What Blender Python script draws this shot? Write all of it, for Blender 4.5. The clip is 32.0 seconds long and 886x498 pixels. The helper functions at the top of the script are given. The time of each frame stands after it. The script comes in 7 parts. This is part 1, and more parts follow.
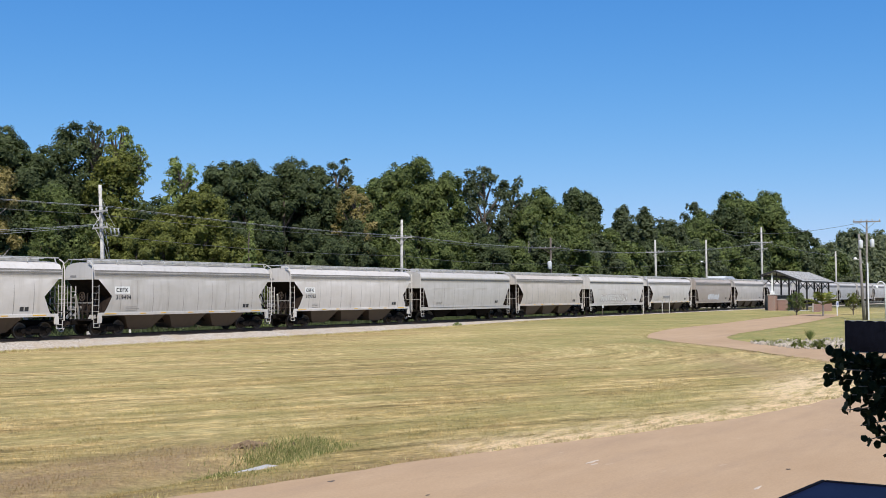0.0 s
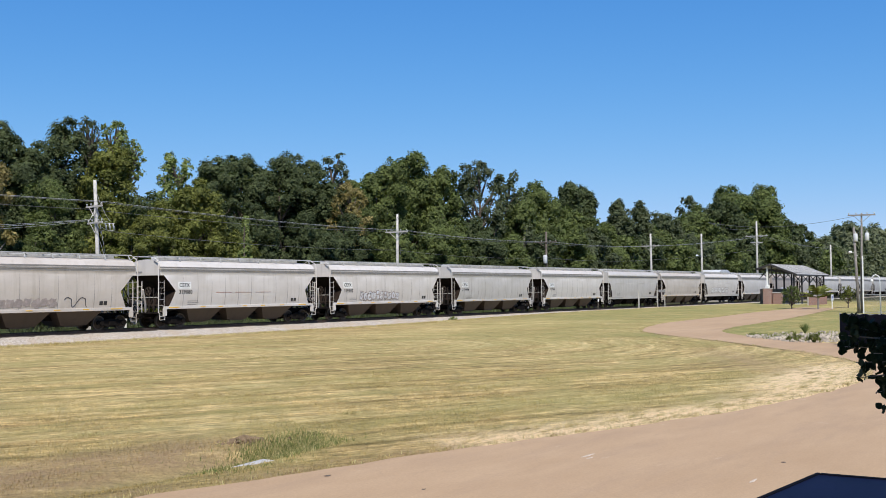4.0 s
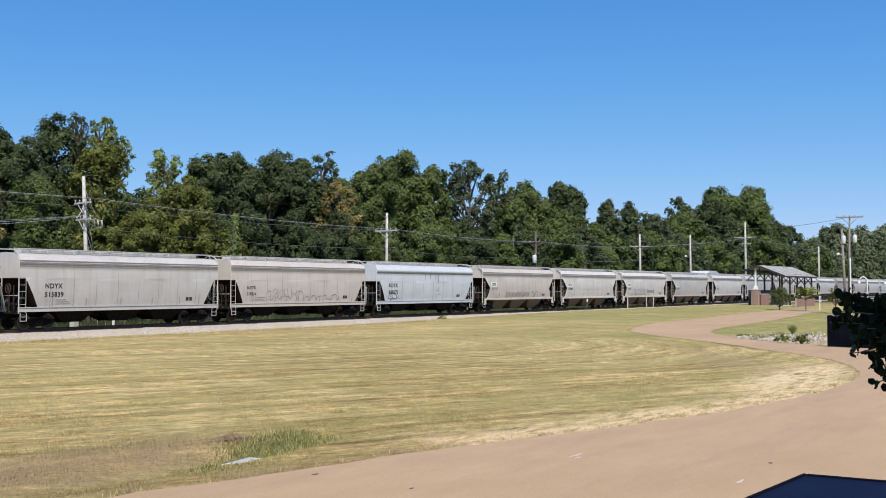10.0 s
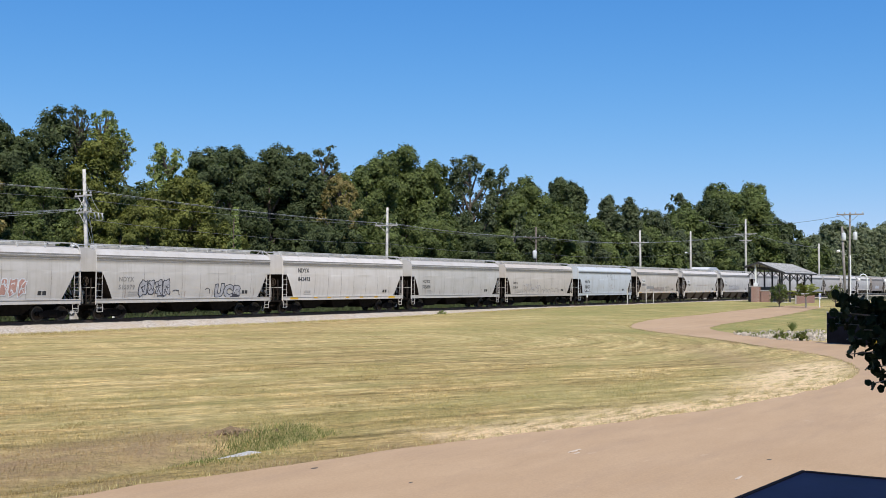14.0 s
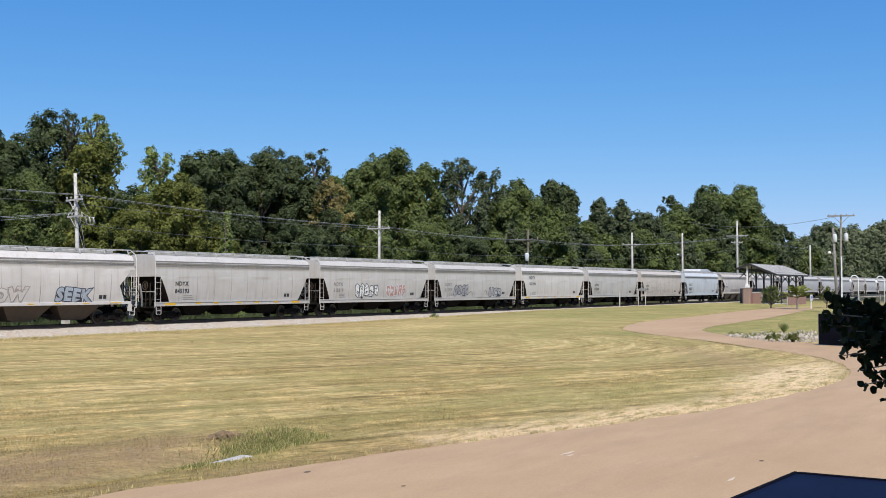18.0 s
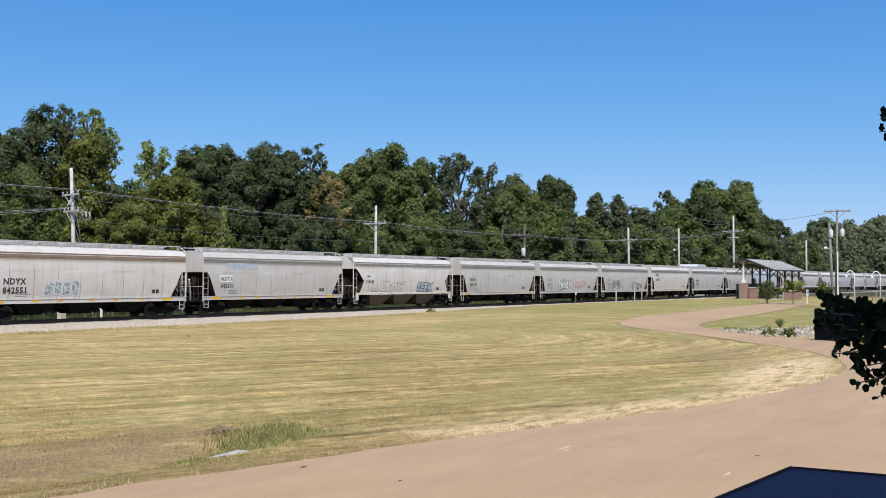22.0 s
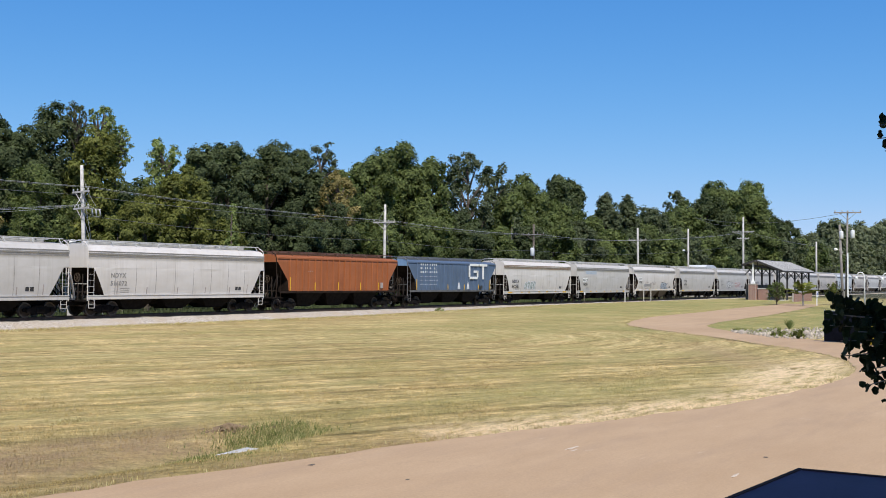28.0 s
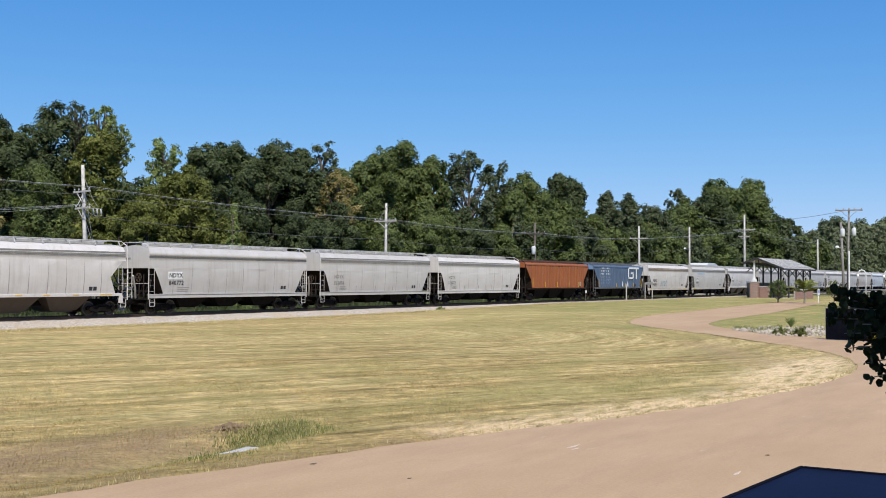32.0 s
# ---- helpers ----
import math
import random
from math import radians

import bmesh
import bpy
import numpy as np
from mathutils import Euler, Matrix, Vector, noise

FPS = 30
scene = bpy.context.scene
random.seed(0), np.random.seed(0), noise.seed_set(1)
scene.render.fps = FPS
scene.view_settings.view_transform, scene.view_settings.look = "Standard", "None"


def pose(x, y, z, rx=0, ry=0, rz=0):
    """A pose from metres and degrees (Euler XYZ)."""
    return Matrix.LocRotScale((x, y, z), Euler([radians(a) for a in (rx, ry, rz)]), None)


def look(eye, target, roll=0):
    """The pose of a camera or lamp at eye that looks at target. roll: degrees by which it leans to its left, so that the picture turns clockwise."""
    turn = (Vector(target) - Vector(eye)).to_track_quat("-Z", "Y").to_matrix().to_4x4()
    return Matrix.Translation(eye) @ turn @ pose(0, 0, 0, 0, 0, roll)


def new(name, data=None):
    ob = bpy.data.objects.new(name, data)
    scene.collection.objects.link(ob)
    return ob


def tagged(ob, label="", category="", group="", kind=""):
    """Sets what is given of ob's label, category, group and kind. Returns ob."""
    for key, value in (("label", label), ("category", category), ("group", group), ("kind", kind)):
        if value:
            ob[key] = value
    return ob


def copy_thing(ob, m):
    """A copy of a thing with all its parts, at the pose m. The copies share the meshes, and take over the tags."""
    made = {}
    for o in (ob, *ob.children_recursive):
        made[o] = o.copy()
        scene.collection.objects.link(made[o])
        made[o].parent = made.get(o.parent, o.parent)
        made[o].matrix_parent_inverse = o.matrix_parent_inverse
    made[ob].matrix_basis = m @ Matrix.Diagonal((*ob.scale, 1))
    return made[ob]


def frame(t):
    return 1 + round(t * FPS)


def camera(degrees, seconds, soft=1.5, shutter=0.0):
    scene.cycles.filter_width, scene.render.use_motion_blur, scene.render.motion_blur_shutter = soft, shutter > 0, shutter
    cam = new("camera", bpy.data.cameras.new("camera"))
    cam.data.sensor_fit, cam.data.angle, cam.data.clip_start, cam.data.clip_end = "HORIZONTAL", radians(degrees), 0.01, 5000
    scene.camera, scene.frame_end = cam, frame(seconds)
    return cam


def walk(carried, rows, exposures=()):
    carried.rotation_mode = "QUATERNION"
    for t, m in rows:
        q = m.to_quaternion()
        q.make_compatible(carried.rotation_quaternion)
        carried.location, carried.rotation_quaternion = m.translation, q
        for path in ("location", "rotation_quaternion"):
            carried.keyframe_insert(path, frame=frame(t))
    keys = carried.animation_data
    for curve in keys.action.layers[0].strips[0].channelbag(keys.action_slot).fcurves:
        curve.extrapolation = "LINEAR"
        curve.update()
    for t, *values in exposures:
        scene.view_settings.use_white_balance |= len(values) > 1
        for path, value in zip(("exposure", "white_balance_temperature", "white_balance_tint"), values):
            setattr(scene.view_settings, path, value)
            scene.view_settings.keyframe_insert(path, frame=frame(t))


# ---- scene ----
from mathutils import geometry

# ---- camera ----
cam = camera(46.0, 32.0, 0.9)
EYE = (0.0, 0.0, 3.05)
# seconds, yaw, pitch, roll of the hand-held camera; x runs along the track, y away from the camera
PATH = [
    (0.0, -55.80, 2.51, 0.25), (0.5, -55.76, 2.46, 0.21), (1.0, -55.95, 2.34, 0.31), (1.5, -55.85, 2.42, 0.33), (2.0, -55.87, 2.35, 0.38),
    (2.5, -55.91, 2.30, 0.32), (3.0, -56.00, 2.32, 0.36), (3.5, -55.99, 2.24, 0.38), (5.5, -56.31, 2.24, 0.41), (6.0, -56.29, 2.56, 0.29),
    (6.5, -56.28, 2.36, 0.24), (7.0, -56.23, 2.34, 0.20), (7.5, -56.28, 2.37, 0.25), (8.0, -56.33, 2.41, 0.22), (8.5, -56.32, 2.51, 0.14),
    (9.0, -56.63, 2.42, -0.00), (9.5, -56.60, 2.19, 0.03), (10.0, -56.63, 2.15, 0.02), (10.5, -56.62, 1.98, 0.01), (11.0, -56.57, 2.01, -0.07),
    (11.5, -56.56, 2.05, -0.11), (12.0, -56.55, 2.00, -0.14), (12.5, -56.55, 1.87, -0.19), (13.0, -56.58, 1.95, -0.25), (13.5, -56.64, 1.80, -0.29),
    (14.0, -56.63, 1.87, -0.31), (14.5, -56.72, 1.88, -0.25), (16.5, -57.05, 2.00, -0.08), (17.0, -57.00, 2.07, -0.10), (17.5, -56.97, 2.16, -0.10),
    (18.0, -57.05, 2.03, -0.08), (18.5, -57.00, 1.93, -0.05), (19.0, -57.00, 1.88, -0.05), (19.5, -56.91, 2.01, -0.07), (20.0, -57.06, 1.94, -0.23),
    (20.5, -57.09, 1.90, -0.22), (21.0, -57.06, 1.63, -0.20), (21.5, -56.97, 1.66, -0.13), (22.0, -57.24, 1.76, -0.11), (22.5, -57.22, 1.87, 0.01),
    (23.0, -57.03, 1.92, 0.05), (23.5, -57.20, 1.96, 0.03), (24.0, -57.15, 2.01, 0.05), (24.5, -57.18, 2.02, -0.01), (25.0, -57.06, 2.02, -0.02),
    (25.5, -57.11, 1.96, -0.19), (27.5, -57.09, 1.77, -0.37), (28.0, -56.76, 1.71, -0.46), (28.5, -56.60, 1.74, -0.52), (29.0, -56.53, 1.66, -0.53),
    (29.5, -56.47, 1.70, -0.50), (30.0, -56.39, 1.71, -0.52), (30.5, -56.55, 1.79, -0.48), (31.0, -56.64, 1.73, -0.44), (31.5, -56.63, 1.71, -0.36),
    (32.0, -56.69, 1.64, -0.31),
]
walk(cam, [(t, pose(*EYE, 90 + p, r, a)) for t, a, p, r in PATH])

# ---- light ----
SUN_ELEV, SUN_AZ = 50.0, 229.0   # degrees; azimuth from +y towards +x
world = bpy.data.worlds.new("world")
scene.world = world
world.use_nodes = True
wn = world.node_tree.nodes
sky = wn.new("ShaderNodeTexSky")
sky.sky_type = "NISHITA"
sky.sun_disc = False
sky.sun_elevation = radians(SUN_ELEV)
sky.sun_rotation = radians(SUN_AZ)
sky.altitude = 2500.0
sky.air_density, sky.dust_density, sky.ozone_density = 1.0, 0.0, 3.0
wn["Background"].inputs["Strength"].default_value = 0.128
hue = wn.new("ShaderNodeHueSaturation")
hue.inputs["Saturation"].default_value = 1.26
hue.inputs["Hue"].default_value = 0.507
world.node_tree.links.new(sky.outputs[0], hue.inputs["Color"])
# sky tone curve: the bright band over the horizon rolled off, most in blue
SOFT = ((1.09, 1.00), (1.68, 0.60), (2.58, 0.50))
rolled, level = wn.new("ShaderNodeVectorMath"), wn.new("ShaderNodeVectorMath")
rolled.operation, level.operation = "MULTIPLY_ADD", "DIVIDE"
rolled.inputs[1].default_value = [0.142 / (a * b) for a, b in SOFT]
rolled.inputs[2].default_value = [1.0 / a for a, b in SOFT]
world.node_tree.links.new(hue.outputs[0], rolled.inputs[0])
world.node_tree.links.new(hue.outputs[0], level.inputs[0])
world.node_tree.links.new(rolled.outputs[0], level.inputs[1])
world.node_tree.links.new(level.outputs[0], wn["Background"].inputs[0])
sun_data = bpy.data.lights.new("sun", "SUN")
sun_data.energy, sun_data.angle, sun_data.color = 5.2, radians(0.53), (1.0, 0.95, 0.87)
sun = new("sun", sun_data)
se, sa = radians(SUN_ELEV), radians(SUN_AZ)
sun_dir = Vector((math.sin(sa) * math.cos(se), math.cos(sa) * math.cos(se), math.sin(se)))
sun.matrix_world = look(sun_dir * 300, (0, 0, 0))
scene.view_settings.exposure = 0.15


# ---- materials ----
def socket(node, name, value):
    node.inputs[name].default_value = value


def mix_rgb(nt, fac, a, b, blend="MIX"):
    n = nt.nodes.new("ShaderNodeMix")
    n.data_type, n.blend_type = "RGBA", blend
    for sock, v in ((n.inputs[0], fac), (n.inputs[6], a), (n.inputs[7], b)):
        if isinstance(v, bpy.types.NodeSocket):
            nt.links.new(v, sock)
        elif isinstance(v, (int, float)):
            sock.default_value = v
        else:
            sock.default_value = (*v, 1)
    return n.outputs[2]


def maths(nt, op, a, b=0.0):
    n = nt.nodes.new("ShaderNodeMath")
    n.operation = op
    n.use_clamp = False
    for sock, v in ((n.inputs[0], a), (n.inputs[1], b)):
        if isinstance(v, bpy.types.NodeSocket):
            nt.links.new(v, sock)
        else:
            sock.default_value = v
    return n.outputs[0]


def noise_tex(nt, scale, detail=4.0, rough=0.6, coords=None, stretch=None, distortion=0.0):
    n = nt.nodes.new("ShaderNodeTexNoise")
    socket(n, "Scale", scale), socket(n, "Detail", detail), socket(n, "Roughness", rough), socket(n, "Distortion", distortion)
    if coords is None:
        coords = nt.nodes.new("ShaderNodeTexCoord").outputs["Object"]
    if stretch:
        m = nt.nodes.new("ShaderNodeMapping")
        m.inputs["Scale"].default_value = stretch
        nt.links.new(coords, m.inputs[0])
        coords = m.outputs[0]
    nt.links.new(coords, n.inputs["Vector"])
    return n.outputs["Fac"]


def ramp(nt, fac, stops):
    n = nt.nodes.new("ShaderNodeValToRGB")
    els = n.color_ramp.elements
    while len(els) < len(stops):
        els.new(0.5)
    for e, (p, c) in zip(els, stops):
        e.position = p
        e.color = (*c, 1) if not isinstance(c, (int, float)) else (c, c, c, 1)
    nt.links.new(fac, n.inputs[0])
    return n.outputs[0]


def mat_base(name, rough=0.7, metal=0.0, spec=0.4):
    m = bpy.data.materials.new(name)
    m.use_nodes = True
    b = m.node_tree.nodes["Principled BSDF"]
    socket(b, "Roughness", rough), socket(b, "Metallic", metal), socket(b, "Specular IOR Level", spec)
    return m, m.node_tree, b


def bump(nt, b, height, strength, dist=0.02):
    n = nt.nodes.new("ShaderNodeBump")
    socket(n, "Strength", strength), socket(n, "Distance", dist)
    nt.links.new(height, n.inputs["Height"])
    nt.links.new(n.outputs[0], b.inputs["Normal"])


def plain(name, col, rough=0.7, metal=0.0, var=0.25, scale=6.0, spec=0.4, grain=0.1):
    """A painted, wooden or metal surface with two scales of uneven tone and a fine grain."""
    m, nt, b = mat_base(name, rough, metal, spec)
    c = nt.nodes.new("ShaderNodeTexCoord").outputs["Object"]
    a = ramp(nt, noise_tex(nt, scale, 5, 0.65, c), [(0.3, tuple(v * (1 - var) for v in col)), (0.7, tuple(min(1, v * (1 + var * 0.6)) for v in col))])
    g = ramp(nt, noise_tex(nt, scale * 9, 3, 0.6, c), [(0.35, 0.82), (0.65, 1.0)])
    nt.links.new(mix_rgb(nt, 1.0, a, g, "MULTIPLY"), b.inputs["Base Color"])
    if grain:
        bump(nt, b, noise_tex(nt, scale * 12, 3, 0.6, c), grain)
    return m


def hopper_paint(name, col, grime=0.5, rust=0.15):
    """Weathered wagon paint: streaks run down the side, road dust along the foot, rust specks."""
    m, nt, b = mat_base(name, 0.55, 0.0, 0.35)
    c = nt.nodes.new("ShaderNodeTexCoord").outputs["Object"]
    rnd = nt.nodes.new("ShaderNodeObjectInfo").outputs["Random"]
    off = nt.nodes.new("ShaderNodeVectorMath")
    off.operation = "ADD"
    comb = nt.nodes.new("ShaderNodeCombineXYZ")
    nt.links.new(maths(nt, "MULTIPLY", rnd, 90.0), comb.inputs[0])
    nt.links.new(c, off.inputs[0]), nt.links.new(comb.outputs[0], off.inputs[1])
    c2 = off.outputs[0]
    streak = noise_tex(nt, 1.0, 5, 0.65, c2, (3.2, 3.2, 0.22))
    blot = noise_tex(nt, 0.55, 4, 0.6, c2, (1, 1, 1.6))
    fine = noise_tex(nt, 9.0, 4, 0.7, c2)
    dark = tuple(v * k for v, k in zip(col, (0.62, 0.58, 0.52)))
    base = mix_rgb(nt, ramp(nt, blot, [(0.35, 0.0), (0.75, grime * 0.6)]), col, dark)
    base = mix_rgb(nt, ramp(nt, streak, [(0.5, 0.0), (0.78, grime * 0.8)]), base, dark)
    base = mix_rgb(nt, ramp(nt, fine, [(0.62, 0.0), (0.74, rust)]), base, (0.20, 0.10, 0.05))
    nt.links.new(base, b.inputs["Base Color"])
    bump(nt, b, blot, 0.25, 0.05)
    return m


M = {}
M["white"] = hopper_paint("hopper_white", (0.560, 0.530, 0.500), 0.6, 0.15)
M["grey"] = hopper_paint("hopper_grey", (0.475, 0.455, 0.432), 0.65, 0.18)
M["beige"] = hopper_paint("hopper_beige", (0.505, 0.460, 0.415), 0.65, 0.25)
M["cool"] = hopper_paint("hopper_cool", (0.495, 0.522, 0.550), 0.5, 0.10)
M["brown_grey"] = hopper_paint("hopper_dusty", (0.38, 0.33, 0.29), 0.6, 0.3)
M["orange"] = hopper_paint("hopper_orange", (0.300, 0.100, 0.037), 0.95, 0.6)
M["blue"] = hopper_paint("hopper_blue", (0.088, 0.130, 0.205), 0.9, 0.5)
M["roof_rust"] = hopper_paint("roof_rust", (0.105, 0.055, 0.038), 0.6, 0.3)
M["roof_slate"] = hopper_paint("roof_slate", (0.125, 0.140, 0.165), 0.6, 0.3)
M["hood_blue"] = hopper_paint("hood_blue", (0.150, 0.250, 0.400), 0.5, 0.2)
# under: near-black, with the shade beneath the wagons put into the colour
M["under"] = plain("underframe_shade", (0.012, 0.010, 0.009), 0.9, 0, 0.5, 3.0, 0.08)
M["bay"] = hopper_paint("bay_paint", (0.075, 0.055, 0.040), 0.7, 0.4)
# slope: dark brown paint, with the hood overhang's shade put in too
M["slope"] = plain("slope_paint_shade", (0.026, 0.018, 0.014), 0.85, 0, 0.5, 2.0, 0.08)
M["wheel"] = plain("wheel_steel", (0.06, 0.045, 0.035), 0.6, 0.5, 0.4, 5.0)
M["tread"] = plain("tread_steel", (0.12, 0.10, 0.085), 0.5, 0.6, 0.2, 5.0)
M["stripe"] = plain("stripe_grey", (0.24, 0.228, 0.215), 0.6, 0, 0.3, 2.0)
M["stripe_tan"] = plain("stripe_tan", (0.24, 0.170, 0.115), 0.6, 0, 0.3, 2.0)
M["stripe_dark"] = plain("stripe_dark", (0.12, 0.12, 0.12), 0.6, 0, 0.3, 2.0)
M["seam_faint"] = plain("seam_faint", (0.34, 0.322, 0.30), 0.7, 0, 0.4, 1.0)
M["seam"] = plain("seam_grime", (0.36, 0.34, 0.32), 0.7, 0, 0.4, 2.0)
M["roofwalk"] = plain("galvanised_grating", (0.52, 0.515, 0.50), 0.6, 0.2, 0.25, 3.0)
M["yellow"] = plain("reflective_yellow", (0.72, 0.42, 0.02), 0.5, 0, 0.15, 8.0)
M["black"] = plain("lettering_black", (0.035, 0.035, 0.038), 0.6, 0, 0.3, 6.0)
M["lettergrey"] = plain("lettering_faded", (0.27, 0.26, 0.25), 0.7, 0, 0.3, 6.0)
M["letterwhite"] = plain("lettering_white", (0.74, 0.74, 0.72), 0.6, 0, 0.15, 4.0)
M["spray_pale"] = plain("spray_pale", (0.62, 0.63, 0.66), 0.6, 0, 0.25, 3.0)
M["spray_lilac"] = plain("spray_lilac", (0.38, 0.38, 0.405), 0.6, 0, 0.25, 3.0)
M["spray_dark"] = plain("spray_dark", (0.05, 0.05, 0.065), 0.6, 0, 0.3, 3.0)
M["spray_red"] = plain("spray_red", (0.44, 0.25, 0.21), 0.6, 0, 0.25, 3.0)
M["patch_blue"] = plain("patch_blue", (0.37, 0.415, 0.47), 0.6, 0, 0.2, 2.0)
M["spray_teal"] = plain("spray_teal", (0.27, 0.32, 0.30), 0.6, 0, 0.25, 3.0)
M["spray_blue"] = plain("spray_blue", (0.09, 0.12, 0.21), 0.6, 0, 0.25, 3.0)
M["spray_brown"] = plain("spray_faded", (0.36, 0.31, 0.29), 0.6, 0, 0.3, 3.0)
M["rail"] = plain("rail_steel", (0.10, 0.07, 0.055), 0.55, 0.5, 0.3, 4.0)
M["tie"] = plain("creosote_timber", (0.06, 0.048, 0.04), 0.9, 0, 0.4, 3.0)
M["pole"] = plain("weathered_pole", (0.50, 0.475, 0.44), 0.9, 0, 0.3, 3.0)
M["pole_grey"] = plain("grey_pole", (0.235, 0.215, 0.195), 0.9, 0, 0.35, 3.0)
M["pole_dark"] = plain("creosote_pole", (0.14, 0.115, 0.095), 0.9, 0, 0.3, 3.0)
M["wire"] = plain("weathered_wire", (0.20, 0.20, 0.195), 0.6, 0.3, 0.2, 3.0)
M["wire_pale"] = plain("bare_aluminium_wire", (0.58, 0.58, 0.57), 0.5, 0.5, 0.2, 3.0)
M["porcelain"] = plain("porcelain", (0.5, 0.5, 0.48), 0.3, 0, 0.1, 6.0)
M["tank"] = plain("transformer_paint", (0.60, 0.62, 0.63), 0.5, 0, 0.15, 4.0)
M["white_paint"] = plain("white_paint", (0.78, 0.78, 0.76), 0.55, 0, 0.15, 3.0)
M["steel_roof"] = plain("standing_seam_roof", (0.42, 0.41, 0.40), 0.55, 0.0, 0.2, 1.2)
M["dark_steel"] = plain("dark_steel", (0.045, 0.042, 0.04), 0.6, 0.2, 0.3, 4.0)
M["brick"] = plain("red_brick", (0.36, 0.21, 0.165), 0.9, 0, 0.35, 7.0)
M["mortar"] = plain("mortar", (0.42, 0.38, 0.34), 0.95, 0, 0.2, 10.0)
M["concrete"] = plain("concrete", (0.50, 0.48, 0.45), 0.9, 0, 0.2, 2.0, 0.3)
M["screen"] = plain("privacy_screen", (0.006, 0.007, 0.012), 0.9, 0, 0.35, 2.0, 0.04)
M["mesh"] = plain("chain_link", (0.42, 0.42, 0.41), 0.5, 0.5, 0.15, 4.0)
M["navy"] = plain("navy_metal", (0.0058, 0.0080, 0.0265), 0.6, 0.0, 0.25, 1.2, 0.06, 0.03)
M["bollard"] = plain("bollard_yellow", (0.78, 0.62, 0.04), 0.5, 0, 0.12, 6.0)
M["scuff"] = plain("road_scuff", (0.60, 0.49, 0.38), 0.9, 0, 0.3, 8.0, 0.1)
M["soil"] = plain("turned_soil", (0.25, 0.175, 0.105), 0.95, 0, 0.4, 5.0, 0.2, 0.6)
M["rock"] = plain("limestone", (0.43, 0.37, 0.295), 0.9, 0, 0.6, 1.6, 0.3, 0.4)
M["sign_blue"] = plain("sign_blue", (0.22, 0.25, 0.52), 0.5, 0, 0.2, 5.0)
M["sign_white"] = plain("sign_white", (0.70, 0.70, 0.74), 0.5, 0, 0.1, 5.0)
M["bark"] = plain("bark", (0.13, 0.105, 0.085), 0.95, 0, 0.4, 2.5, 0.2, 0.5)
M["bark_pale"] = plain("bark_pale", (0.30, 0.27, 0.235), 0.95, 0, 0.35, 2.5, 0.2, 0.4)
M["wall"] = plain("stucco", (0.45, 0.42, 0.38), 0.9, 0, 0.15, 1.0)


def foliage(name, dark, light, gloss=0.6, glow=0.27, speck=0.22, clump=0.9):
    """Leaves: tone drifts from clump to clump, less from leaf to leaf, and some light passes through."""
    m, nt, b = mat_base(name, gloss, 0.0, 0.12)
    g = nt.nodes.new("ShaderNodeNewGeometry")
    c = nt.nodes.new("ShaderNodeTexCoord").outputs["Object"]
    wide = noise_tex(nt, 0.22, 2, 0.5, c)
    near = noise_tex(nt, clump, 3, 0.6, c)
    f = maths(nt, "ADD", maths(nt, "MULTIPLY", g.outputs["Random Per Island"], speck), maths(nt, "ADD", maths(nt, "MULTIPLY", wide, 0.42), maths(nt, "MULTIPLY", near, 0.58)))
    f = maths(nt, "SUBTRACT", f, speck * 0.5)
    col = ramp(nt, f, [(0.32, dark), (0.52, tuple(0.5 * (v + w) for v, w in zip(dark, light))), (0.69, light)])
    nt.links.new(col, b.inputs["Base Color"])
    tr = nt.nodes.new("ShaderNodeBsdfTranslucent")
    nt.links.new(mix_rgb(nt, 1.0, col, (1.0, 1.15, 0.5), "MULTIPLY"), tr.inputs[0])
    mx = nt.nodes.new("ShaderNodeMixShader")
    mx.inputs[0].default_value = glow
    nt.links.new(b.outputs[0], mx.inputs[1]), nt.links.new(tr.outputs[0], mx.inputs[2])
    nt.links.new(mx.outputs[0], nt.nodes["Material Output"].inputs[0])
    return m


M["leaf_dark"] = foliage("leaf_dark", (0.036, 0.049, 0.023), (0.112, 0.138, 0.060))
M["leaf_mid"] = foliage("leaf_mid", (0.053, 0.070, 0.025), (0.165, 0.200, 0.064))
M["leaf_yellow"] = foliage("leaf_yellow", (0.062, 0.074, 0.021), (0.215, 0.226, 0.057))
M["leaf_light"] = foliage("leaf_light", (0.110, 0.138, 0.045), (0.265, 0.315, 0.105))
M["leaf_grey"] = foliage("leaf_grey", (0.050, 0.063, 0.034), (0.130, 0.152, 0.078))
M["leaf_brown"] = foliage("leaf_brown", (0.150, 0.124, 0.046), (0.350, 0.285, 0.115))
# leaf_far: distance haze is put into this paler leaf colour
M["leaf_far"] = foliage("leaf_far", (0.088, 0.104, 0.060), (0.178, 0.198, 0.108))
# leaf_near: the eave's shade is also put into this near-black leaf colour
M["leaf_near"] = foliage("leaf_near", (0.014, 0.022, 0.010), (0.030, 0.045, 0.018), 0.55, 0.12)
M["grass_dry"] = foliage("grass_dry", (0.34, 0.27, 0.12), (0.56, 0.47, 0.24), 0.8, 0.2, 0.6, 2.0)
M["grass_brown"] = foliage("grass_brown", (0.24, 0.170, 0.080), (0.44, 0.335, 0.18), 0.9, 0.1, 0.6, 2.0)
M["grass_green"] = foliage("grass_green", (0.078, 0.102, 0.030), (0.230, 0.245, 0.082), 0.8, 0.25, 0.6, 2.0)


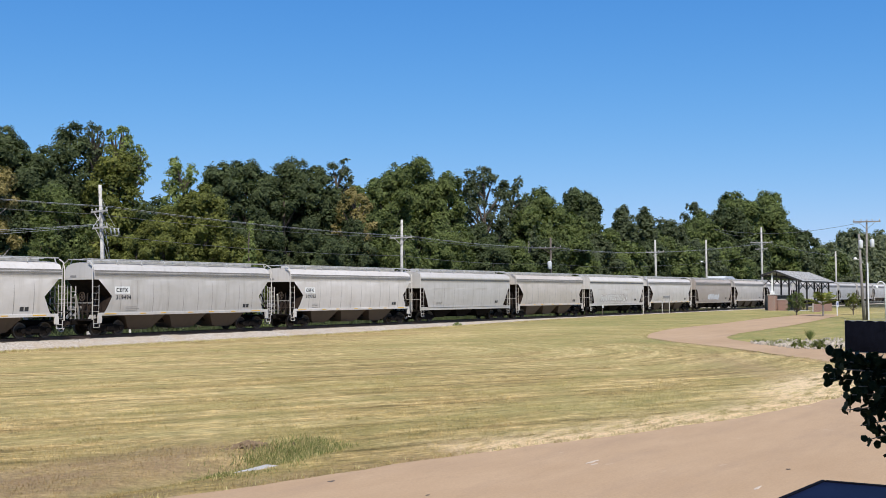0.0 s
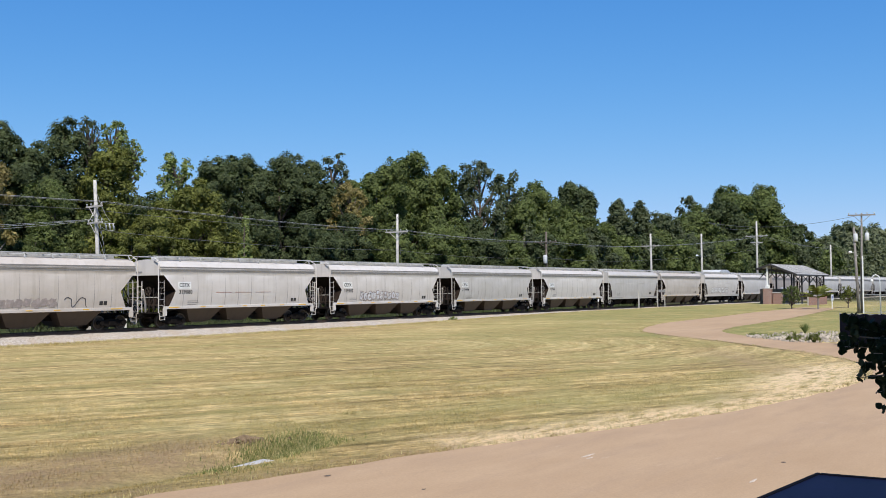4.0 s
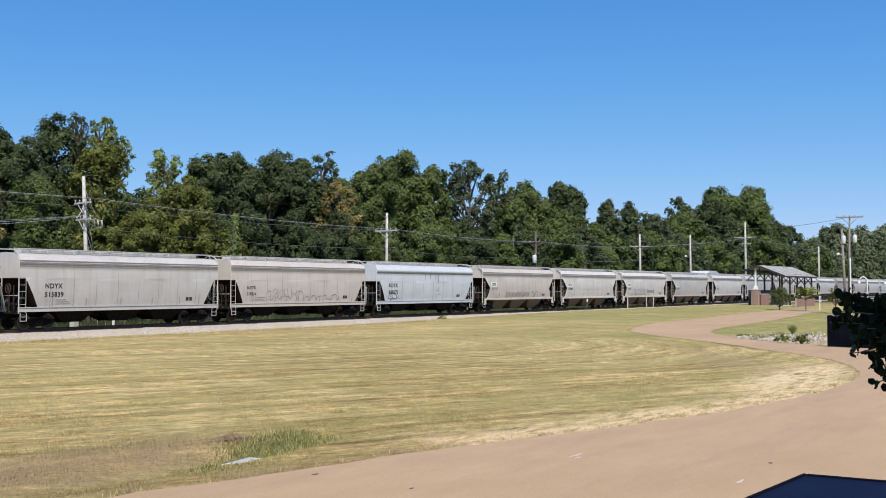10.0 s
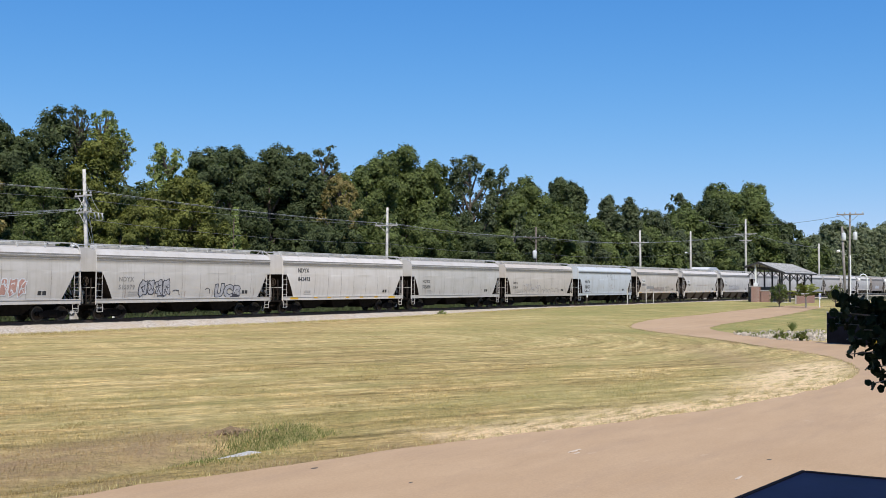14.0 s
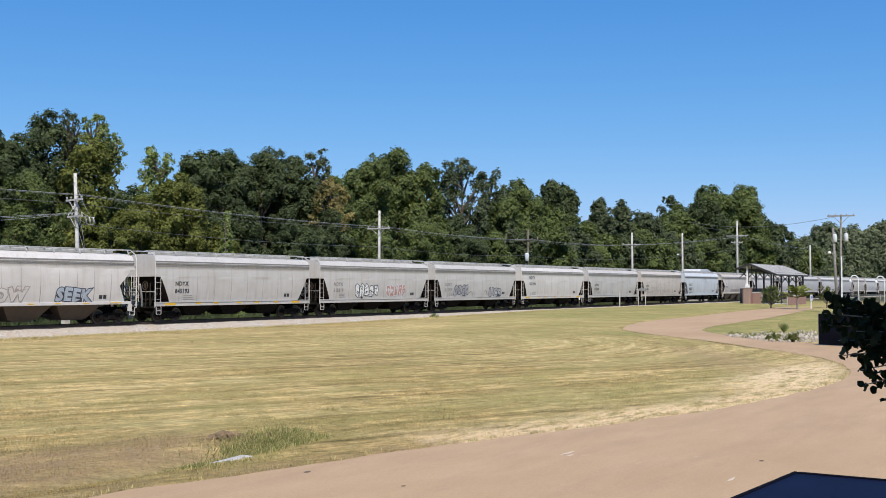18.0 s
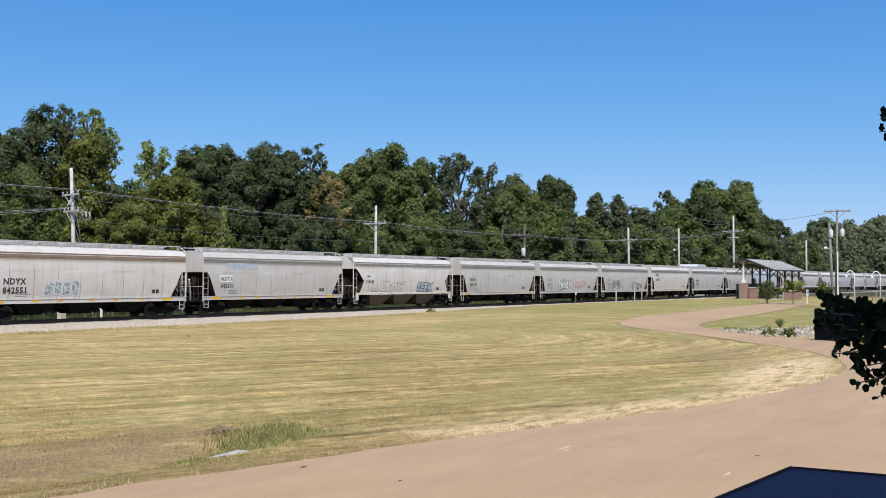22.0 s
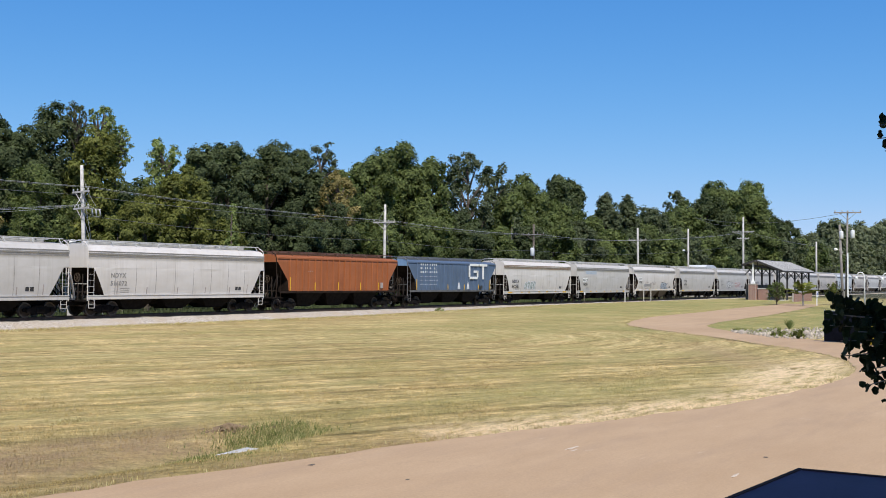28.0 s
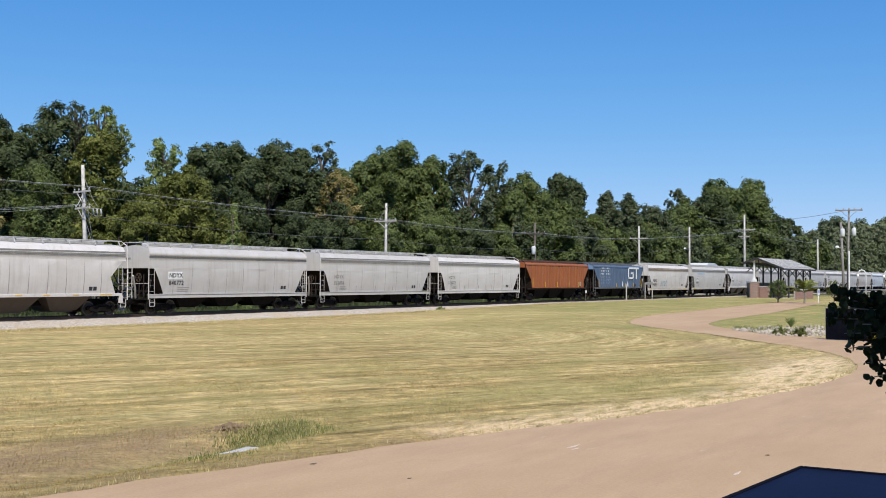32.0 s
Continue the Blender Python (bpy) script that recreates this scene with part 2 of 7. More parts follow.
def ground_material():
    """Mown dry lawn in swaths that run with the track and bend round, with clippings, sandy wear along the road and green patches."""
    m, nt, b = mat_base("mown_lawn", 0.95, 0, 0.15)
    c = nt.nodes.new("ShaderNodeTexCoord").outputs["Object"]

    def mask(name):
        a = nt.nodes.new("ShaderNodeAttribute")
        a.attribute_name = name
        return a.outputs["Fac"]

    swath = mask("swath")
    wob = noise_tex(nt, 0.25, 3, 0.5, c)
    ph = maths(nt, "ADD", swath, maths(nt, "MULTIPLY", wob, 1.1))
    wave = maths(nt, "SINE", maths(nt, "MULTIPLY", ph, 2 * math.pi / 1.75))
    w2 = maths(nt, "SINE", maths(nt, "MULTIPLY", maths(nt, "ADD", swath, maths(nt, "MULTIPLY", noise_tex(nt, 0.12, 2, 0.5, c), 2.5)), 2 * math.pi / 4.6))
    lay = nt.nodes.new("ShaderNodeCombineXYZ")
    nt.links.new(mask("along"), lay.inputs[0]), nt.links.new(swath, lay.inputs[1])
    lay = lay.outputs[0]
    streaks = noise_tex(nt, 1.0, 8, 0.78, lay, (0.30, 2.6, 1))
    thin = noise_tex(nt, 1.0, 8, 0.85, lay, (1.3, 9.0, 1))
    patch = noise_tex(nt, 0.10, 4, 0.6, c, (0.7, 1.3, 1))
    fine = noise_tex(nt, 9.0, 7, 0.85, c)
    tone = maths(nt, "ADD", maths(nt, "MULTIPLY", wave, 0.045), maths(nt, "MULTIPLY", w2, 0.04))
    # narrow lines left by the mower's wheels, broken up along their length
    rows = maths(nt, "SINE", maths(nt, "MULTIPLY", maths(nt, "ADD", swath, maths(nt, "MULTIPLY", noise_tex(nt, 0.5, 3, 0.6, c), 0.7)), 2 * math.pi / 0.86))
    broken = ramp(nt, noise_tex(nt, 0.3, 4, 0.7, c, (0.35, 1.4, 1)), [(0.42, 0.0), (0.62, 1.0)])
    tone = maths(nt, "ADD", tone, maths(nt, "MULTIPLY", maths(nt, "MULTIPLY", rows, broken), 0.10))
    tone = maths(nt, "ADD", tone, maths(nt, "ADD", maths(nt, "MULTIPLY", streaks, 0.62), maths(nt, "MULTIPLY", maths(nt, "SUBTRACT", thin, 0.5), 1.0)))
    tone = maths(nt, "ADD", tone, maths(nt, "MULTIPLY", patch, 0.45))
    lawn = ramp(nt, tone, [(0.28, (0.205, 0.136, 0.056)), (0.44, (0.400, 0.290, 0.126)), (0.60, (0.570, 0.432, 0.204)), (0.80, (0.720, 0.565, 0.310))])
    for scl, lo, hi in (((0.07, 0.55, 1), 0.88, 1.08), ((0.55, 1.7, 1), 0.76, 1.18), ((2.0, 4.5, 1), 0.66, 1.26)):
        lawn = mix_rgb(nt, 1.0, lawn, ramp(nt, noise_tex(nt, 1.0, 4, 0.7, lay, scl), [(0.37, (lo * 0.97, lo, lo * 0.92)), (0.5, (0.975, 0.975, 0.945)), (0.63, (hi, hi * 0.985, hi * 0.97))]), "MULTIPLY")
    gr = ramp(nt, noise_tex(nt, 0.22, 4, 0.65, c, (0.6, 1.5, 1)), [(0.45, 0.0), (0.66, 0.6)])
    lawn = mix_rgb(nt, gr, lawn, (0.330, 0.295, 0.105))
    lawn = mix_rgb(nt, maths(nt, "MULTIPLY", mask("green"), ramp(nt, noise_tex(nt, 0.5, 4, 0.7, c, (0.5, 1.6, 1)), [(0.3, 0.35), (0.65, 1.0)])), lawn, (0.215, 0.225, 0.070))
    clip = maths(nt, "MULTIPLY", mask("clippings"), ramp(nt, noise_tex(nt, 1.2, 4, 0.7, c, (0.6, 1.6, 1)), [(0.3, 0.35), (0.6, 1.0)]))
    lawn = mix_rgb(nt, clip, lawn, (0.350, 0.243, 0.132))
    wind = ramp(nt, noise_tex(nt, 1.0, 6, 0.75, lay, (0.10, 1.5, 1)), [(0.60, 0.0), (0.70, 0.75)])
    lawn = mix_rgb(nt, wind, lawn, (0.270, 0.190, 0.085))
    brk = ramp(nt, noise_tex(nt, 1.3, 7, 0.8, c, (0.6, 2.0, 1)), [(0.41, 0.0), (0.54, 0.94)])
    sand = maths(nt, "MULTIPLY", mask("sand"), brk)
    lawn = mix_rgb(nt, sand, lawn, (0.81, 0.610, 0.360))
    # beyond the track, shade of the bushes is put into the ground colour
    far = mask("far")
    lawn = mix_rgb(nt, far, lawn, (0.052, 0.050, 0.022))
    g2 = ramp(nt, fine, [(0.26, 0.50), (0.74, 1.36)])
    nt.links.new(mix_rgb(nt, 1.0, lawn, g2, "MULTIPLY"), b.inputs["Base Color"])
    bump(nt, b, maths(nt, "ADD", fine, maths(nt, "MULTIPLY", streaks, 1.5)), 0.8, 0.06)
    return m


def road_material():
    m, nt, b = mat_base("worn_tan_asphalt", 0.9, 0, 0.25)
    c = nt.nodes.new("ShaderNodeTexCoord").outputs["Object"]
    big = noise_tex(nt, 0.12, 4, 0.6, c)
    mid = noise_tex(nt, 0.9, 5, 0.65, c, (0.5, 1.5, 1))
    fine = noise_tex(nt, 22.0, 4, 0.7, c)
    col = ramp(nt, maths(nt, "ADD", maths(nt, "MULTIPLY", big, 0.6), maths(nt, "MULTIPLY", mid, 0.4)),
               [(0.35, (0.384, 0.256, 0.146)), (0.65, (0.458, 0.316, 0.188))])
    col = mix_rgb(nt, ramp(nt, noise_tex(nt, 1.7, 3, 0.5, c, (0.5, 1.4, 1)), [(0.70, 0.0), (0.76, 0.45)]), col, (0.56, 0.44, 0.32))
    worn = noise_tex(nt, 0.35, 6, 0.7, c, (0.4, 2.2, 1))
    col = mix_rgb(nt, ramp(nt, worn, [(0.50, 0.0), (0.70, 0.45)]), col, (0.31, 0.212, 0.137))
    crack = nt.nodes.new("ShaderNodeTexVoronoi")
    crack.feature = "DISTANCE_TO_EDGE"
    crack.inputs["Scale"].default_value = 0.17
    warp = nt.nodes.new("ShaderNodeVectorMath")
    warp.operation = "ADD"
    wn2 = nt.nodes.new("ShaderNodeTexNoise")
    socket(wn2, "Scale", 0.8), socket(wn2, "Detail", 5.0)
    nt.links.new(c, wn2.inputs["Vector"])
    nt.links.new(c, warp.inputs[0]), nt.links.new(wn2.outputs["Color"], warp.inputs[1])
    nt.links.new(warp.outputs[0], crack.inputs["Vector"])
    col = mix_rgb(nt, ramp(nt, crack.outputs["Distance"], [(0.0, 0.12), (0.004, 0.0)]), col, (0.20, 0.145, 0.10))
    col = mix_rgb(nt, 1.0, col, ramp(nt, fine, [(0.2, 0.85), (0.8, 1.1)]), "MULTIPLY")
    nt.links.new(col, b.inputs["Base Color"])
    bump(nt, b, fine, 0.35, 0.01)
    return m


def ballast_material():
    m, nt, b = mat_base("granite_ballast", 0.95, 0, 0.2)
    c = nt.nodes.new("ShaderNodeTexCoord").outputs["Object"]
    v = nt.nodes.new("ShaderNodeTexVoronoi")
    v.inputs["Scale"].default_value = 13.0
    nt.links.new(c, v.inputs["Vector"])
    col = ramp(nt, v.outputs["Color"], [(0.1, (0.26, 0.225, 0.19)), (0.9, (0.60, 0.54, 0.47))])
    dirt = ramp(nt, noise_tex(nt, 0.7, 4, 0.7, c), [(0.38, 0.0), (0.66, 0.75)])
    nt.links.new(mix_rgb(nt, dirt, col, (0.42, 0.335, 0.24)), b.inputs["Base Color"])
    bump(nt, b, v.outputs["Distance"], 1.0, 0.05)
    return m


M["ground"], M["road"], M["ballast"] = ground_material(), road_material(), ballast_material()


# ---- building helpers ----
def mesh_of(name, bm, mats, smooth=False):
    me = bpy.data.meshes.new(name)
    bm.to_mesh(me)
    bm.free()
    for m in mats if isinstance(mats, (list, tuple)) else [mats]:
        me.materials.append(m)
    if smooth:
        me.polygons.foreach_set("use_smooth", [True] * len(me.polygons))
    return me


def part(name, bm, mat, parent, label="", smooth=False):
    ob = new(name, bm if isinstance(bm, bpy.types.Mesh) else mesh_of(name, bm, mat, smooth))
    ob.parent = parent
    return tagged(ob, label)


def box(bm, x0, x1, y0, y1, z0, z1, bevel=0.0):
    v = [bm.verts.new(p) for p in ((x0, y0, z0), (x1, y0, z0), (x1, y1, z0), (x0, y1, z0), (x0, y0, z1), (x1, y0, z1), (x1, y1, z1), (x0, y1, z1))]
    fs = [bm.faces.new([v[i] for i in q]) for q in ((3, 2, 1, 0), (4, 5, 6, 7), (0, 1, 5, 4), (1, 2, 6, 5), (2, 3, 7, 6), (3, 0, 4, 7))]
    if bevel:
        bmesh.ops.bevel(bm, geom=list({e for f in fs for e in f.edges}), offset=bevel, segments=1, affect="EDGES")
    return bm


def bar(bm, a, b, w, h=None, sides=4):
    """A straight bar or tube from a to b, w across (h: its height where it differs)."""
    a, b = Vector(a), Vector(b)
    d = (b - a).normalized()
    up = Vector((0, 0, 1)) if abs(d.z) < 0.9 else Vector((1, 0, 0))
    s = d.cross(up).normalized()
    u = s.cross(d)
    h = h or w
    rings = []
    for p in (a, b):
        rings.append([bm.verts.new(p + s * (math.cos(q) * w * 0.5 * k) + u * (math.sin(q) * h * 0.5 * k))
                      for k in ((1.414,) if sides == 4 else (1.0,)) for q in [2 * math.pi * (i + 0.5) / sides for i in range(sides)]])
    for i in range(sides):
        j = (i + 1) % sides
        bm.faces.new((rings[0][i], rings[0][j], rings[1][j], rings[1][i]))
    bm.faces.new(rings[0][::-1]), bm.faces.new(rings[1])
    return bm


def tube(bm, pts, radii, sides=7):
    """A tapered tube through points."""
    pts = [Vector(p) for p in pts]
    rings = []
    for i, p in enumerate(pts):
        d = (pts[min(i + 1, len(pts) - 1)] - pts[max(i - 1, 0)]).normalized()
        up = Vector((0, 0, 1)) if abs(d.z) < 0.9 else Vector((1, 0, 0))
        s = d.cross(up).normalized()
        u = s.cross(d)
        r = radii[i] if isinstance(radii, (list, tuple)) else radii
        rings.append([bm.verts.new(p + (s * math.cos(2 * math.pi * k / sides) + u * math.sin(2 * math.pi * k / sides)) * r) for k in range(sides)])
    for a, b in zip(rings, rings[1:]):
        for i in range(sides):
            j = (i + 1) % sides
            bm.faces.new((a[i], a[j], b[j], b[i]))
    bm.faces.new(rings[0][::-1]), bm.faces.new(rings[-1])
    return bm


def prism(bm, outline, y0, y1):
    """An outline in x and z, given depth from y0 to y1."""
    a = [bm.verts.new((x, y0, z)) for x, z in outline]
    b = [bm.verts.new((x, y1, z)) for x, z in outline]
    n = len(outline)
    bm.faces.new(a), bm.faces.new(b[::-1])
    for i in range(n):
        j = (i + 1) % n
        bm.faces.new((a[j], a[i], b[i], b[j]))
    return bm


def disc(bm, cx, cy, cz, r, t, seg=20):
    """A disc on an axle along y."""
    a = [bm.verts.new((cx + r * math.cos(2 * math.pi * i / seg), cy - t / 2, cz + r * math.sin(2 * math.pi * i / seg))) for i in range(seg)]
    b = [bm.verts.new((v.co.x, cy + t / 2, v.co.z)) for v in a]
    bm.faces.new(a), bm.faces.new(b[::-1])
    for i in range(seg):
        j = (i + 1) % seg
        bm.faces.new((a[j], a[i], b[i], b[j]))
    return bm


def thing(name, at, label, category, group="", turn=0.0):
    e = new(name)
    e.matrix_basis = pose(*at, 0, 0, turn)
    e.empty_display_size = 0.3
    return tagged(e, label, category, group)


def smoothstep(a, b, v):
    q = np.clip((np.asarray(v, float) - a) / (b - a), 0, 1)
    return q * q * (3 - 2 * q)


# ---- terrain, road and track ----
RAIL_Z, TRACK_TURN = 0.60, math.degrees(math.atan(0.010))


def track_y(x):
    """The line of the track, turned slightly to fit the camera's view."""
    return 55.38 + 0.010 * x


def terrain(x, y):
    """Height of the ground: level lawn, rising a little towards the shelter, and back down at the track."""
    x, y = np.asarray(x, float), np.asarray(y, float)
    z = 0.55 * smoothstep(60, 110, x) * smoothstep(8, 30, y) * (1 - 0.45 * smoothstep(49, 54, y))
    z = z + 0.20 * smoothstep(112, 135, x) * smoothstep(25, 36, y) * (1 - smoothstep(44, 54, y))
    ditch = np.exp(-((x - 13.6 - (y - 13.9) * 1.1) / 3.4) ** 2 - ((y - 14.0) / 0.55) ** 2)
    return z - 0.28 * ditch


def spline(pts, step=0.6, closed=False):
    pts = [Vector(p) for p in pts]
    out, n = [], len(pts)
    for i in range(n if closed else n - 1):
        p0 = pts[(i - 1) % n] if closed or i > 0 else pts[i]
        p1, p2 = pts[i], pts[(i + 1) % n]
        p3 = pts[(i + 2) % n] if closed or i + 2 < n else p2
        k = max(2, int((p2 - p1).length / step))
        for j in range(k):
            t = j / k
            out.append(0.5 * (2 * p1 + (p2 - p0) * t + (2 * p0 - 5 * p1 + 4 * p2 - p3) * t * t + (3 * p1 - p0 - 3 * p2 + p3) * t ** 3))
    if not closed:
        out.append(pts[-1])
    return out


LAWN_EDGE = [(-60, 29), (-20, 19.0), (0, 14.6), (10.6, 12.4), (13.8, 11.65), (17, 10.9), (20, 9.9), (23.5, 8.9), (29.4, 7.9), (34.6, 7.6), (39, 8.1), (43.6, 9.5),
             (47.8, 11.8), (52.0, 15.2), (58.2, 20.4), (64.1, 26.2), (69.5, 29.8), (79.6, 32.2), (92, 31.9), (108, 32.6), (124, 33.4)]
FAR_EDGE = [(124, 29.4), (104.5, 26.6), (91.2, 25.5), (83.2, 25.3), (76, 25.2), (69.6, 24.0), (64.6, 20.8), (61.0, 17.6), (58.0, 13.9), (56.2, 11.3), (55.4, 7), (57, 0), (62, -20), (75, -60)]
edge_a, edge_b = spline(LAWN_EDGE), spline(FAR_EDGE)
for loop in (edge_a, edge_b):
    for i, p in enumerate(loop):
        q = noise.noise(Vector((p.x * 0.9, p.y * 0.9, 3.0))) * 0.16 + noise.noise(Vector((p.x * 3.1, p.y * 3.1, 7.0))) * 0.08
        loop[i] = Vector((p.x + q * 0.4, p.y + q))
ROAD = [(p.x, p.y) for p in edge_a + edge_b] + [(-60, -60)]
road_xy = np.array(ROAD)


def in_road(x, y):
    x, y = np.atleast_1d(np.asarray(x, float)), np.atleast_1d(np.asarray(y, float))
    res = np.zeros(len(x), bool)
    a, b = road_xy, np.roll(road_xy, -1, 0)
    for (x0, y0), (x1, y1) in zip(a, b):
        if y0 == y1:
            continue
        hit = ((y0 > y) != (y1 > y)) & (x < (x1 - x0) * (y - y0) / (y1 - y0) + x0)
        res ^= hit
    return res


edge_pts = np.array([(p.x, p.y) for p in edge_a])


def edge_dist(x, y):
    d = np.full(len(x), 1e9)
    for p in edge_pts[::2]:
        d = np.minimum(d, np.hypot(x - p[0], y - p[1]))
    return d


def axis(parts):
    return np.unique(np.concatenate([np.arange(a, b, s) for a, b, s in parts]).round(3))


def lay_masks(me, fx, fy):
    """Writes where the lawn is sandy, green or strewn with clippings, and how the mower's swaths run."""
    near = (fx > -30) & (fx < 170) & (fy > -10) & (fy < 62)
    d = np.full(len(fx), 99.0)
    d[near] = edge_dist(fx[near], fy[near])
    # swaths run slantwise over the lawn and turn in an arc at its far end
    ca, sa_ = 0.894, -0.447
    q = (fx - 46) * ca + (fy - 34) * sa_
    w = (fx - 46) * sa_ - (fy - 34) * ca
    turned = np.arctan2(np.maximum(q, 0), np.abs(w) + 1e-6)
    swath = np.hypot(np.maximum(q, 0), w)
    along = np.minimum(q, 0) + turned * 22.0
    layers = {
        "swath": swath,
        "along": along,
        "sand": np.clip(np.maximum(2.3 * np.exp(-(d / 1.3) ** 2) * smoothstep(16.4, 18.4, fx) * (1 - smoothstep(33, 40, fx)) * np.clip(0.6 + 0.7 * np.sin(fx * 0.8 + 1), 0.7, 1),
                                   1.7 * np.exp(-(((fx - 36.5) / 6.0) ** 2 + ((fy - 9.4 - 0.06 * (fx - 36)) / 1.25) ** 2))), 0, 1),
        "clippings": np.clip(1.0 * np.exp(-((fx - 11.2) / 4.2) ** 4 - ((fy - 15.4) / 1.5) ** 4) + 0.75 * np.exp(-(np.clip(d - 0.2, 0, 9) / 0.5) ** 2) * (1 - smoothstep(19, 30, fx))
                             + 0.7 * np.exp(-((fy - track_y(fx) + 4.0) / 0.7) ** 2) + 0.35 * np.exp(-((fy - 48.5) / 1.4) ** 2) * (fx > 20) * (fx < 90) + 0.65 * np.exp(-((fx - 44) / 7) ** 2 - ((fy - 14.5 - (fx - 44) * 0.55) / 1.5) ** 2) + 0.8 * np.exp(-(np.clip(d - 0.1, 0, 9) / 0.45) ** 2) * smoothstep(35, 38, fx) * (1 - smoothstep(62, 70, fx)), 0, 1),
        "green": np.clip(0.95 * np.exp(-((fx - 14.2 - (fy - 13.9) * 1.1) / 2.3) ** 2 - ((fy - 13.65) / 0.5) ** 2) + 0.7 * smoothstep(66, 90, fx) * smoothstep(26, 36, fy)
                         + 0.8 * smoothstep(58, 64, fx) * (1 - smoothstep(26, 30, fy)) + 0.45 * np.exp(-((fx - 62) / 12) ** 2 - ((fy - 33) / 8) ** 2) + 0.28 * np.exp(-((fx - 30) / 9) ** 2 - ((fy - 11.6) / 1.6) ** 2), 0, 1) * (fx < 190),
        # where painted bush shade darkens the ground
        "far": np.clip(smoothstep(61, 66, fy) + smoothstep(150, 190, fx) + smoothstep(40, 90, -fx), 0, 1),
    }
    for k, v in layers.items():
        a = me.attributes.new(k, "FLOAT", "POINT")
        a.data.foreach_set("value", np.ascontiguousarray(v, dtype=np.float32))


def build_ground():
    xs = axis([(-2500, -300, 200), (-300, -20, 20), (-20, 4, 2), (4, 64, 0.5), (64, 150, 1.5), (150, 400, 10), (400, 3001, 200)])
    ys = axis([(-2500, -200, 200), (-200, -8, 16), (-8, 4, 2), (4, 24, 0.4), (24, 60, 1.0), (60, 120, 6), (120, 400, 35), (400, 3001, 200)])
    gx, gy = np.meshgrid(xs, ys, indexing="ij")
    fx, fy = gx.ravel(), gy.ravel()
    bumps = np.array([noise.noise(Vector((a * 0.35, b * 0.35, 0))) * 0.05 + noise.noise(Vector((a * 1.1, b * 1.1, 5))) * 0.03
                      if -10 < a < 150 and 0 < b < 60 else 0.0 for a, b in zip(fx, fy)])
    under = np.zeros(len(fx), bool)
    close = (fx > -70) & (fx < 130) & (fy < 45)
    under[close] = in_road(fx[close], fy[close])
    rise = np.ones(len(fx))
    rise[close] = smoothstep(0.0, 3.0, edge_dist(fx[close], fy[close]))
    fz = terrain(fx, fy) + np.where(under, -0.03, bumps * 0.6 * rise + 0.012)
    nx, ny = len(xs), len(ys)
    idx = np.arange(nx * ny).reshape(nx, ny)
    quads = np.stack([idx[:-1, :-1], idx[1:, :-1], idx[1:, 1:], idx[:-1, 1:]], -1).reshape(-1, 4)
    me = bpy.data.meshes.new("ground")
    me.from_pydata(np.stack([fx, fy, fz], 1).tolist(), [], quads.tolist())
    me.polygons.foreach_set("use_smooth", [True] * len(me.polygons))
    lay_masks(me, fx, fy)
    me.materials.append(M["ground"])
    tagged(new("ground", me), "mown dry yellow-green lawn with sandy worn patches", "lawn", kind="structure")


def build_road():
    pts = [Vector(p) for p in ROAD]
    n = len(pts)
    gx, gy = np.meshgrid(np.arange(-58, 124, 2.5), np.arange(-58, 40, 2.5))
    gx, gy = gx.ravel(), gy.ravel()
    ok = in_road(gx, gy)
    inner = [Vector((a, b)) for a, b in zip(gx[ok], gy[ok])]
    vs, _, fs, *_ = geometry.delaunay_2d_cdt(pts + inner, [(i, (i + 1) % n) for i in range(n)], [list(range(n))], 1, 1e-5)
    me = bpy.data.meshes.new("road")
    zs = np.maximum(terrain([v.x for v in vs], [v.y for v in vs]), 0.0)
    me.from_pydata([(v.x, v.y, float(z) + 0.008) for v, z in zip(vs, zs)], [], [list(f) for f in fs])
    me.materials.append(M["road"])
    for p in me.polygons:
        if p.normal.z < 0:
            p.flip()
    tagged(new("road", me), "worn tan asphalt road with a loop branch", "road", kind="structure")


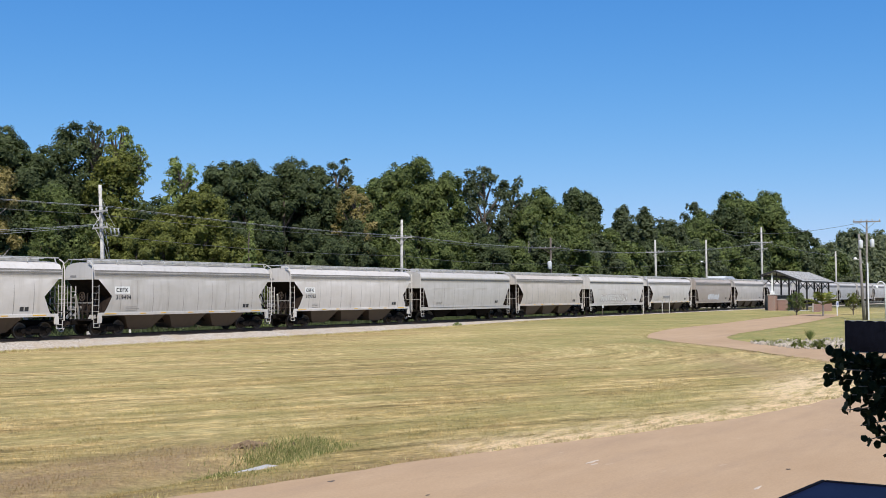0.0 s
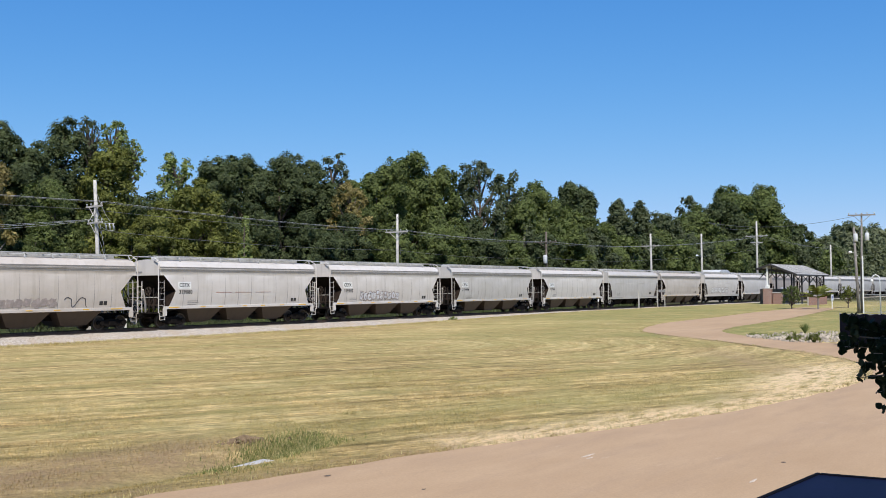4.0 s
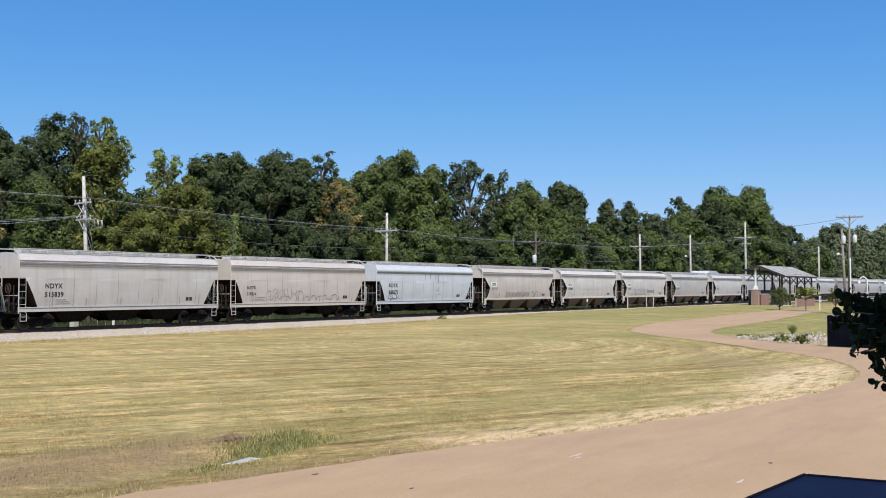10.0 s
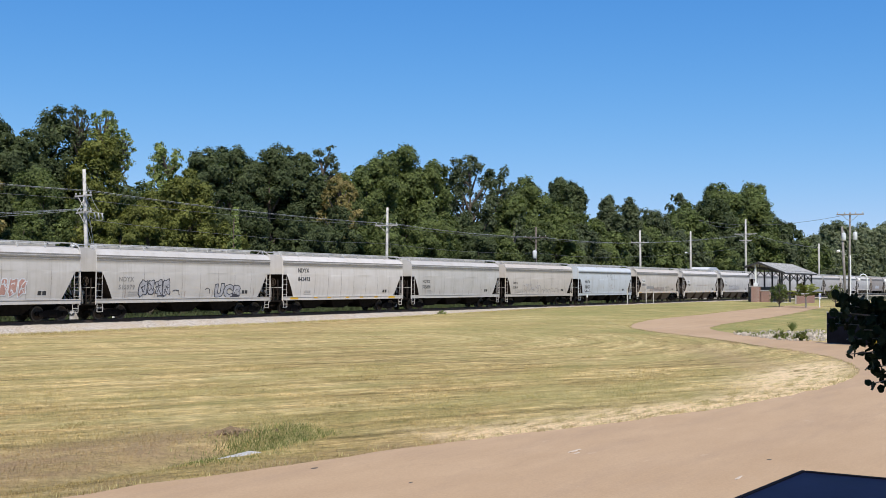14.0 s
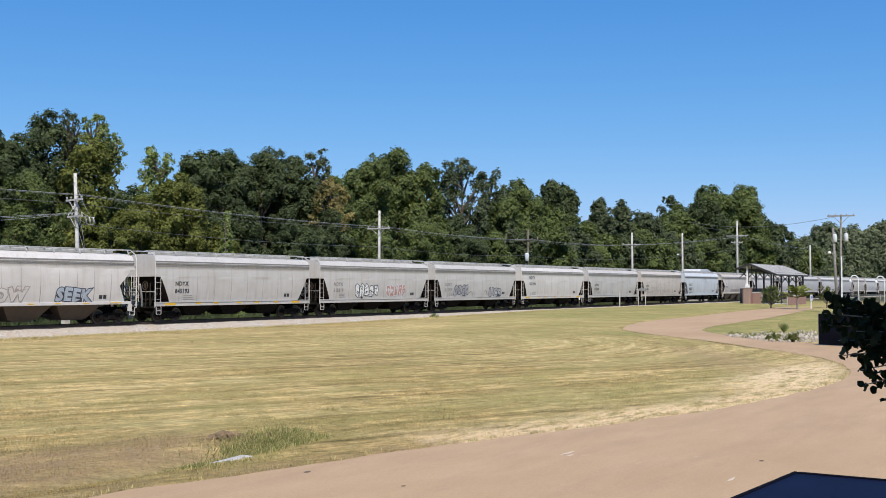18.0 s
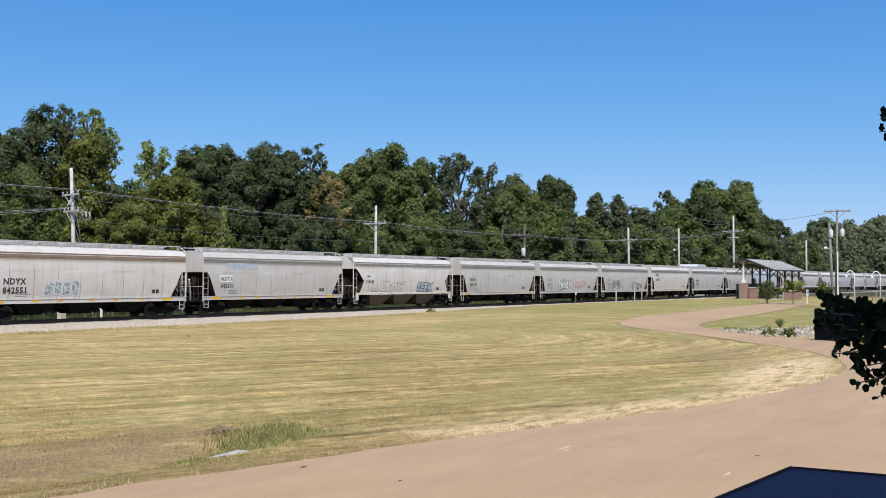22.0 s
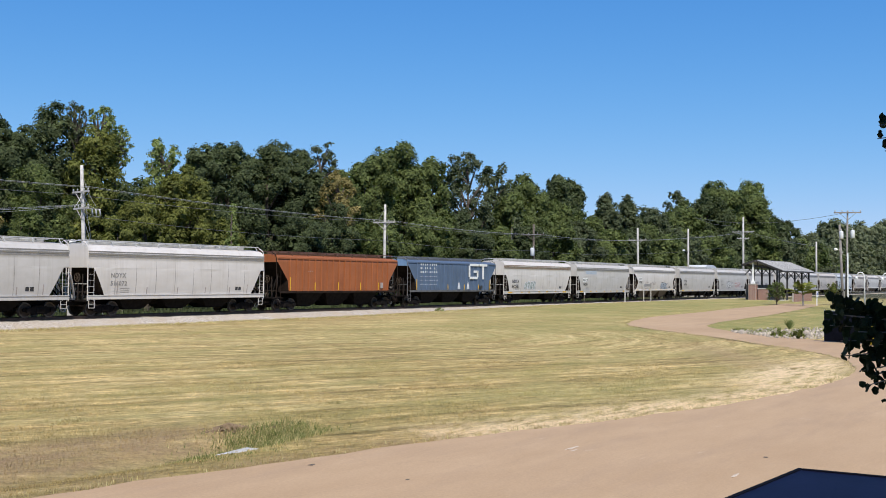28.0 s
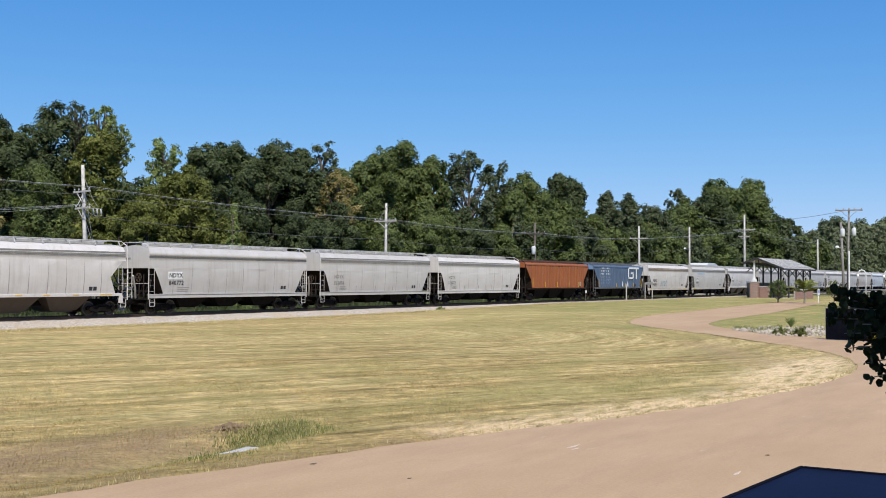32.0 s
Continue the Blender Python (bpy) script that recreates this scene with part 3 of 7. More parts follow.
def build_track():
    prof = [(-3.6, -0.10), (-2.9, 0.04), (-2.2, 0.30), (-1.7, 0.43), (-0.6, 0.42), (0.6, 0.42), (1.7, 0.43), (2.3, 0.28), (3.4, -0.10)]
    xs = list(np.arange(-330, 20, 10)) + list(np.arange(20, 150, 0.45)) + list(np.arange(150, 350, 4)) + list(np.arange(350, 701, 25))
    vs, fs, m = [], [], len(prof)
    for x in xs:
        for y, z in prof:
            n1 = noise.noise(Vector((x * 0.7, y, 1))) * 0.05 + noise.noise(Vector((x * 3.3, y * 3, 4))) * 0.05
            vs.append((x, track_y(x) + y + n1 * 2.5 * (abs(y) > 2), z + n1 * 0.8))
    for i in range(len(xs) - 1):
        for j in range(m - 1):
            a = i * m + j
            fs.append((a, a + m, a + m + 1, a + 1))
    me = bpy.data.meshes.new("ballast")
    me.from_pydata(vs, [], fs)
    me.materials.append(M["ballast"])
    for p in me.polygons:
        if p.normal.z < 0:
            p.flip()
    tagged(new("ballast", me), "pale grey crushed-stone railway ballast", "ballast", kind="structure")
    rt = thing("railway_track", (0, track_y(0), 0), "rusty steel rails on dark timber sleepers", "railway track", turn=TRACK_TURN)
    for s in (-0.75, 0.75):
        bm = bmesh.new()
        prism_pts = [(-0.07, 0.44), (0.07, 0.44), (0.07, 0.455), (0.012, 0.475), (0.012, 0.55), (0.036, 0.56), (0.036, RAIL_Z), (-0.036, RAIL_Z), (-0.036, 0.56), (-0.012, 0.55), (-0.012, 0.475), (-0.07, 0.455)]
        a = [bm.verts.new((-330, s + y, z)) for y, z in prism_pts]
        b = [bm.verts.new((700, s + y, z)) for y, z in prism_pts]
        for i in range(len(a)):
            j = (i + 1) % len(a)
            bm.faces.new((a[i], b[i], b[j], a[j]))
        bm.faces.new(a), bm.faces.new(b[::-1])
        part("rail", bm, M["rail"], rt)
    bm = bmesh.new()
    box(bm, -0.115, 0.115, -1.3, 1.3, 0.28, 0.446)
    tie = mesh_of("sleeper", bm, M["tie"])
    for i in range(270):
        ob = part("sleeper", tie, None, rt)
        ob.location.x = 22 + i * 0.54
    bm = bmesh.new()
    for x in np.arange(22 + 270 * 0.54, 340, 0.54):
        box(bm, x - 0.115, x + 0.115, -1.3, 1.3, 0.28, 0.446)
    tagged(part("sleeper_run", bm, M["tie"], rt), kind="stuff")


build_ground()
build_road()
build_track()


# ---- the train ----
COUPLERS = [-312.56, -294.86, -277.16, -259.22, -241.60, -224.28, -206.63, -188.99, -171.01, -153.54, -135.80, -118.20, -100.99, -83.71, -66.05, -48.76, -31.30, -13.28, 4.68, 22.29, 40.13, 58.46, 76.33, 93.27, 111.11, 128.44, 146.49, 164.09, 181.79, 199.49, 217.19, 234.89, 252.59, 270.29, 287.99, 305.69, 323.39, 341.09]


def train_travel(t):
    """Metres run since the start; the train slows a little."""
    return 10.4251 * t - 0.0175084 * t ** 2 + 0.000234456 * t ** 3


# cross-sections of the body: half-width at each height above the rail
ROUND_SIDE = [(1.24, 1.44), (1.6, 1.50), (2.0, 1.545), (2.5, 1.575), (3.0, 1.575), (3.4, 1.55), (3.74, 1.51), (3.75, 1.54), (4.02, 1.52), (4.03, 1.47), (4.20, 1.40), (4.30, 1.25), (4.42, 0.8), (4.48, 0.0)]
BARREL_SIDE = [(1.32, 1.46), (1.6, 1.51), (2.0, 1.56), (2.5, 1.59), (3.0, 1.58), (3.4, 1.54), (3.72, 1.47), (3.73, 1.50), (3.98, 1.46), (3.99, 1.42), (4.18, 1.34), (4.28, 1.18), (4.40, 0.75), (4.46, 0.0)]
FLAT_SIDE = [(1.40, 1.52), (2.0, 1.52), (2.6, 1.52), (3.2, 1.52), (3.95, 1.52), (3.96, 1.50), (4.06, 1.45), (4.20, 0.9), (4.26, 0.0)]


def half_width(profile, z):
    return float(np.interp(z, [p[0] for p in profile], [p[1] for p in profile]))


def end_round(z):
    return float(np.interp(z, [1.24, 2.75, 2.95, 2.96], [6.7, 7.5, 7.65, 8.0]))


def end_hex(z):
    return float(np.interp(z, [1.32, 1.6, 2.35, 3.38, 3.39], [7.1, 6.95, 6.6, 7.6, 7.85]))


def end_flat(z):
    return float(np.interp(z, [1.40, 2.25, 3.62, 3.63], [6.6, 6.75, 7.9, 8.0]))


def dense(profile, extra):
    zs = sorted({p[0] for p in profile} | set(extra))
    return [(z, half_width(profile, z)) for z in zs]


STYLES = {
    "round": dict(profile=dense(ROUND_SIDE, (2.75, 2.95, 2.96)), end=end_round, foot=1.24, sill=(0.98, 1.25), stripe=True),
    "barrel": dict(profile=dense(BARREL_SIDE, (2.35, 3.38, 3.39)), end=end_hex, foot=1.32, sill=(1.16, 1.34), stripe=True),
    "flat": dict(profile=dense(FLAT_SIDE, (2.25, 3.62, 3.63)), end=end_flat, foot=1.40, sill=(1.26, 1.42), stripe=False),
}
SPLIT_Z = {"round": 2.955, "barrel": 3.385, "flat": 3.40}


def body_meshes(style):
    """The shell of sides and roof, the end hoods, and the dark slope sheets under them."""
    st = STYLES[style]
    prof, end = st["profile"], st["end"]
    rnd = random.Random(len(style))
    shell = bmesh.new()
    nseg = 26
    rows = []
    ring = [(z, -w) for z, w in prof] + [(z, w) for z, w in prof[-2::-1]]
    for z, y in ring:
        xe = end(z)
        rows.append([shell.verts.new((-xe + 2 * xe * i / nseg, y + (0.004 * rnd.uniform(-1, 1) if 1.4 < z < 3.7 and style != "flat" else 0), z)) for i in range(nseg + 1)])
    for a, b in zip(rows, rows[1:]):
        for i in range(nseg):
            shell.faces.new((a[i], a[i + 1], b[i + 1], b[i])).smooth = True
    for e in shell.edges:
        if len(e.link_faces) == 2 and e.calc_face_angle() > 0.35:
            e.smooth = False
    hood, slope = bmesh.new(), bmesh.new()
    half = prof
    for s in (1,):
        for (z0, w0), (z1, w1) in zip(half, half[1:]):
            bm = hood if z0 >= SPLIT_Z[style] - 0.01 else slope
            q = [bm.verts.new((s * (end(z) - 0.004), y, z)) for z, y in ((z0, -w0), (z0, w0), (z1, w1), (z1, -w1))]
            if w1 < 1e-6:
                q = q[:3]
            bm.faces.new(q if s > 0 else q[::-1])
    return shell, hood, slope


def bays_mesh(style):
    """One discharge bay, a pyramid with a gate frame at its foot."""
    bm = bmesh.new()
    foot = STYLES[style]["foot"]
    lowest, cols = {"round": (0.38, 1.20), "barrel": (0.30, 1.42), "flat": (0.30, 1.30)}[style]
    for cx in (0.0,):
        top = [(cx - 1.82, -cols), (cx + 1.82, -cols), (cx + 1.82, cols), (cx - 1.82, cols)]
        bw = 0.85 if style == "round" else 0.95
        bot = [(cx - bw, -0.75), (cx + bw, -0.75), (cx + bw, 0.75), (cx - bw, 0.75)]
        a = [bm.verts.new((x, y, foot + 0.02)) for x, y in top]
        b = [bm.verts.new((x, y, lowest)) for x, y in bot]
        for i in range(4):
            j = (i + 1) % 4
            bm.faces.new((a[j], a[i], b[i], b[j]))
        bm.faces.new(b)
        box(bm, cx - 0.7, cx + 0.7, -0.7, 0.7, lowest - 0.08, lowest)
    return bm


def truck_meshes():
    side = bmesh.new()
    out = [(-1.15, 0.52), (-1.0, 0.62), (-0.62, 0.60), (-0.40, 0.70), (0.40, 0.70), (0.62, 0.60), (1.0, 0.62), (1.15, 0.52), (1.12, 0.36), (0.78, 0.34), (0.42, 0.20), (-0.42, 0.20), (-0.78, 0.34), (-1.12, 0.36)]
    prism(side, out, -0.07, 0.07)
    for x in (-0.84, 0.84):
        disc(side, x, -0.10, 0.43, 0.15, 0.12, 12)
    springs = box(bmesh.new(), -0.28, 0.28, -0.14, -0.04, 0.26, 0.60, 0.04)
    wheel = bmesh.new()
    disc(wheel, 0, 0, 0, 0.39, 0.08, 22)
    disc(wheel, 0, 0.0, 0, 0.12, 0.2, 12)
    rim = bmesh.new()
    for r0, r1, y0, y1 in ((0.385, 0.457, -0.07, 0.07), (0.42, 0.482, 0.06, 0.09)):
        seg = 24
        ringv = [[rim.verts.new((r * math.cos(2 * math.pi * i / seg), y, r * math.sin(2 * math.pi * i / seg))) for i in range(seg)] for r, y in ((r0, y0), (r1, y0), (r1, y1), (r0, y1))]
        for k in range(4):
            for i in range(seg):
                j = (i + 1) % seg
                rim.faces.new((ringv[k][i], ringv[(k + 1) % 4][i], ringv[(k + 1) % 4][j], ringv[k][j]))
    bolster = box(bmesh.new(), -0.2, 0.2, -1.0, 1.0, 0.46, 0.74, 0.03)
    axle = tube(bmesh.new(), [(0, -0.98, 0), (0, 0.98, 0)], 0.08, 8)
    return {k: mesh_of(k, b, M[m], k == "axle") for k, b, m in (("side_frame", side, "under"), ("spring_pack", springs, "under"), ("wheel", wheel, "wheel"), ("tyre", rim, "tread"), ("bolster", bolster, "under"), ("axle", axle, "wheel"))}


def ladder_mesh(z0, z1, width, rungs):
    bm = bmesh.new()
    for x in (0, width):
        bar(bm, (x, 0, z0), (x, 0, z1), 0.024)
    for i in range(rungs):
        z = z0 + 0.12 + (z1 - z0 - 0.24) * i / (rungs - 1)
        bar(bm, (0, 0, z), (width, 0, z), 0.020)
    return bm


def roofwalk_mesh(style, length):
    """Running boards on both sides of the hatch trough, on short brackets that reach down to the roof."""
    bm = bmesh.new()
    top = STYLES[style]["profile"][-1][0] + 0.17
    for y in (-0.72, 0.72):
        box(bm, -length, length, y - 0.24, y + 0.24, top + 0.015, top + 0.04)
        for e in (y - 0.24, y + 0.24):
            box(bm, -length, length, e - 0.012, e + 0.012, top - 0.005, top + 0.055)
    for i in range(9):
        x = -length + 0.3 + (2 * length - 0.6) * i / 8
        for s in (-1, 1):
            bar(bm, (x, s * 0.95, top + 0.03), (x, s * 1.12, top - 0.30), 0.05)
    return bm


def hatch_mesh(style):
    """The long trough hatch with its cover straps."""
    bm = bmesh.new()
    top = STYLES[style]["profile"][-1][0]
    box(bm, -7.1, 7.1, -0.32, 0.32, top - 0.08, top + 0.16, 0.03)
    for i in range(12):
        x = -6.5 + i * 1.18
        box(bm, x - 0.04, x + 0.04, -0.38, 0.38, top + 0.16, top + 0.19)
    return bm


def bead_meshes(style):
    """The rolled eave: raised beads along each side under the roof, one mesh each."""
    st = STYLES[style]
    out = []
    for z0, z1 in ((3.62, 3.69), (3.74, 3.82), (3.87, 3.96)) if style == "barrel" else ((3.63, 3.73), (3.79, 3.87), (3.93, 4.0)):
        w = half_width(st["profile"], (z0 + z1) / 2)
        xe = st["end"](3.8)
        out.append(mesh_of("eave_bead", box(bmesh.new(), -xe, xe, -w - 0.018, -w + 0.01, z0, z1), M["stripe"]))
    return out


def seam_mesh(style, depth=0.010):
    """A welded joint between two side sheets."""
    bm = bmesh.new()
    st = STYLES[style]
    zs = [p[0] for p in st["profile"] if p[0] < 3.75]
    for x in (0.0,):
        zz = zs
        for s in (-1,):
            for z0, z1 in zip(zz, zz[1:]):
                w0, w1 = half_width(st["profile"], z0) + depth, half_width(st["profile"], z1) + depth
                b0, b1 = (float(np.interp(z, (1.3, 2.2, 3.4), (0.022, 0.026, 0.004))) for z in (z0, z1))
                q = [bm.verts.new(p) for p in ((x - b0, s * w0, z0), (x + b0, s * w0, z0), (x + b1, s * w1, z1), (x - b1, s * w1, z1))]
                bm.faces.new(q if s < 0 else q[::-1])
    return bm


def on_side(style, pts, off):
    """Points in x and z laid on the side that faces the lawn."""
    prof = STYLES[style]["profile"]
    return [(x, -half_width(prof, z) - off, z) for x, z in pts]


def text_mesh(body, size, grow=0.028):
    cu = bpy.data.curves.new("lettering", "FONT")
    cu.body, cu.size, cu.extrude, cu.space_character = body, size, 0.0, 1.12
    cu.offset = size * grow
    cu.resolution_u = 2
    ob = bpy.data.objects.new("lettering", cu)
    me = bpy.data.meshes.new_from_object(ob)
    bpy.data.objects.remove(ob)
    bpy.data.curves.remove(cu)
    return me


def lettering(style, words, size, x, z, mat, car, off=0.016, name="lettering"):
    me = text_mesh(words, size)
    prof = STYLES[style]["profile"]
    for v in me.vertices:
        px, pz = x + v.co.x, z + v.co.y
        v.co = (px, -half_width(prof, pz) - off, pz)
    me.materials.clear()
    me.materials.append(mat)
    return part(name, me, None, car)


def plate(style, x0, x1, z0, z1, mat, car, name, off=0.012, label="", slant=0.0):
    """A flat patch of paint or a plate on the side, bent with it."""
    bm = bmesh.new()
    rows = []
    nz = max(1, int((z1 - z0) / 0.25))
    for i in range(nz + 1):
        z = z0 + (z1 - z0) * i / nz
        sh = slant * (z - z0)
        rows.append([bm.verts.new(p) for p in on_side(style, ((x0 + sh, z), (x1 + sh, z)), off)])
    for a, b in zip(rows, rows[1:]):
        bm.faces.new((a[0], a[1], b[1], b[0]))
    return part(name, bm, mat, car, label)


def blob(bm, style, outline, off):
    cx = sum(p[0] for p in outline) / len(outline)
    cz = sum(p[1] for p in outline) / len(outline)
    c = bm.verts.new(on_side(style, ((cx, cz),), off)[0])
    vs = [bm.verts.new(p) for p in on_side(style, outline, off)]
    for i in range(len(vs)):
        bm.faces.new((c, vs[i], vs[(i + 1) % len(vs)]))


def graffiti(style, x0, z0, width, height, count, fill, line, car, seed):
    """Unreadable sprayed shapes: fat rounded blocks with an outline and strokes."""
    rnd = random.Random(seed)
    fb, lb = bmesh.new(), bmesh.new()
    step = width / count
    for i in range(count):
        cx, cz = x0 + step * (i + 0.5), z0 + height * 0.5 + rnd.uniform(-0.05, 0.05)
        k = 14
        rx, rz = step * rnd.uniform(0.50, 0.60), height * rnd.uniform(0.42, 0.52)
        lean = rnd.uniform(-0.2, 0.35)
        shape = []
        for j in range(k):
            a = 2 * math.pi * j / k
            p = 0.6
            r = rnd.uniform(0.68, 1.16)
            ex = math.copysign(abs(math.cos(a)) ** p, math.cos(a)) * r
            ez = math.copysign(abs(math.sin(a)) ** p, math.sin(a)) * r
            shape.append((ex, ez))
        blob(lb, style, [(cx + ex * rx + lean * ez * rz * 0.4, cz + ez * rz) for ex, ez in shape], 0.014 + 0.0012 * i)
        if fill:
            sx, sz = max(0.3, 1 - 0.075 / rx), max(0.3, 1 - 0.075 / rz)
            blob(fb, style, [(cx + ex * rx * sx + lean * ez * rz * 0.4, cz + ez * rz * sz) for ex, ez in shape], 0.0146 + 0.0012 * i)
            for _ in range(4):
                a, l = rnd.uniform(0, math.pi), rnd.uniform(0.12, 0.30)
                px, pz = cx + rnd.uniform(-0.35, 0.35) * rx, cz + rnd.uniform(-0.4, 0.4) * rz
                dx, dz = math.cos(a) * l, math.sin(a) * l * 1.3
                nx, nz = -math.sin(a) * 0.03, math.cos(a) * 0.03
                blob(lb, style, [(px - dx - nx, pz - dz - nz), (px + dx - nx, pz + dz - nz), (px + dx + nx, pz + dz + nz), (px - dx + nx, pz - dz + nz)], 0.0152 + 0.0012 * i)
    tagged(part("graffiti_outline", lb, M[line], car), kind="stuff")
    if fill:
        tagged(part("graffiti_fill", fb, M[fill], car), kind="stuff")
    else:
        fb.free()


def fat_tag(style, words, size, x, z, fill, line, car, squeeze=1.0):
    """A sprayed word in fat letters: a wide dark outline under a narrower fill."""
    for name, mat, grow, off in (("graffiti_outline", line, 0.105, 0.0150), ("graffiti_fill", fill, 0.055, 0.0175)):
        if not mat:
            continue
        me = text_mesh(words, size, grow)
        prof = STYLES[style]["profile"]
        for v in me.vertices:
            u = v.co.x * squeeze
            px, pz = x + u + 0.12 * v.co.y, z + v.co.y + 0.06 * size * math.sin(u * 2.3)
            v.co = (px, -half_width(prof, pz) - off, pz)
        me.materials.clear()
        me.materials.append(M[mat])
        tagged(part(name, me, None, car), kind="stuff")


def scrawl(style, x0, z0, width, height, mat, car, seed):
    """A thin sprayed line that loops along the side."""
    rnd = random.Random(seed)
    bm = bmesh.new()
    pts, n = [], int(width / 0.07)
    f1, f2 = rnd.uniform(5, 8), rnd.uniform(11, 17)
    for i in range(n):
        u = i / n
        pts.append((x0 + width * u + 0.16 * math.sin(u * width * f2 * 0.5), z0 + height * (0.5 + 0.34 * math.sin(u * width * f1) + 0.14 * math.sin(u * width * f2 + 1))))
    prev = None
    for (xa, za), (xb, zb) in zip(pts, pts[1:]):
        l = math.hypot(xb - xa, zb - za) or 1e-6
        nx, nz = -(zb - za) / l * 0.026, (xb - xa) / l * 0.026
        q = [bm.verts.new(p) for p in on_side(style, ((xa - nx, za - nz), (xb - nx, zb - nz), (xb + nx, zb + nz), (xa + nx, za + nz)), 0.0145)]
        bm.faces.new(q)
    tagged(part("graffiti_scrawl", bm, M[mat], car), kind="stuff")


TRUCK = truck_meshes()
KIT = {}


def kit(style):
    """The meshes that all wagons of one make share."""
    if style in KIT:
        return KIT[style]
    st = STYLES[style]
    shell, hood, slope = body_meshes(style)
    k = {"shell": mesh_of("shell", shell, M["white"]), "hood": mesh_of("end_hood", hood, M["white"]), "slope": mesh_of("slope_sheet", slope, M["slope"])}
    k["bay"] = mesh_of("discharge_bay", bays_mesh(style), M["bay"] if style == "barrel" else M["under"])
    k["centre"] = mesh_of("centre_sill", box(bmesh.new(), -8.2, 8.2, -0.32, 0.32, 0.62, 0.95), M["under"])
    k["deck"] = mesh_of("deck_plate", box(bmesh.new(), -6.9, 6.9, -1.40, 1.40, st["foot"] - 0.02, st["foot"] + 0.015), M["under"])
    k["roofwalk"] = mesh_of("roof_walkway", roofwalk_mesh(style, 8.0), M["roofwalk"])
    k["hatch"] = mesh_of("roof_hatch", hatch_mesh(style), M["roofwalk"])
    if st["stripe"]:
        k["beads"] = bead_meshes(style)
    z0, z1 = st["sill"]
    bm = bmesh.new()
    xe = 8.05 if style == "round" else 7.6
    box(bm, -xe, xe, -0.05, 0.05, z0, z1, 0.012)
    if style == "round":
        box(bm, -xe, xe, -0.09, 0.05, z1 - 0.03, z1 + 0.012)
    if style == "barrel":
        for s in (-1, 1):
            box(bm, min(s * 7.35, s * 7.62), max(s * 7.35, s * 7.62), -0.07, 0.05, 0.72, z0 + 0.02)
    k["sill"] = mesh_of("side_sill", bm, M["white"])
    k["ladder"] = mesh_of("ladder", ladder_mesh(0.92, 3.05, 0.46, 6), M["white"])
    bm = bmesh.new()
    top = st["profile"][-1][0] - 0.05
    tube(bm, [(0, 0, 0.9), (0, 0, top - 0.4), (0.0, 0.10, top - 0.05), (0.0, 0.5, top + 0.16)], 0.035, 6)
    k["post"] = mesh_of("corner_post", bm, M["white"])
    bm = bmesh.new()
    for zz in (0.46, 0.70):
        bar(bm, (0, 0, zz), (0.42, 0, zz), 0.035)
    for x in (0, 0.42):
        bar(bm, (x, 0, 0.44), (x, 0, 0.95), 0.03)
    k["stirrup"] = mesh_of("stirrup_step", bm, M["white"])
    bm = bmesh.new()
    box(bm, -0.55, 0.55, -1.45, 1.45, 0.86, 0.95, 0.01)
    box(bm, -0.7, 0.9, -0.3, 0.3, 0.62, 0.90, 0.02)
    for y in (-1.2, -0.6, 0.6, 1.2):
        bar(bm, (-0.9, y * 0.4, 2.6), (0.45, y, 0.95), 0.07)
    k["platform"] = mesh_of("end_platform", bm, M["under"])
    bm = bmesh.new()
    bar(bm, (0, -1.46, 1.95), (0, 1.46, 1.95), 0.04)
    bar(bm, (0, -0.1, 0.9), (0, -0.1, 3.0), 0.05)
    bar(bm, (0, -0.55, 0.9), (0, -0.55, 3.0), 0.05)
    for z in (1.2, 1.55, 2.3, 2.65):
        bar(bm, (0, -0.55, z), (0, -0.1, z), 0.035)
    k["end_rail"] = mesh_of("end_handrail", bm, M["white"])
    bm = bmesh.new()
    tube(bm, [(0.0, -0.45, 0.98), (-0.25, -0.7, 1.5), (-0.75, -1.05, 2.45)], 0.07, 7)
    k["pipe"] = mesh_of("brake_pipe", bm, M["white"])
    bm = bmesh.new()
    for a, b in (((-0.05, -1.40, 0.95), (-0.75, -0.95, 2.75)), ((-0.05, 1.40, 0.95), (-0.75, 0.95, 2.75)), ((0.0, -1.46, 1.45), (0.0, -0.55, 1.45)), ((0.0, 0.30, 1.45), (0.0, 1.46, 1.45)), ((0.05, 0.62, 0.95), (0.05, 0.62, 2.55)), ((0.05, 1.05, 0.95), (0.05, 1.05, 2.55))):
        bar(bm, a, b, 0.055)
    k["brace"] = mesh_of("end_brace", bm, M["wheel"])
    bm = bmesh.new()
    for i in range(14):
        a0, a1 = 2 * math.pi * i / 14, 2 * math.pi * (i + 1) / 14
        bar(bm, (0.12, 0.62 + 0.27 * math.cos(a0), 2.35 + 0.27 * math.sin(a0)), (0.12, 0.62 + 0.27 * math.cos(a1), 2.35 + 0.27 * math.sin(a1)), 0.035)
    for i in range(3):
        bar(bm, (0.12, 0.62 - 0.27 * math.cos(i * 1.05), 2.35 - 0.27 * math.sin(i * 1.05)), (0.12, 0.62 + 0.27 * math.cos(i * 1.05), 2.35 + 0.27 * math.sin(i * 1.05)), 0.025)
    k["brake_wheel"] = mesh_of("brake_wheel", bm, M["bay"])
    k["hood_mark"] = mesh_of("fine_print", box(bmesh.new(), 0.0, 0.012, -0.9, -0.3, 3.55, 3.66), M["lettergrey"])
    bm = bmesh.new()
    tube(bm, [(-0.55, -0.95, 1.62), (0.25, -0.95, 1.62)], 0.15, 10)
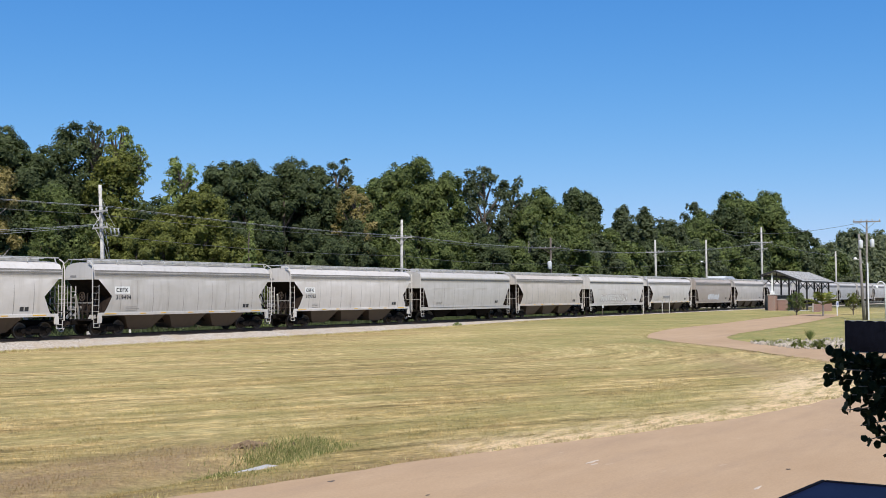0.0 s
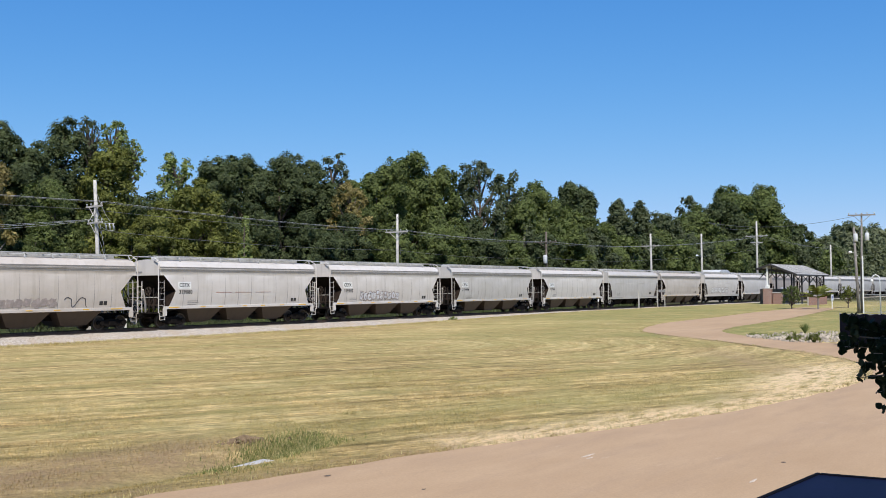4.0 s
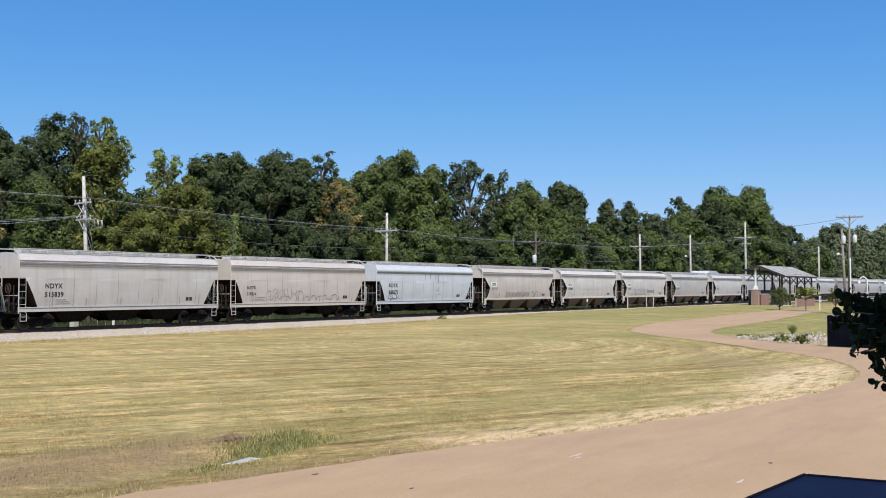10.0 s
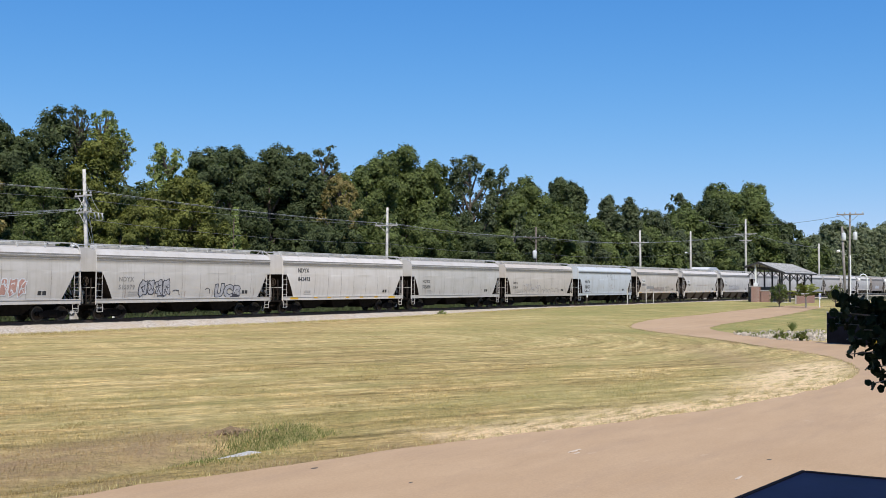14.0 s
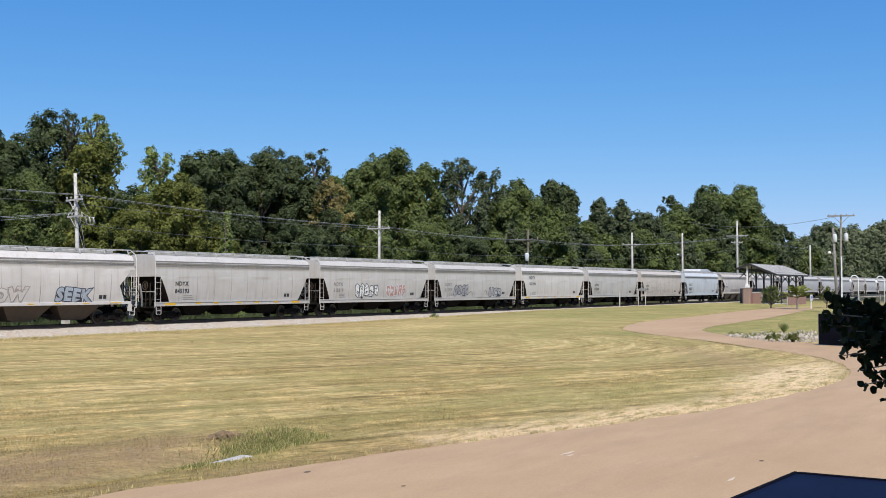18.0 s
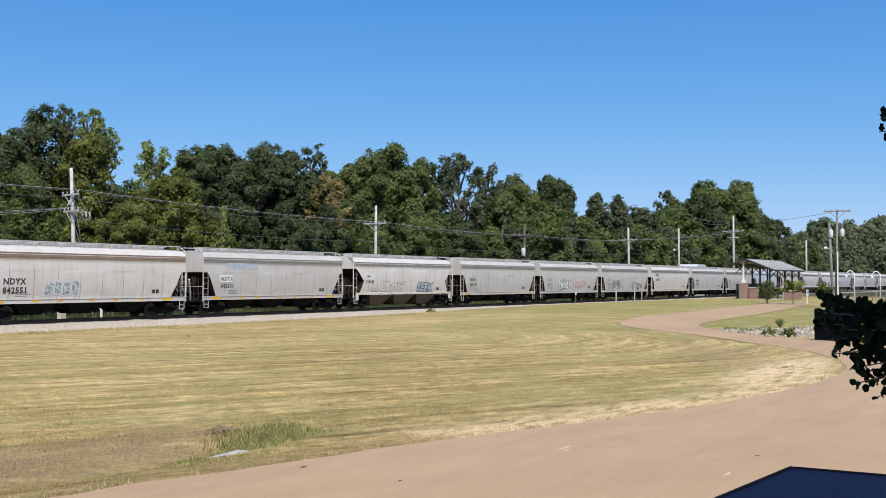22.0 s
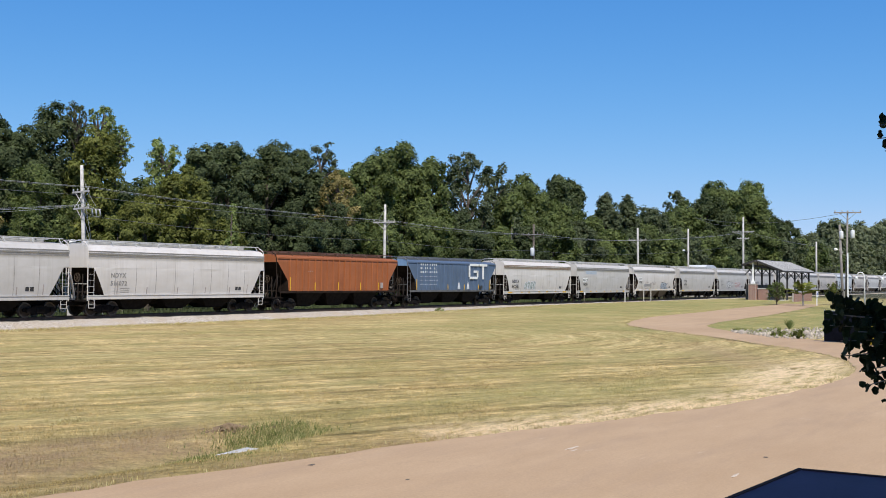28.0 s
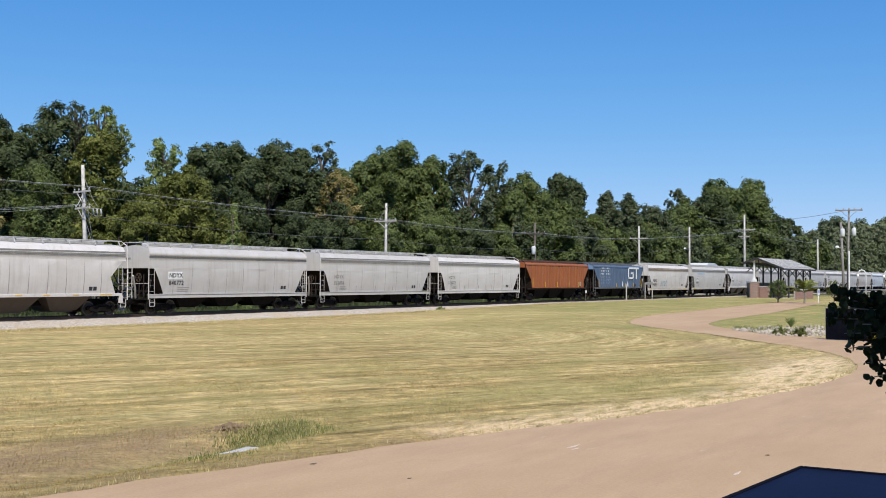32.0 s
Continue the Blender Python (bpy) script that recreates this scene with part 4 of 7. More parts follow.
    box(bm, -0.1, 0.2, -1.2, -0.7, 1.1, 1.35, 0.03)
    k["cylinder"] = mesh_of("brake_cylinder", bm, M["seam"])
    bm = bmesh.new()
    box(bm, -0.45, 0.42, -0.14, 0.14, 0.66, 0.90, 0.03)
    box(bm, 0.25, 0.45, -0.2, 0.16, 0.60, 0.95, 0.04)
    k["coupler"] = mesh_of("coupler", bm, M["wheel"])
    bm = bmesh.new()
    tube(bm, [(0.0, -0.25, 0.8), (0.1, -0.4, 0.45), (0.25, -0.45, 0.28), (0.42, -0.42, 0.3), (0.55, -0.35, 0.5)], 0.04, 6)
    k["hose"] = mesh_of("air_hose", bm, M["seam"])
    if style != "flat":
        k["seam"] = mesh_of("side_seam", seam_mesh(style, 0.007), M["seam" if style == "barrel" else "seam_faint"])
    else:
        bm = bmesh.new()
        rib = bmesh.new()
        box(rib, -0.045, 0.045, -1.60, -1.51, 1.42, 3.94, 0.01)
        k["rib"] = mesh_of("side_rib", rib, M["orange"])
        box(bm, -7.95, 7.95, -1.58, -1.50, 3.88, 4.02, 0.015)
        box(bm, -7.95, 7.95, 1.50, 1.58, 3.88, 4.02, 0.015)
        k["chord"] = mesh_of("top_chord", bm, M["orange"])
    KIT[style] = k
    return k


def painted(ob, mat):
    ob.material_slots[0].link = "OBJECT"
    ob.material_slots[0].material = mat
    return ob


CARS = []
WHEELS, WHEEL_R = [], 0.457


def hopper_wagon(style, paint, index, label, stripe="stripe", trim=None, single=False):
    """A covered hopper wagon between two couplings of the train, its origin on the rail at mid-length."""
    x0, x1 = COUPLERS[index], COUPLERS[index + 1]
    k = kit(style)
    car = thing("hopper_wagon", ((x0 + x1) / 2, track_y((x0 + x1) / 2), RAIL_Z), label, "hopper wagon", "wagons of the train", turn=TRACK_TURN)
    pm, tm = M[paint], M[trim or paint]
    # a slight stretch of the couplings takes up differing lengths
    st = STYLES[style]
    painted(part("shell", k["shell"], None, car), pm)
    for turn in (0, 180):
        painted(part("end_hood", k["hood"], None, car), M["hood_blue"] if paint == "blue" else pm).matrix_basis = pose(0, 0, 0, 0, 0, turn)
        part("slope_sheet", k["slope"], None, car).matrix_basis = pose(0, 0, 0, 0, 0, turn)
    part("deck_plate", k["deck"], None, car)
    part("centre_sill", k["centre"], None, car)
    for bx in (-3.7, 0.0, 3.7):
        part("discharge_bay", k["bay"], None, car).location.x = bx
    top = {"orange": "roof_rust", "blue": "roof_slate"}.get(paint, "roofwalk")
    painted(part("roof_walkway", k["roofwalk"], None, car), M[top])
    painted(part("roof_hatch", k["hatch"], None, car), M[top])
    for me in k.get("beads", [])[:1 if single else 3]:
        for turn in (0, 180):
            painted(part("eave_bead", me, None, car), M[stripe]).matrix_basis = pose(0, 0, 0, 0, 0, turn)
    for s in (-1, 1):
        o = painted(part("side_sill", k["sill"], None, car), tm)
        o.matrix_basis = pose(0, s * 1.50, 0, 0, 0, 0 if s < 0 else 180)
    if "seam" in k:
        n = 10 if style == "barrel" else 8
        for i in range(n):
            part("side_seam", k["seam"], None, car).location.x = -5.9 + 11.8 * i / (n - 1)
    if style == "flat":
        for i in range(18):
            for turn in (0, 180):
                painted(part("side_rib", k["rib"], None, car), pm).matrix_basis = pose(-6.5 + 13.0 * i / 17, 0, 0, 0, 0, turn)
        painted(part("top_chord", k["chord"], None, car), pm)
    for ex in (-1, 1):
        turn = 0 if ex > 0 else 180
        gap = (x1 - x0) / 2
        for name, x in (("end_platform", 7.75), ("coupler", gap - 0.42), ("brake_cylinder", 7.6), ("air_hose", gap - 0.6)):
            key = {"end_platform": "platform", "brake_cylinder": "cylinder", "air_hose": "hose"}.get(name, name)
            if name == "brake_cylinder" and ex > 0:
                continue
            part(name, k[key], None, car).matrix_basis = pose(ex * x, 0, 0, 0, 0, turn)
        painted(part("end_handrail", k["end_rail"], None, car), tm).matrix_basis = pose(ex * 8.05, 0, 0, 0, 0, turn)
        part("end_brace", k["brace"], None, car).matrix_basis = pose(ex * 8.0, 0, 0, 0, 0, turn)
        if style != "flat":
            part("fine_print", k["hood_mark"], None, car).matrix_basis = pose(ex * (st["end"](3.6) + 0.002), 0, 0, 0, 0, turn)
        if ex < 0:
            part("brake_wheel", k["brake_wheel"], None, car).matrix_basis = pose(ex * 8.0, 0, 0, 0, 0, turn)
        if ex < 0 or style == "round":
            painted(part("brake_pipe", k["pipe"], None, car), tm).matrix_basis = pose(ex * 8.2, 0, 0, 0, 0, 0)
        for s in (-1, 1):
            painted(part("corner_post", k["post"], None, car), tm).matrix_basis = pose(ex * 8.02, s * 1.50, 0, 0, 0, 0 if s < 0 else 180)
            painted(part("ladder", k["ladder"], None, car), tm).matrix_basis = pose(ex * 7.8 - 0.23, s * 1.54, 0)
            painted(part("stirrup_step", k["stirrup"], None, car), tm).matrix_basis = pose(ex * 7.7 - 0.21, s * 1.5, 0)
        tr = part("truck", TRUCK["bolster"], None, car)
        tr.location.x = ex * 6.35
        for s in (-1, 1):
            o = part("side_frame", TRUCK["side_frame"], None, tr)
            o.matrix_basis = pose(0, s * 1.02, 0, 0, 0, 0 if s < 0 else 180)
            o = part("spring_pack", TRUCK["spring_pack"], None, tr)
            o.matrix_basis = pose(0, s * 1.02, 0, 0, 0, 0 if s < 0 else 180)
        for a in (-0.84, 0.84):
            ws = part("wheelset", TRUCK["axle"], None, car)
            ws.matrix_basis = pose(ex * 6.35 + a, 0, WHEEL_R)
            WHEELS.append((ws, ex * 6.35 + a, index))
            for s in (-1, 1):
                part("wheel", TRUCK["wheel"], None, ws).matrix_basis = pose(0, s * 0.76, 0, 0, 0, 0 if s < 0 else 180)
                part("tyre", TRUCK["tyre"], None, ws).matrix_basis = pose(0, s * 0.76, 0, 0, 0, 0 if s < 0 else 180)
    CARS.append((car, (x0 + x1) / 2))
    return car


def small_marks(style, car, rnd, yellow=True):
    """Data panels, small plates and reflective strips."""
    for x in (5.0, 5.32):
        plate(style, x, x + 0.26, 1.52, 1.76, M["black"], car, "data_panel")
    for i in range(3):
        plate(style, -5.5, -5.5 + rnd.uniform(0.7, 1.1), 1.66 - i * 0.12, 1.69 - i * 0.12, M["lettergrey"], car, "fine_print")
    z0, z1 = STYLES[style]["sill"]
    if yellow:
        for i, x in enumerate((-6.7, -4.1, -2.4, 0.0, 1.9, 4.0, 6.3)):
            w = 0.45 if i in (0, 6) else 0.22
            strip = box(bmesh.new(), x - w, x + w, -1.564, -1.548, z0 + 0.08 if style != "round" else z1 - (0.20 if i in (0, 6) else 0.15), z1 - 0.05)
            part("reflector_strip", strip, M["yellow"], car, "yellow reflective strip")



def marks(style, car, code, number, rnd, patch=False, faded=False, size=0.40, z=2.36, drop=0.50, x=-6.3):
    m = M["lettergrey"] if faded else M["black"]
    if patch:
        plate(style, x - 0.1, x + size * 3.0, z - 0.12, z + size * 0.95, M["letterwhite"], car, "mark_patch", 0.011)
    lettering(style, code, size, x, z, m, car)
    lettering(style, number, size, x, z - drop, m, car)


def tall_marks(style, car, rnd):
    """Short dark upright weld scars and grime bars along the foot of the side."""
    for x in (-5.75, -3.3, -0.6, 2.0, 4.4, 6.2):
        h = 0.62 if abs(x) > 5 else 0.45
        plate(style, x, x + 0.07, 1.30, 1.30 + h, M["spray_brown"], car, "jacking_mark", 0.012)


def build_train():
    """Every wagon of the passing train, from the last to the first."""
    R = random.Random(4)

    def white_round(i, paint, label, code="", number="", **kw):
        single = i in (2, 16, 22, 24)
        c = hopper_wagon("round", paint, i, label, kw.get("stripe", "stripe_dark" if single else "stripe"), single=single)
        small_marks("round", c, R, kw.get("yellow", False))
        if code:
            marks("round", c, code, number, R, kw.get("patch", False), kw.get("faded", False), kw.get("size", 0.40), kw.get("z", 2.36), kw.get("drop", 0.5), kw.get("x", -6.3))
        if kw.get("scars", False):
            tall_marks("round", c, R)
        return c

    def white_barrel(i, paint, label, code="", number="", **kw):
        c = hopper_wagon("barrel", paint, i, label)
        small_marks("barrel", c, R, True)
        if code:
            marks("barrel", c, code, number, R, True, False, 0.36, 2.62, 0.46)
        return c

    white_round(0, "grey", "weathered grey-white covered hopper wagon")
    white_barrel(1, "white", "white covered hopper wagon with exposed dark bays")
    white_round(2, "grey", "off-white round-sided hopper wagon with patched lettering and rust runs", "NDYX", "840772", patch=True)
    white_round(3, "grey", "grey-white hopper wagon with faded lettering and weld scars", "NDYX", "515836", scars=True, faded=True)
    c = white_round(4, "white", "off-white hopper wagon with grey eave beads", "NDYX", "516072", scars=True, faded=True)
    c = hopper_wagon("flat", "orange", 5, "faded orange ribbed hopper wagon with rust stains", trim="slope")
    lettering("flat", "- - -", 0.3, -4.4, 2.9, M["spray_brown"], c, 0.1)
    for x in (-3.6, -0.6, 2.4, 5.0, -6.6):
        plate("flat", x, x + 0.10, 1.48, 2.1 + (0.4 if x < -6 else 0), M["yellow"], c, "reflector_strip", 0.105)
    plate("flat", 5.3, 5.7, 1.62, 2.1, M["spray_brown"], c, "data_panel", 0.105)
    c = hopper_wagon("flat", "blue", 6, "faded blue ribbed hopper wagon with large white railway emblem", trim="stripe_dark")
    # emblem: a square ring open to one side, and a bar with a stem
    def stroke(x0, x1, z0, z1):
        part("emblem_bar", box(bmesh.new(), x0 + 0.35, x1 + 0.35, -1.634, -1.606, z0 + 0.25, z1 + 0.25, 0.008), M["letterwhite"], c, "white bar of the square emblem")
    stroke(2.35, 4.05, 3.50, 3.74), stroke(2.15, 2.45, 2.45, 3.55), stroke(2.35, 3.85, 2.22, 2.47), stroke(3.72, 4.02, 2.40, 3.02), stroke(3.10, 4.02, 2.86, 3.08)
    stroke(4.2, 5.75, 3.50, 3.74), stroke(4.80, 5.12, 2.22, 3.60)
    for row, z in enumerate((3.50, 3.15, 2.80, 2.45, 2.10, 1.72)):
        bm = bmesh.new()
        for col in range(4):
            x = -6.0 + 0.765 * col + 0.09
            while x < -6.0 + 0.765 * col + 0.5:
                w = R.uniform(0.07, 0.2) if row < 3 else R.uniform(0.3, 0.5)
                box(bm, x, min(x + w, -6.0 + 0.765 * (col + 1) - 0.1), -1.536, -1.516, z + 0.2, z + 0.2 + (0.17 if row < 3 else 0.07))
                x += w + 0.1
        tagged(part("fine_print", bm, M["letterwhite" if row < 3 else "spray_pale"], c), kind="stuff")
    for x in (-6.75, -1.4, 1.6, 4.3, 6.6):
        plate("flat", x, x + 0.12, 1.46, 1.95 + (0.45 if abs(x) > 6 else 0), M["yellow"], c, "reflector_strip", 0.105)
    plate("flat", 4.55, 5.2, 1.55, 1.85, M["black"], c, "data_panel", 0.1)
    for x in (0.4, 2.1):
        blobm = bmesh.new()
        blob(blobm, "flat", [(x, 1.5), (x + 0.5, 1.5), (x + 0.42, 1.95), (x + 0.25, 2.25), (x + 0.05, 1.9)], 0.11)
        part("graffiti_fill", blobm, M["spray_pale"], c)

    c = white_round(7, "white", "cream-white hopper wagon with tan eave beads and faded spray tag", "NDYX", "842551", size=0.5, z=2.12, drop=0.52, stripe="stripe_tan", yellow=True)
    graffiti("round", -3.5, 1.35, 2.6, 1.1, 4, "spray_teal", "spray_pale", c, 71)
    c = white_round(8, "grey", "light grey hopper wagon with a pale blue paint patch", "NDYX", "542531", patch=True, yellow=True)
    plate("round", -5.6, -2.4, 3.2, 3.62, M["patch_blue"], c, "paint_patch", 0.009)
    c = white_barrel(9, "white", "white covered hopper wagon with two sprayed tags", "CEFX", "319485")
    fat_tag("barrel", "CROW", 1.05, -4.2, 1.46, "white", "spray_brown", c, 1.1)
    fat_tag("barrel", "SEEK", 1.05, 1.75, 1.42, "patch_blue", "spray_dark", c, 1.05)
    c = white_round(10, "grey", "light grey hopper wagon with yellow reflective strips", "NDYX", "845193", yellow=True)
    c = white_round(11, "grey", "grey-white hopper wagon with white and red sprayed tags", "NDYX", "515819", faded=True)
    graffiti("round", -3.4, 1.35, 3.4, 1.25, 5, "letterwhite", "spray_dark", c, 111)
    graffiti("round", 1.2, 1.35, 3.0, 1.2, 5, "spray_red", "spray_pale", c, 112)
    c = white_round(12, "grey", "grey-white hopper wagon with two fat sprayed tags", "NDYX", "515979", faded=True, scars=True)
    graffiti("round", -4.6, 1.32, 2.7, 1.25, 4, "spray_lilac", "spray_dark", c, 121)
    fat_tag("round", "UCB", 1.15, 2.2, 1.30, "spray_lilac", "spray_dark", c, 1.05)
    scrawl("round", -1.7, 1.4, 0.9, 0.5, "spray_dark", c, 123)
    scrawl("round", 1.3, 1.5, 0.7, 0.5, "spray_dark", c, 124)
    c = white_round(13, "white", "off-white hopper wagon with yellow marks and rust stains", "NDYX", "842493", yellow=True, size=0.44, z=3.12, drop=0.66)
    c = white_round(14, "grey", "grey-white hopper wagon with upright weld scars", "NDYX", "515839", scars=True)
    c = white_round(15, "beige", "beige dust-covered hopper wagon with faint scrawls", "NDYX", "515814", scars=True, size=0.30, z=2.3, drop=0.45, x=-6.4)
    scrawl("round", -4.2, 1.4, 4.2, 1.0, "spray_brown", c, 151)
    scrawl("round", -3.6, 1.35, 3.4, 1.1, "spray_lilac", c, 153)
    scrawl("round", 0.2, 1.32, 2.0, 0.5, "lettergrey", c, 152)
    scrawl("round", 2.4, 1.35, 2.2, 0.6, "spray_brown", c, 154)
    c = white_round(16, "cool", "bluish-white smooth hopper wagon with black drips", "NDYX", "840672", z=2.45, drop=0.58, size=0.44)
    for x, h in ((1.1, 0.5), (1.4, 0.7), (1.62, 0.85), (0.3, 0.4), (-0.5, 0.5)):
        plate("round", x, x + 0.05, 3.62 - h, 3.65, M["spray_dark"], c, "paint_drip", 0.013, slant=0.12)
    graffiti("round", -6.3, 1.32, 1.2, 0.6, 1, "spray_pale", "spray_dark", c, 161)
    scrawl("round", 1.3, 1.4, 0.9, 1.1, "spray_brown", c, 162)
    c = white_barrel(17, "beige", "beige rust-dusted hopper wagon with grey tag", "CEFX", "319174")
    graffiti("barrel", -3.3, 1.4, 5.2, 0.6, 9, None, "spray_brown", c, 171)
    scrawl("barrel", 2.4, 1.4, 1.9, 0.75, "spray_dark", c, 172)
    c = white_barrel(18, "white", "off-white covered hopper wagon with thin red lines", "CEFX", "319080")
    for x0 in (-2.9, -1.0, 1.1):
        plate("barrel", x0, x0 + 1.6, 2.22, 2.25, M["spray_red"], c, "paint_line")
    c = white_barrel(19, "white", "white covered hopper wagon with dark scribbled tag", "CEFX", "319502")
    graffiti("barrel", -4.2, 1.45, 5.6, 0.8, 10, "spray_pale", "spray_brown", c, 191)
    scrawl("barrel", -4.2, 1.4, 5.4, 0.9, "spray_dark", c, 192)
    white_barrel(20, "grey", "weathered white covered hopper wagon", "CEFX", "319494")
    white_barrel(21, "white", "white covered hopper wagon with rust-dusted bays", "CEFX", "319355")
    white_round(22, "grey", "smooth pale grey hopper wagon", yellow=False)
    white_barrel(23, "beige", "dusty beige covered hopper wagon")
    c = white_round(24, "white", "pale hopper wagon with white block lettering tag")
    graffiti("round", -5.2, 1.4, 8.0, 1.0, 12, "letterwhite", "spray_brown", c, 241)
    white_barrel(25, "white", "off-white covered hopper wagon with brown bays")
    c = white_round(26, "brown_grey", "dirty brown-grey hopper wagon")
    graffiti("round", -3.0, 1.4, 5.0, 0.9, 7, None, "spray_pale", c, 261)
    white_barrel(27, "beige", "dusty beige-grey covered hopper wagon")
    for i in range(28, len(COUPLERS) - 1):
        (white_round if R.random() < 0.6 else white_barrel)(i, R.choice(["white", "grey", "beige", "white"]), "weathered pale covered hopper wagon")
    # the bodies are raised and stretched upward slightly to fit the camera's view
    for car, _ in CARS:
        for ob in car.children:
            if ob.name.split(".")[0] not in ("truck", "wheelset", "coupler", "air_hose"):
                ob.location.z += 0.06
                ob.scale.z = 1.015


build_train()


# ---- trees ----
def leaf_cloud(name, centers, normals, sizes, rnd, mat):
    """A crown: one small pointed leaf spray at each centre, facing about along its normal."""
    n = len(centers)
    nn = normals + rnd.normal(scale=0.42, size=(n, 3))
    nn /= np.linalg.norm(nn, axis=1)[:, None]
    s = np.cross(nn, rnd.normal(size=(n, 3)))
    s /= np.linalg.norm(s, axis=1)[:, None] + 1e-9
    u = np.cross(nn, s)
    h = sizes[:, None]
    w = h * rnd.uniform(0.6, 1.0, (n, 1))
    v = np.stack([centers + u * h * 1.15, centers - u * h * 0.6 - s * w, centers - u * h * rnd.uniform(0.3, 0.8, (n, 1)) + s * w], 1).reshape(-1, 3)
    me = bpy.data.meshes.new(name)
    me.vertices.add(3 * n)
    me.vertices.foreach_set("co", v.astype(np.float32).ravel())
    me.loops.add(3 * n)
    me.loops.foreach_set("vertex_index", np.arange(3 * n, dtype=np.int32))
    me.polygons.add(n)
    me.polygons.foreach_set("loop_start", np.arange(0, 3 * n, 3, dtype=np.int32))
    me.polygons.foreach_set("loop_total", np.full(n, 3, dtype=np.int32))
    me.update(calc_edges=True)
    me.materials.append(mat)
    return me


def unit(v):
    return v / (np.linalg.norm(v, axis=1)[:, None] + 1e-9)


def tree(kind, x, y, h, r, mat, seed, base=0.14, density=1.0, leaf=0.14, lobes=16, label="", name="broadleaf_tree", bark="bark"):
    """A tapered trunk with limbs; each limb ends in a lobe of rounded billows, and small leaves cover the billows."""
    rnd = np.random.RandomState(seed)
    z0 = float(terrain(x, y)) - 0.1
    t = thing(name, (x, y, z0), label, "shrub" if name in ("shrub", "hedge_bush") else "tree")
    mid, half = h * (1 + base) / 2, h * (1 - base) / 2
    sparse, small = kind == "sparse", h < 4
    cs, rs = [], []
    for i in range(lobes):
        q = (i + rnd.uniform(0.2, 0.8)) / lobes
        a = i * 2.399 + rnd.uniform(-0.5, 0.5)
        if kind == "cone":
            rr = max(0.3, r * (1 - q) * 0.5 + 0.12)
            w = max(0.0, r * (1 - q) * 1.02 - rr)
            cs.append((math.cos(a) * w, math.sin(a) * w, h * (base + (1 - base) * q) - rr * 0.6))
            rs.append(rr)
            continue
        rr = r * (rnd.uniform(0.20, 0.34) if sparse else rnd.uniform(0.26, 0.50))
        rr = min(rr, half * 0.5)
        zz = 2 * q - 1
        env = math.sqrt(max(0.0, 1 - max(0, zz) ** 4)) * (1.0 if zz > -0.4 else 0.92)
        w = max(0.0, r * env * 1.08 - rr) * math.sqrt(rnd.uniform(0.2, 1.0))
        cs.append((math.cos(a) * w, math.sin(a) * w, mid + zz * (half - rr * 0.9)))
        rs.append(rr)
    if kind != "cone":
        cs[-1] = (rnd.uniform(-0.3, 0.3) * r, rnd.uniform(-0.3, 0.3) * r, h - rs[-1] * 0.9)
    cs, rs = np.array(cs), np.array(rs)
    # trunk and limbs
    bm = bmesh.new()
    tr = 0.018 * h + 0.03
    lean = rnd.normal(scale=0.02 * h, size=2)
    tube(bm, [(0, 0, 0), (lean[0] * 0.3, lean[1] * 0.3, h * 0.25), (lean[0] * 0.7, lean[1] * 0.7, h * 0.55), (lean[0], lean[1], h * 0.86)], [tr, tr * 0.8, tr * 0.5, tr * 0.12], 8)
    for c, q in zip(cs, rs):
        zt = max(h * base * 0.7, c[2] - np.hypot(c[0], c[1]) * 1.2 - q * 0.5)
        f = min(0.8, zt / h)
        s0 = (lean[0] * f, lean[1] * f, h * f)
        bow = [(s0[k] + c[k]) / 2 + rnd.normal(scale=0.06 * r) for k in range(3)]
        limb = bmesh.new() if small else bm
        tube(limb, [s0, bow, tuple(c)], [tr * (0.6 if sparse else 0.42) * (1 - 0.5 * f), tr * (0.36 if sparse else 0.24), tr * 0.06], 5)
        if small:
            part("limb", limb, M[bark], t)
    part("trunk", bm, M[bark], t)
    # billows over each lobe
    nl = len(cs)
    per = 7 if sparse else 9
    own = np.repeat(np.arange(nl), per)
    out = unit(rnd.normal(size=(nl * per, 3)) + [0, 0, 0.35])
    br = rs[own] * rnd.uniform(0.32, 0.52, nl * per)
    bc = cs[own] + out * (rs[own] - br * 0.75)[:, None] * [1, 1, 0.9]
    area = 2 * math.pi * float((br ** 2).sum())
    n = int(min(34000, density * area / (1.05 * leaf ** 2))) + 150
    pick = rnd.choice(nl * per, n, p=br ** 2 / (br ** 2).sum())
    d = unit(unit(rnd.normal(size=(n, 3))) + out[pick] * 0.55 + [0, 0, 0.30])
    lump = rnd.uniform(0.62, 1.12, (nl * per, 6))[pick, rnd.randint(0, 6, n)]
    stray = np.where(rnd.rand(n) < 0.14, rnd.uniform(1.0, 1.3, n), 1.0)
    pos = bc[pick] + d * (br[pick] * lump * stray * (1.0 - 0.40 * rnd.rand(n) ** 2))[:, None] + rnd.normal(scale=leaf * 0.7, size=(n, 3))
    nor = d * 0.7 + out[pick] * 0.4 + [0, 0, 0.25]
    size = leaf * rnd.uniform(0.6, 1.25, n)
    # larger shaded leaves fill the inside
    k = n // (30 if sparse else 12)
    inside = rnd.randint(0, nl, k)
    dd = unit(rnd.normal(size=(k, 3)))
    pos = np.concatenate([pos, cs[inside] + dd * (rs[inside] * 0.8 * rnd.rand(k) ** 0.4)[:, None]])
    nor, size = np.concatenate([nor, dd]), np.concatenate([size, np.full(k, leaf * 1.9)])
    pos[:, 2] = np.maximum(pos[:, 2], 0.15)
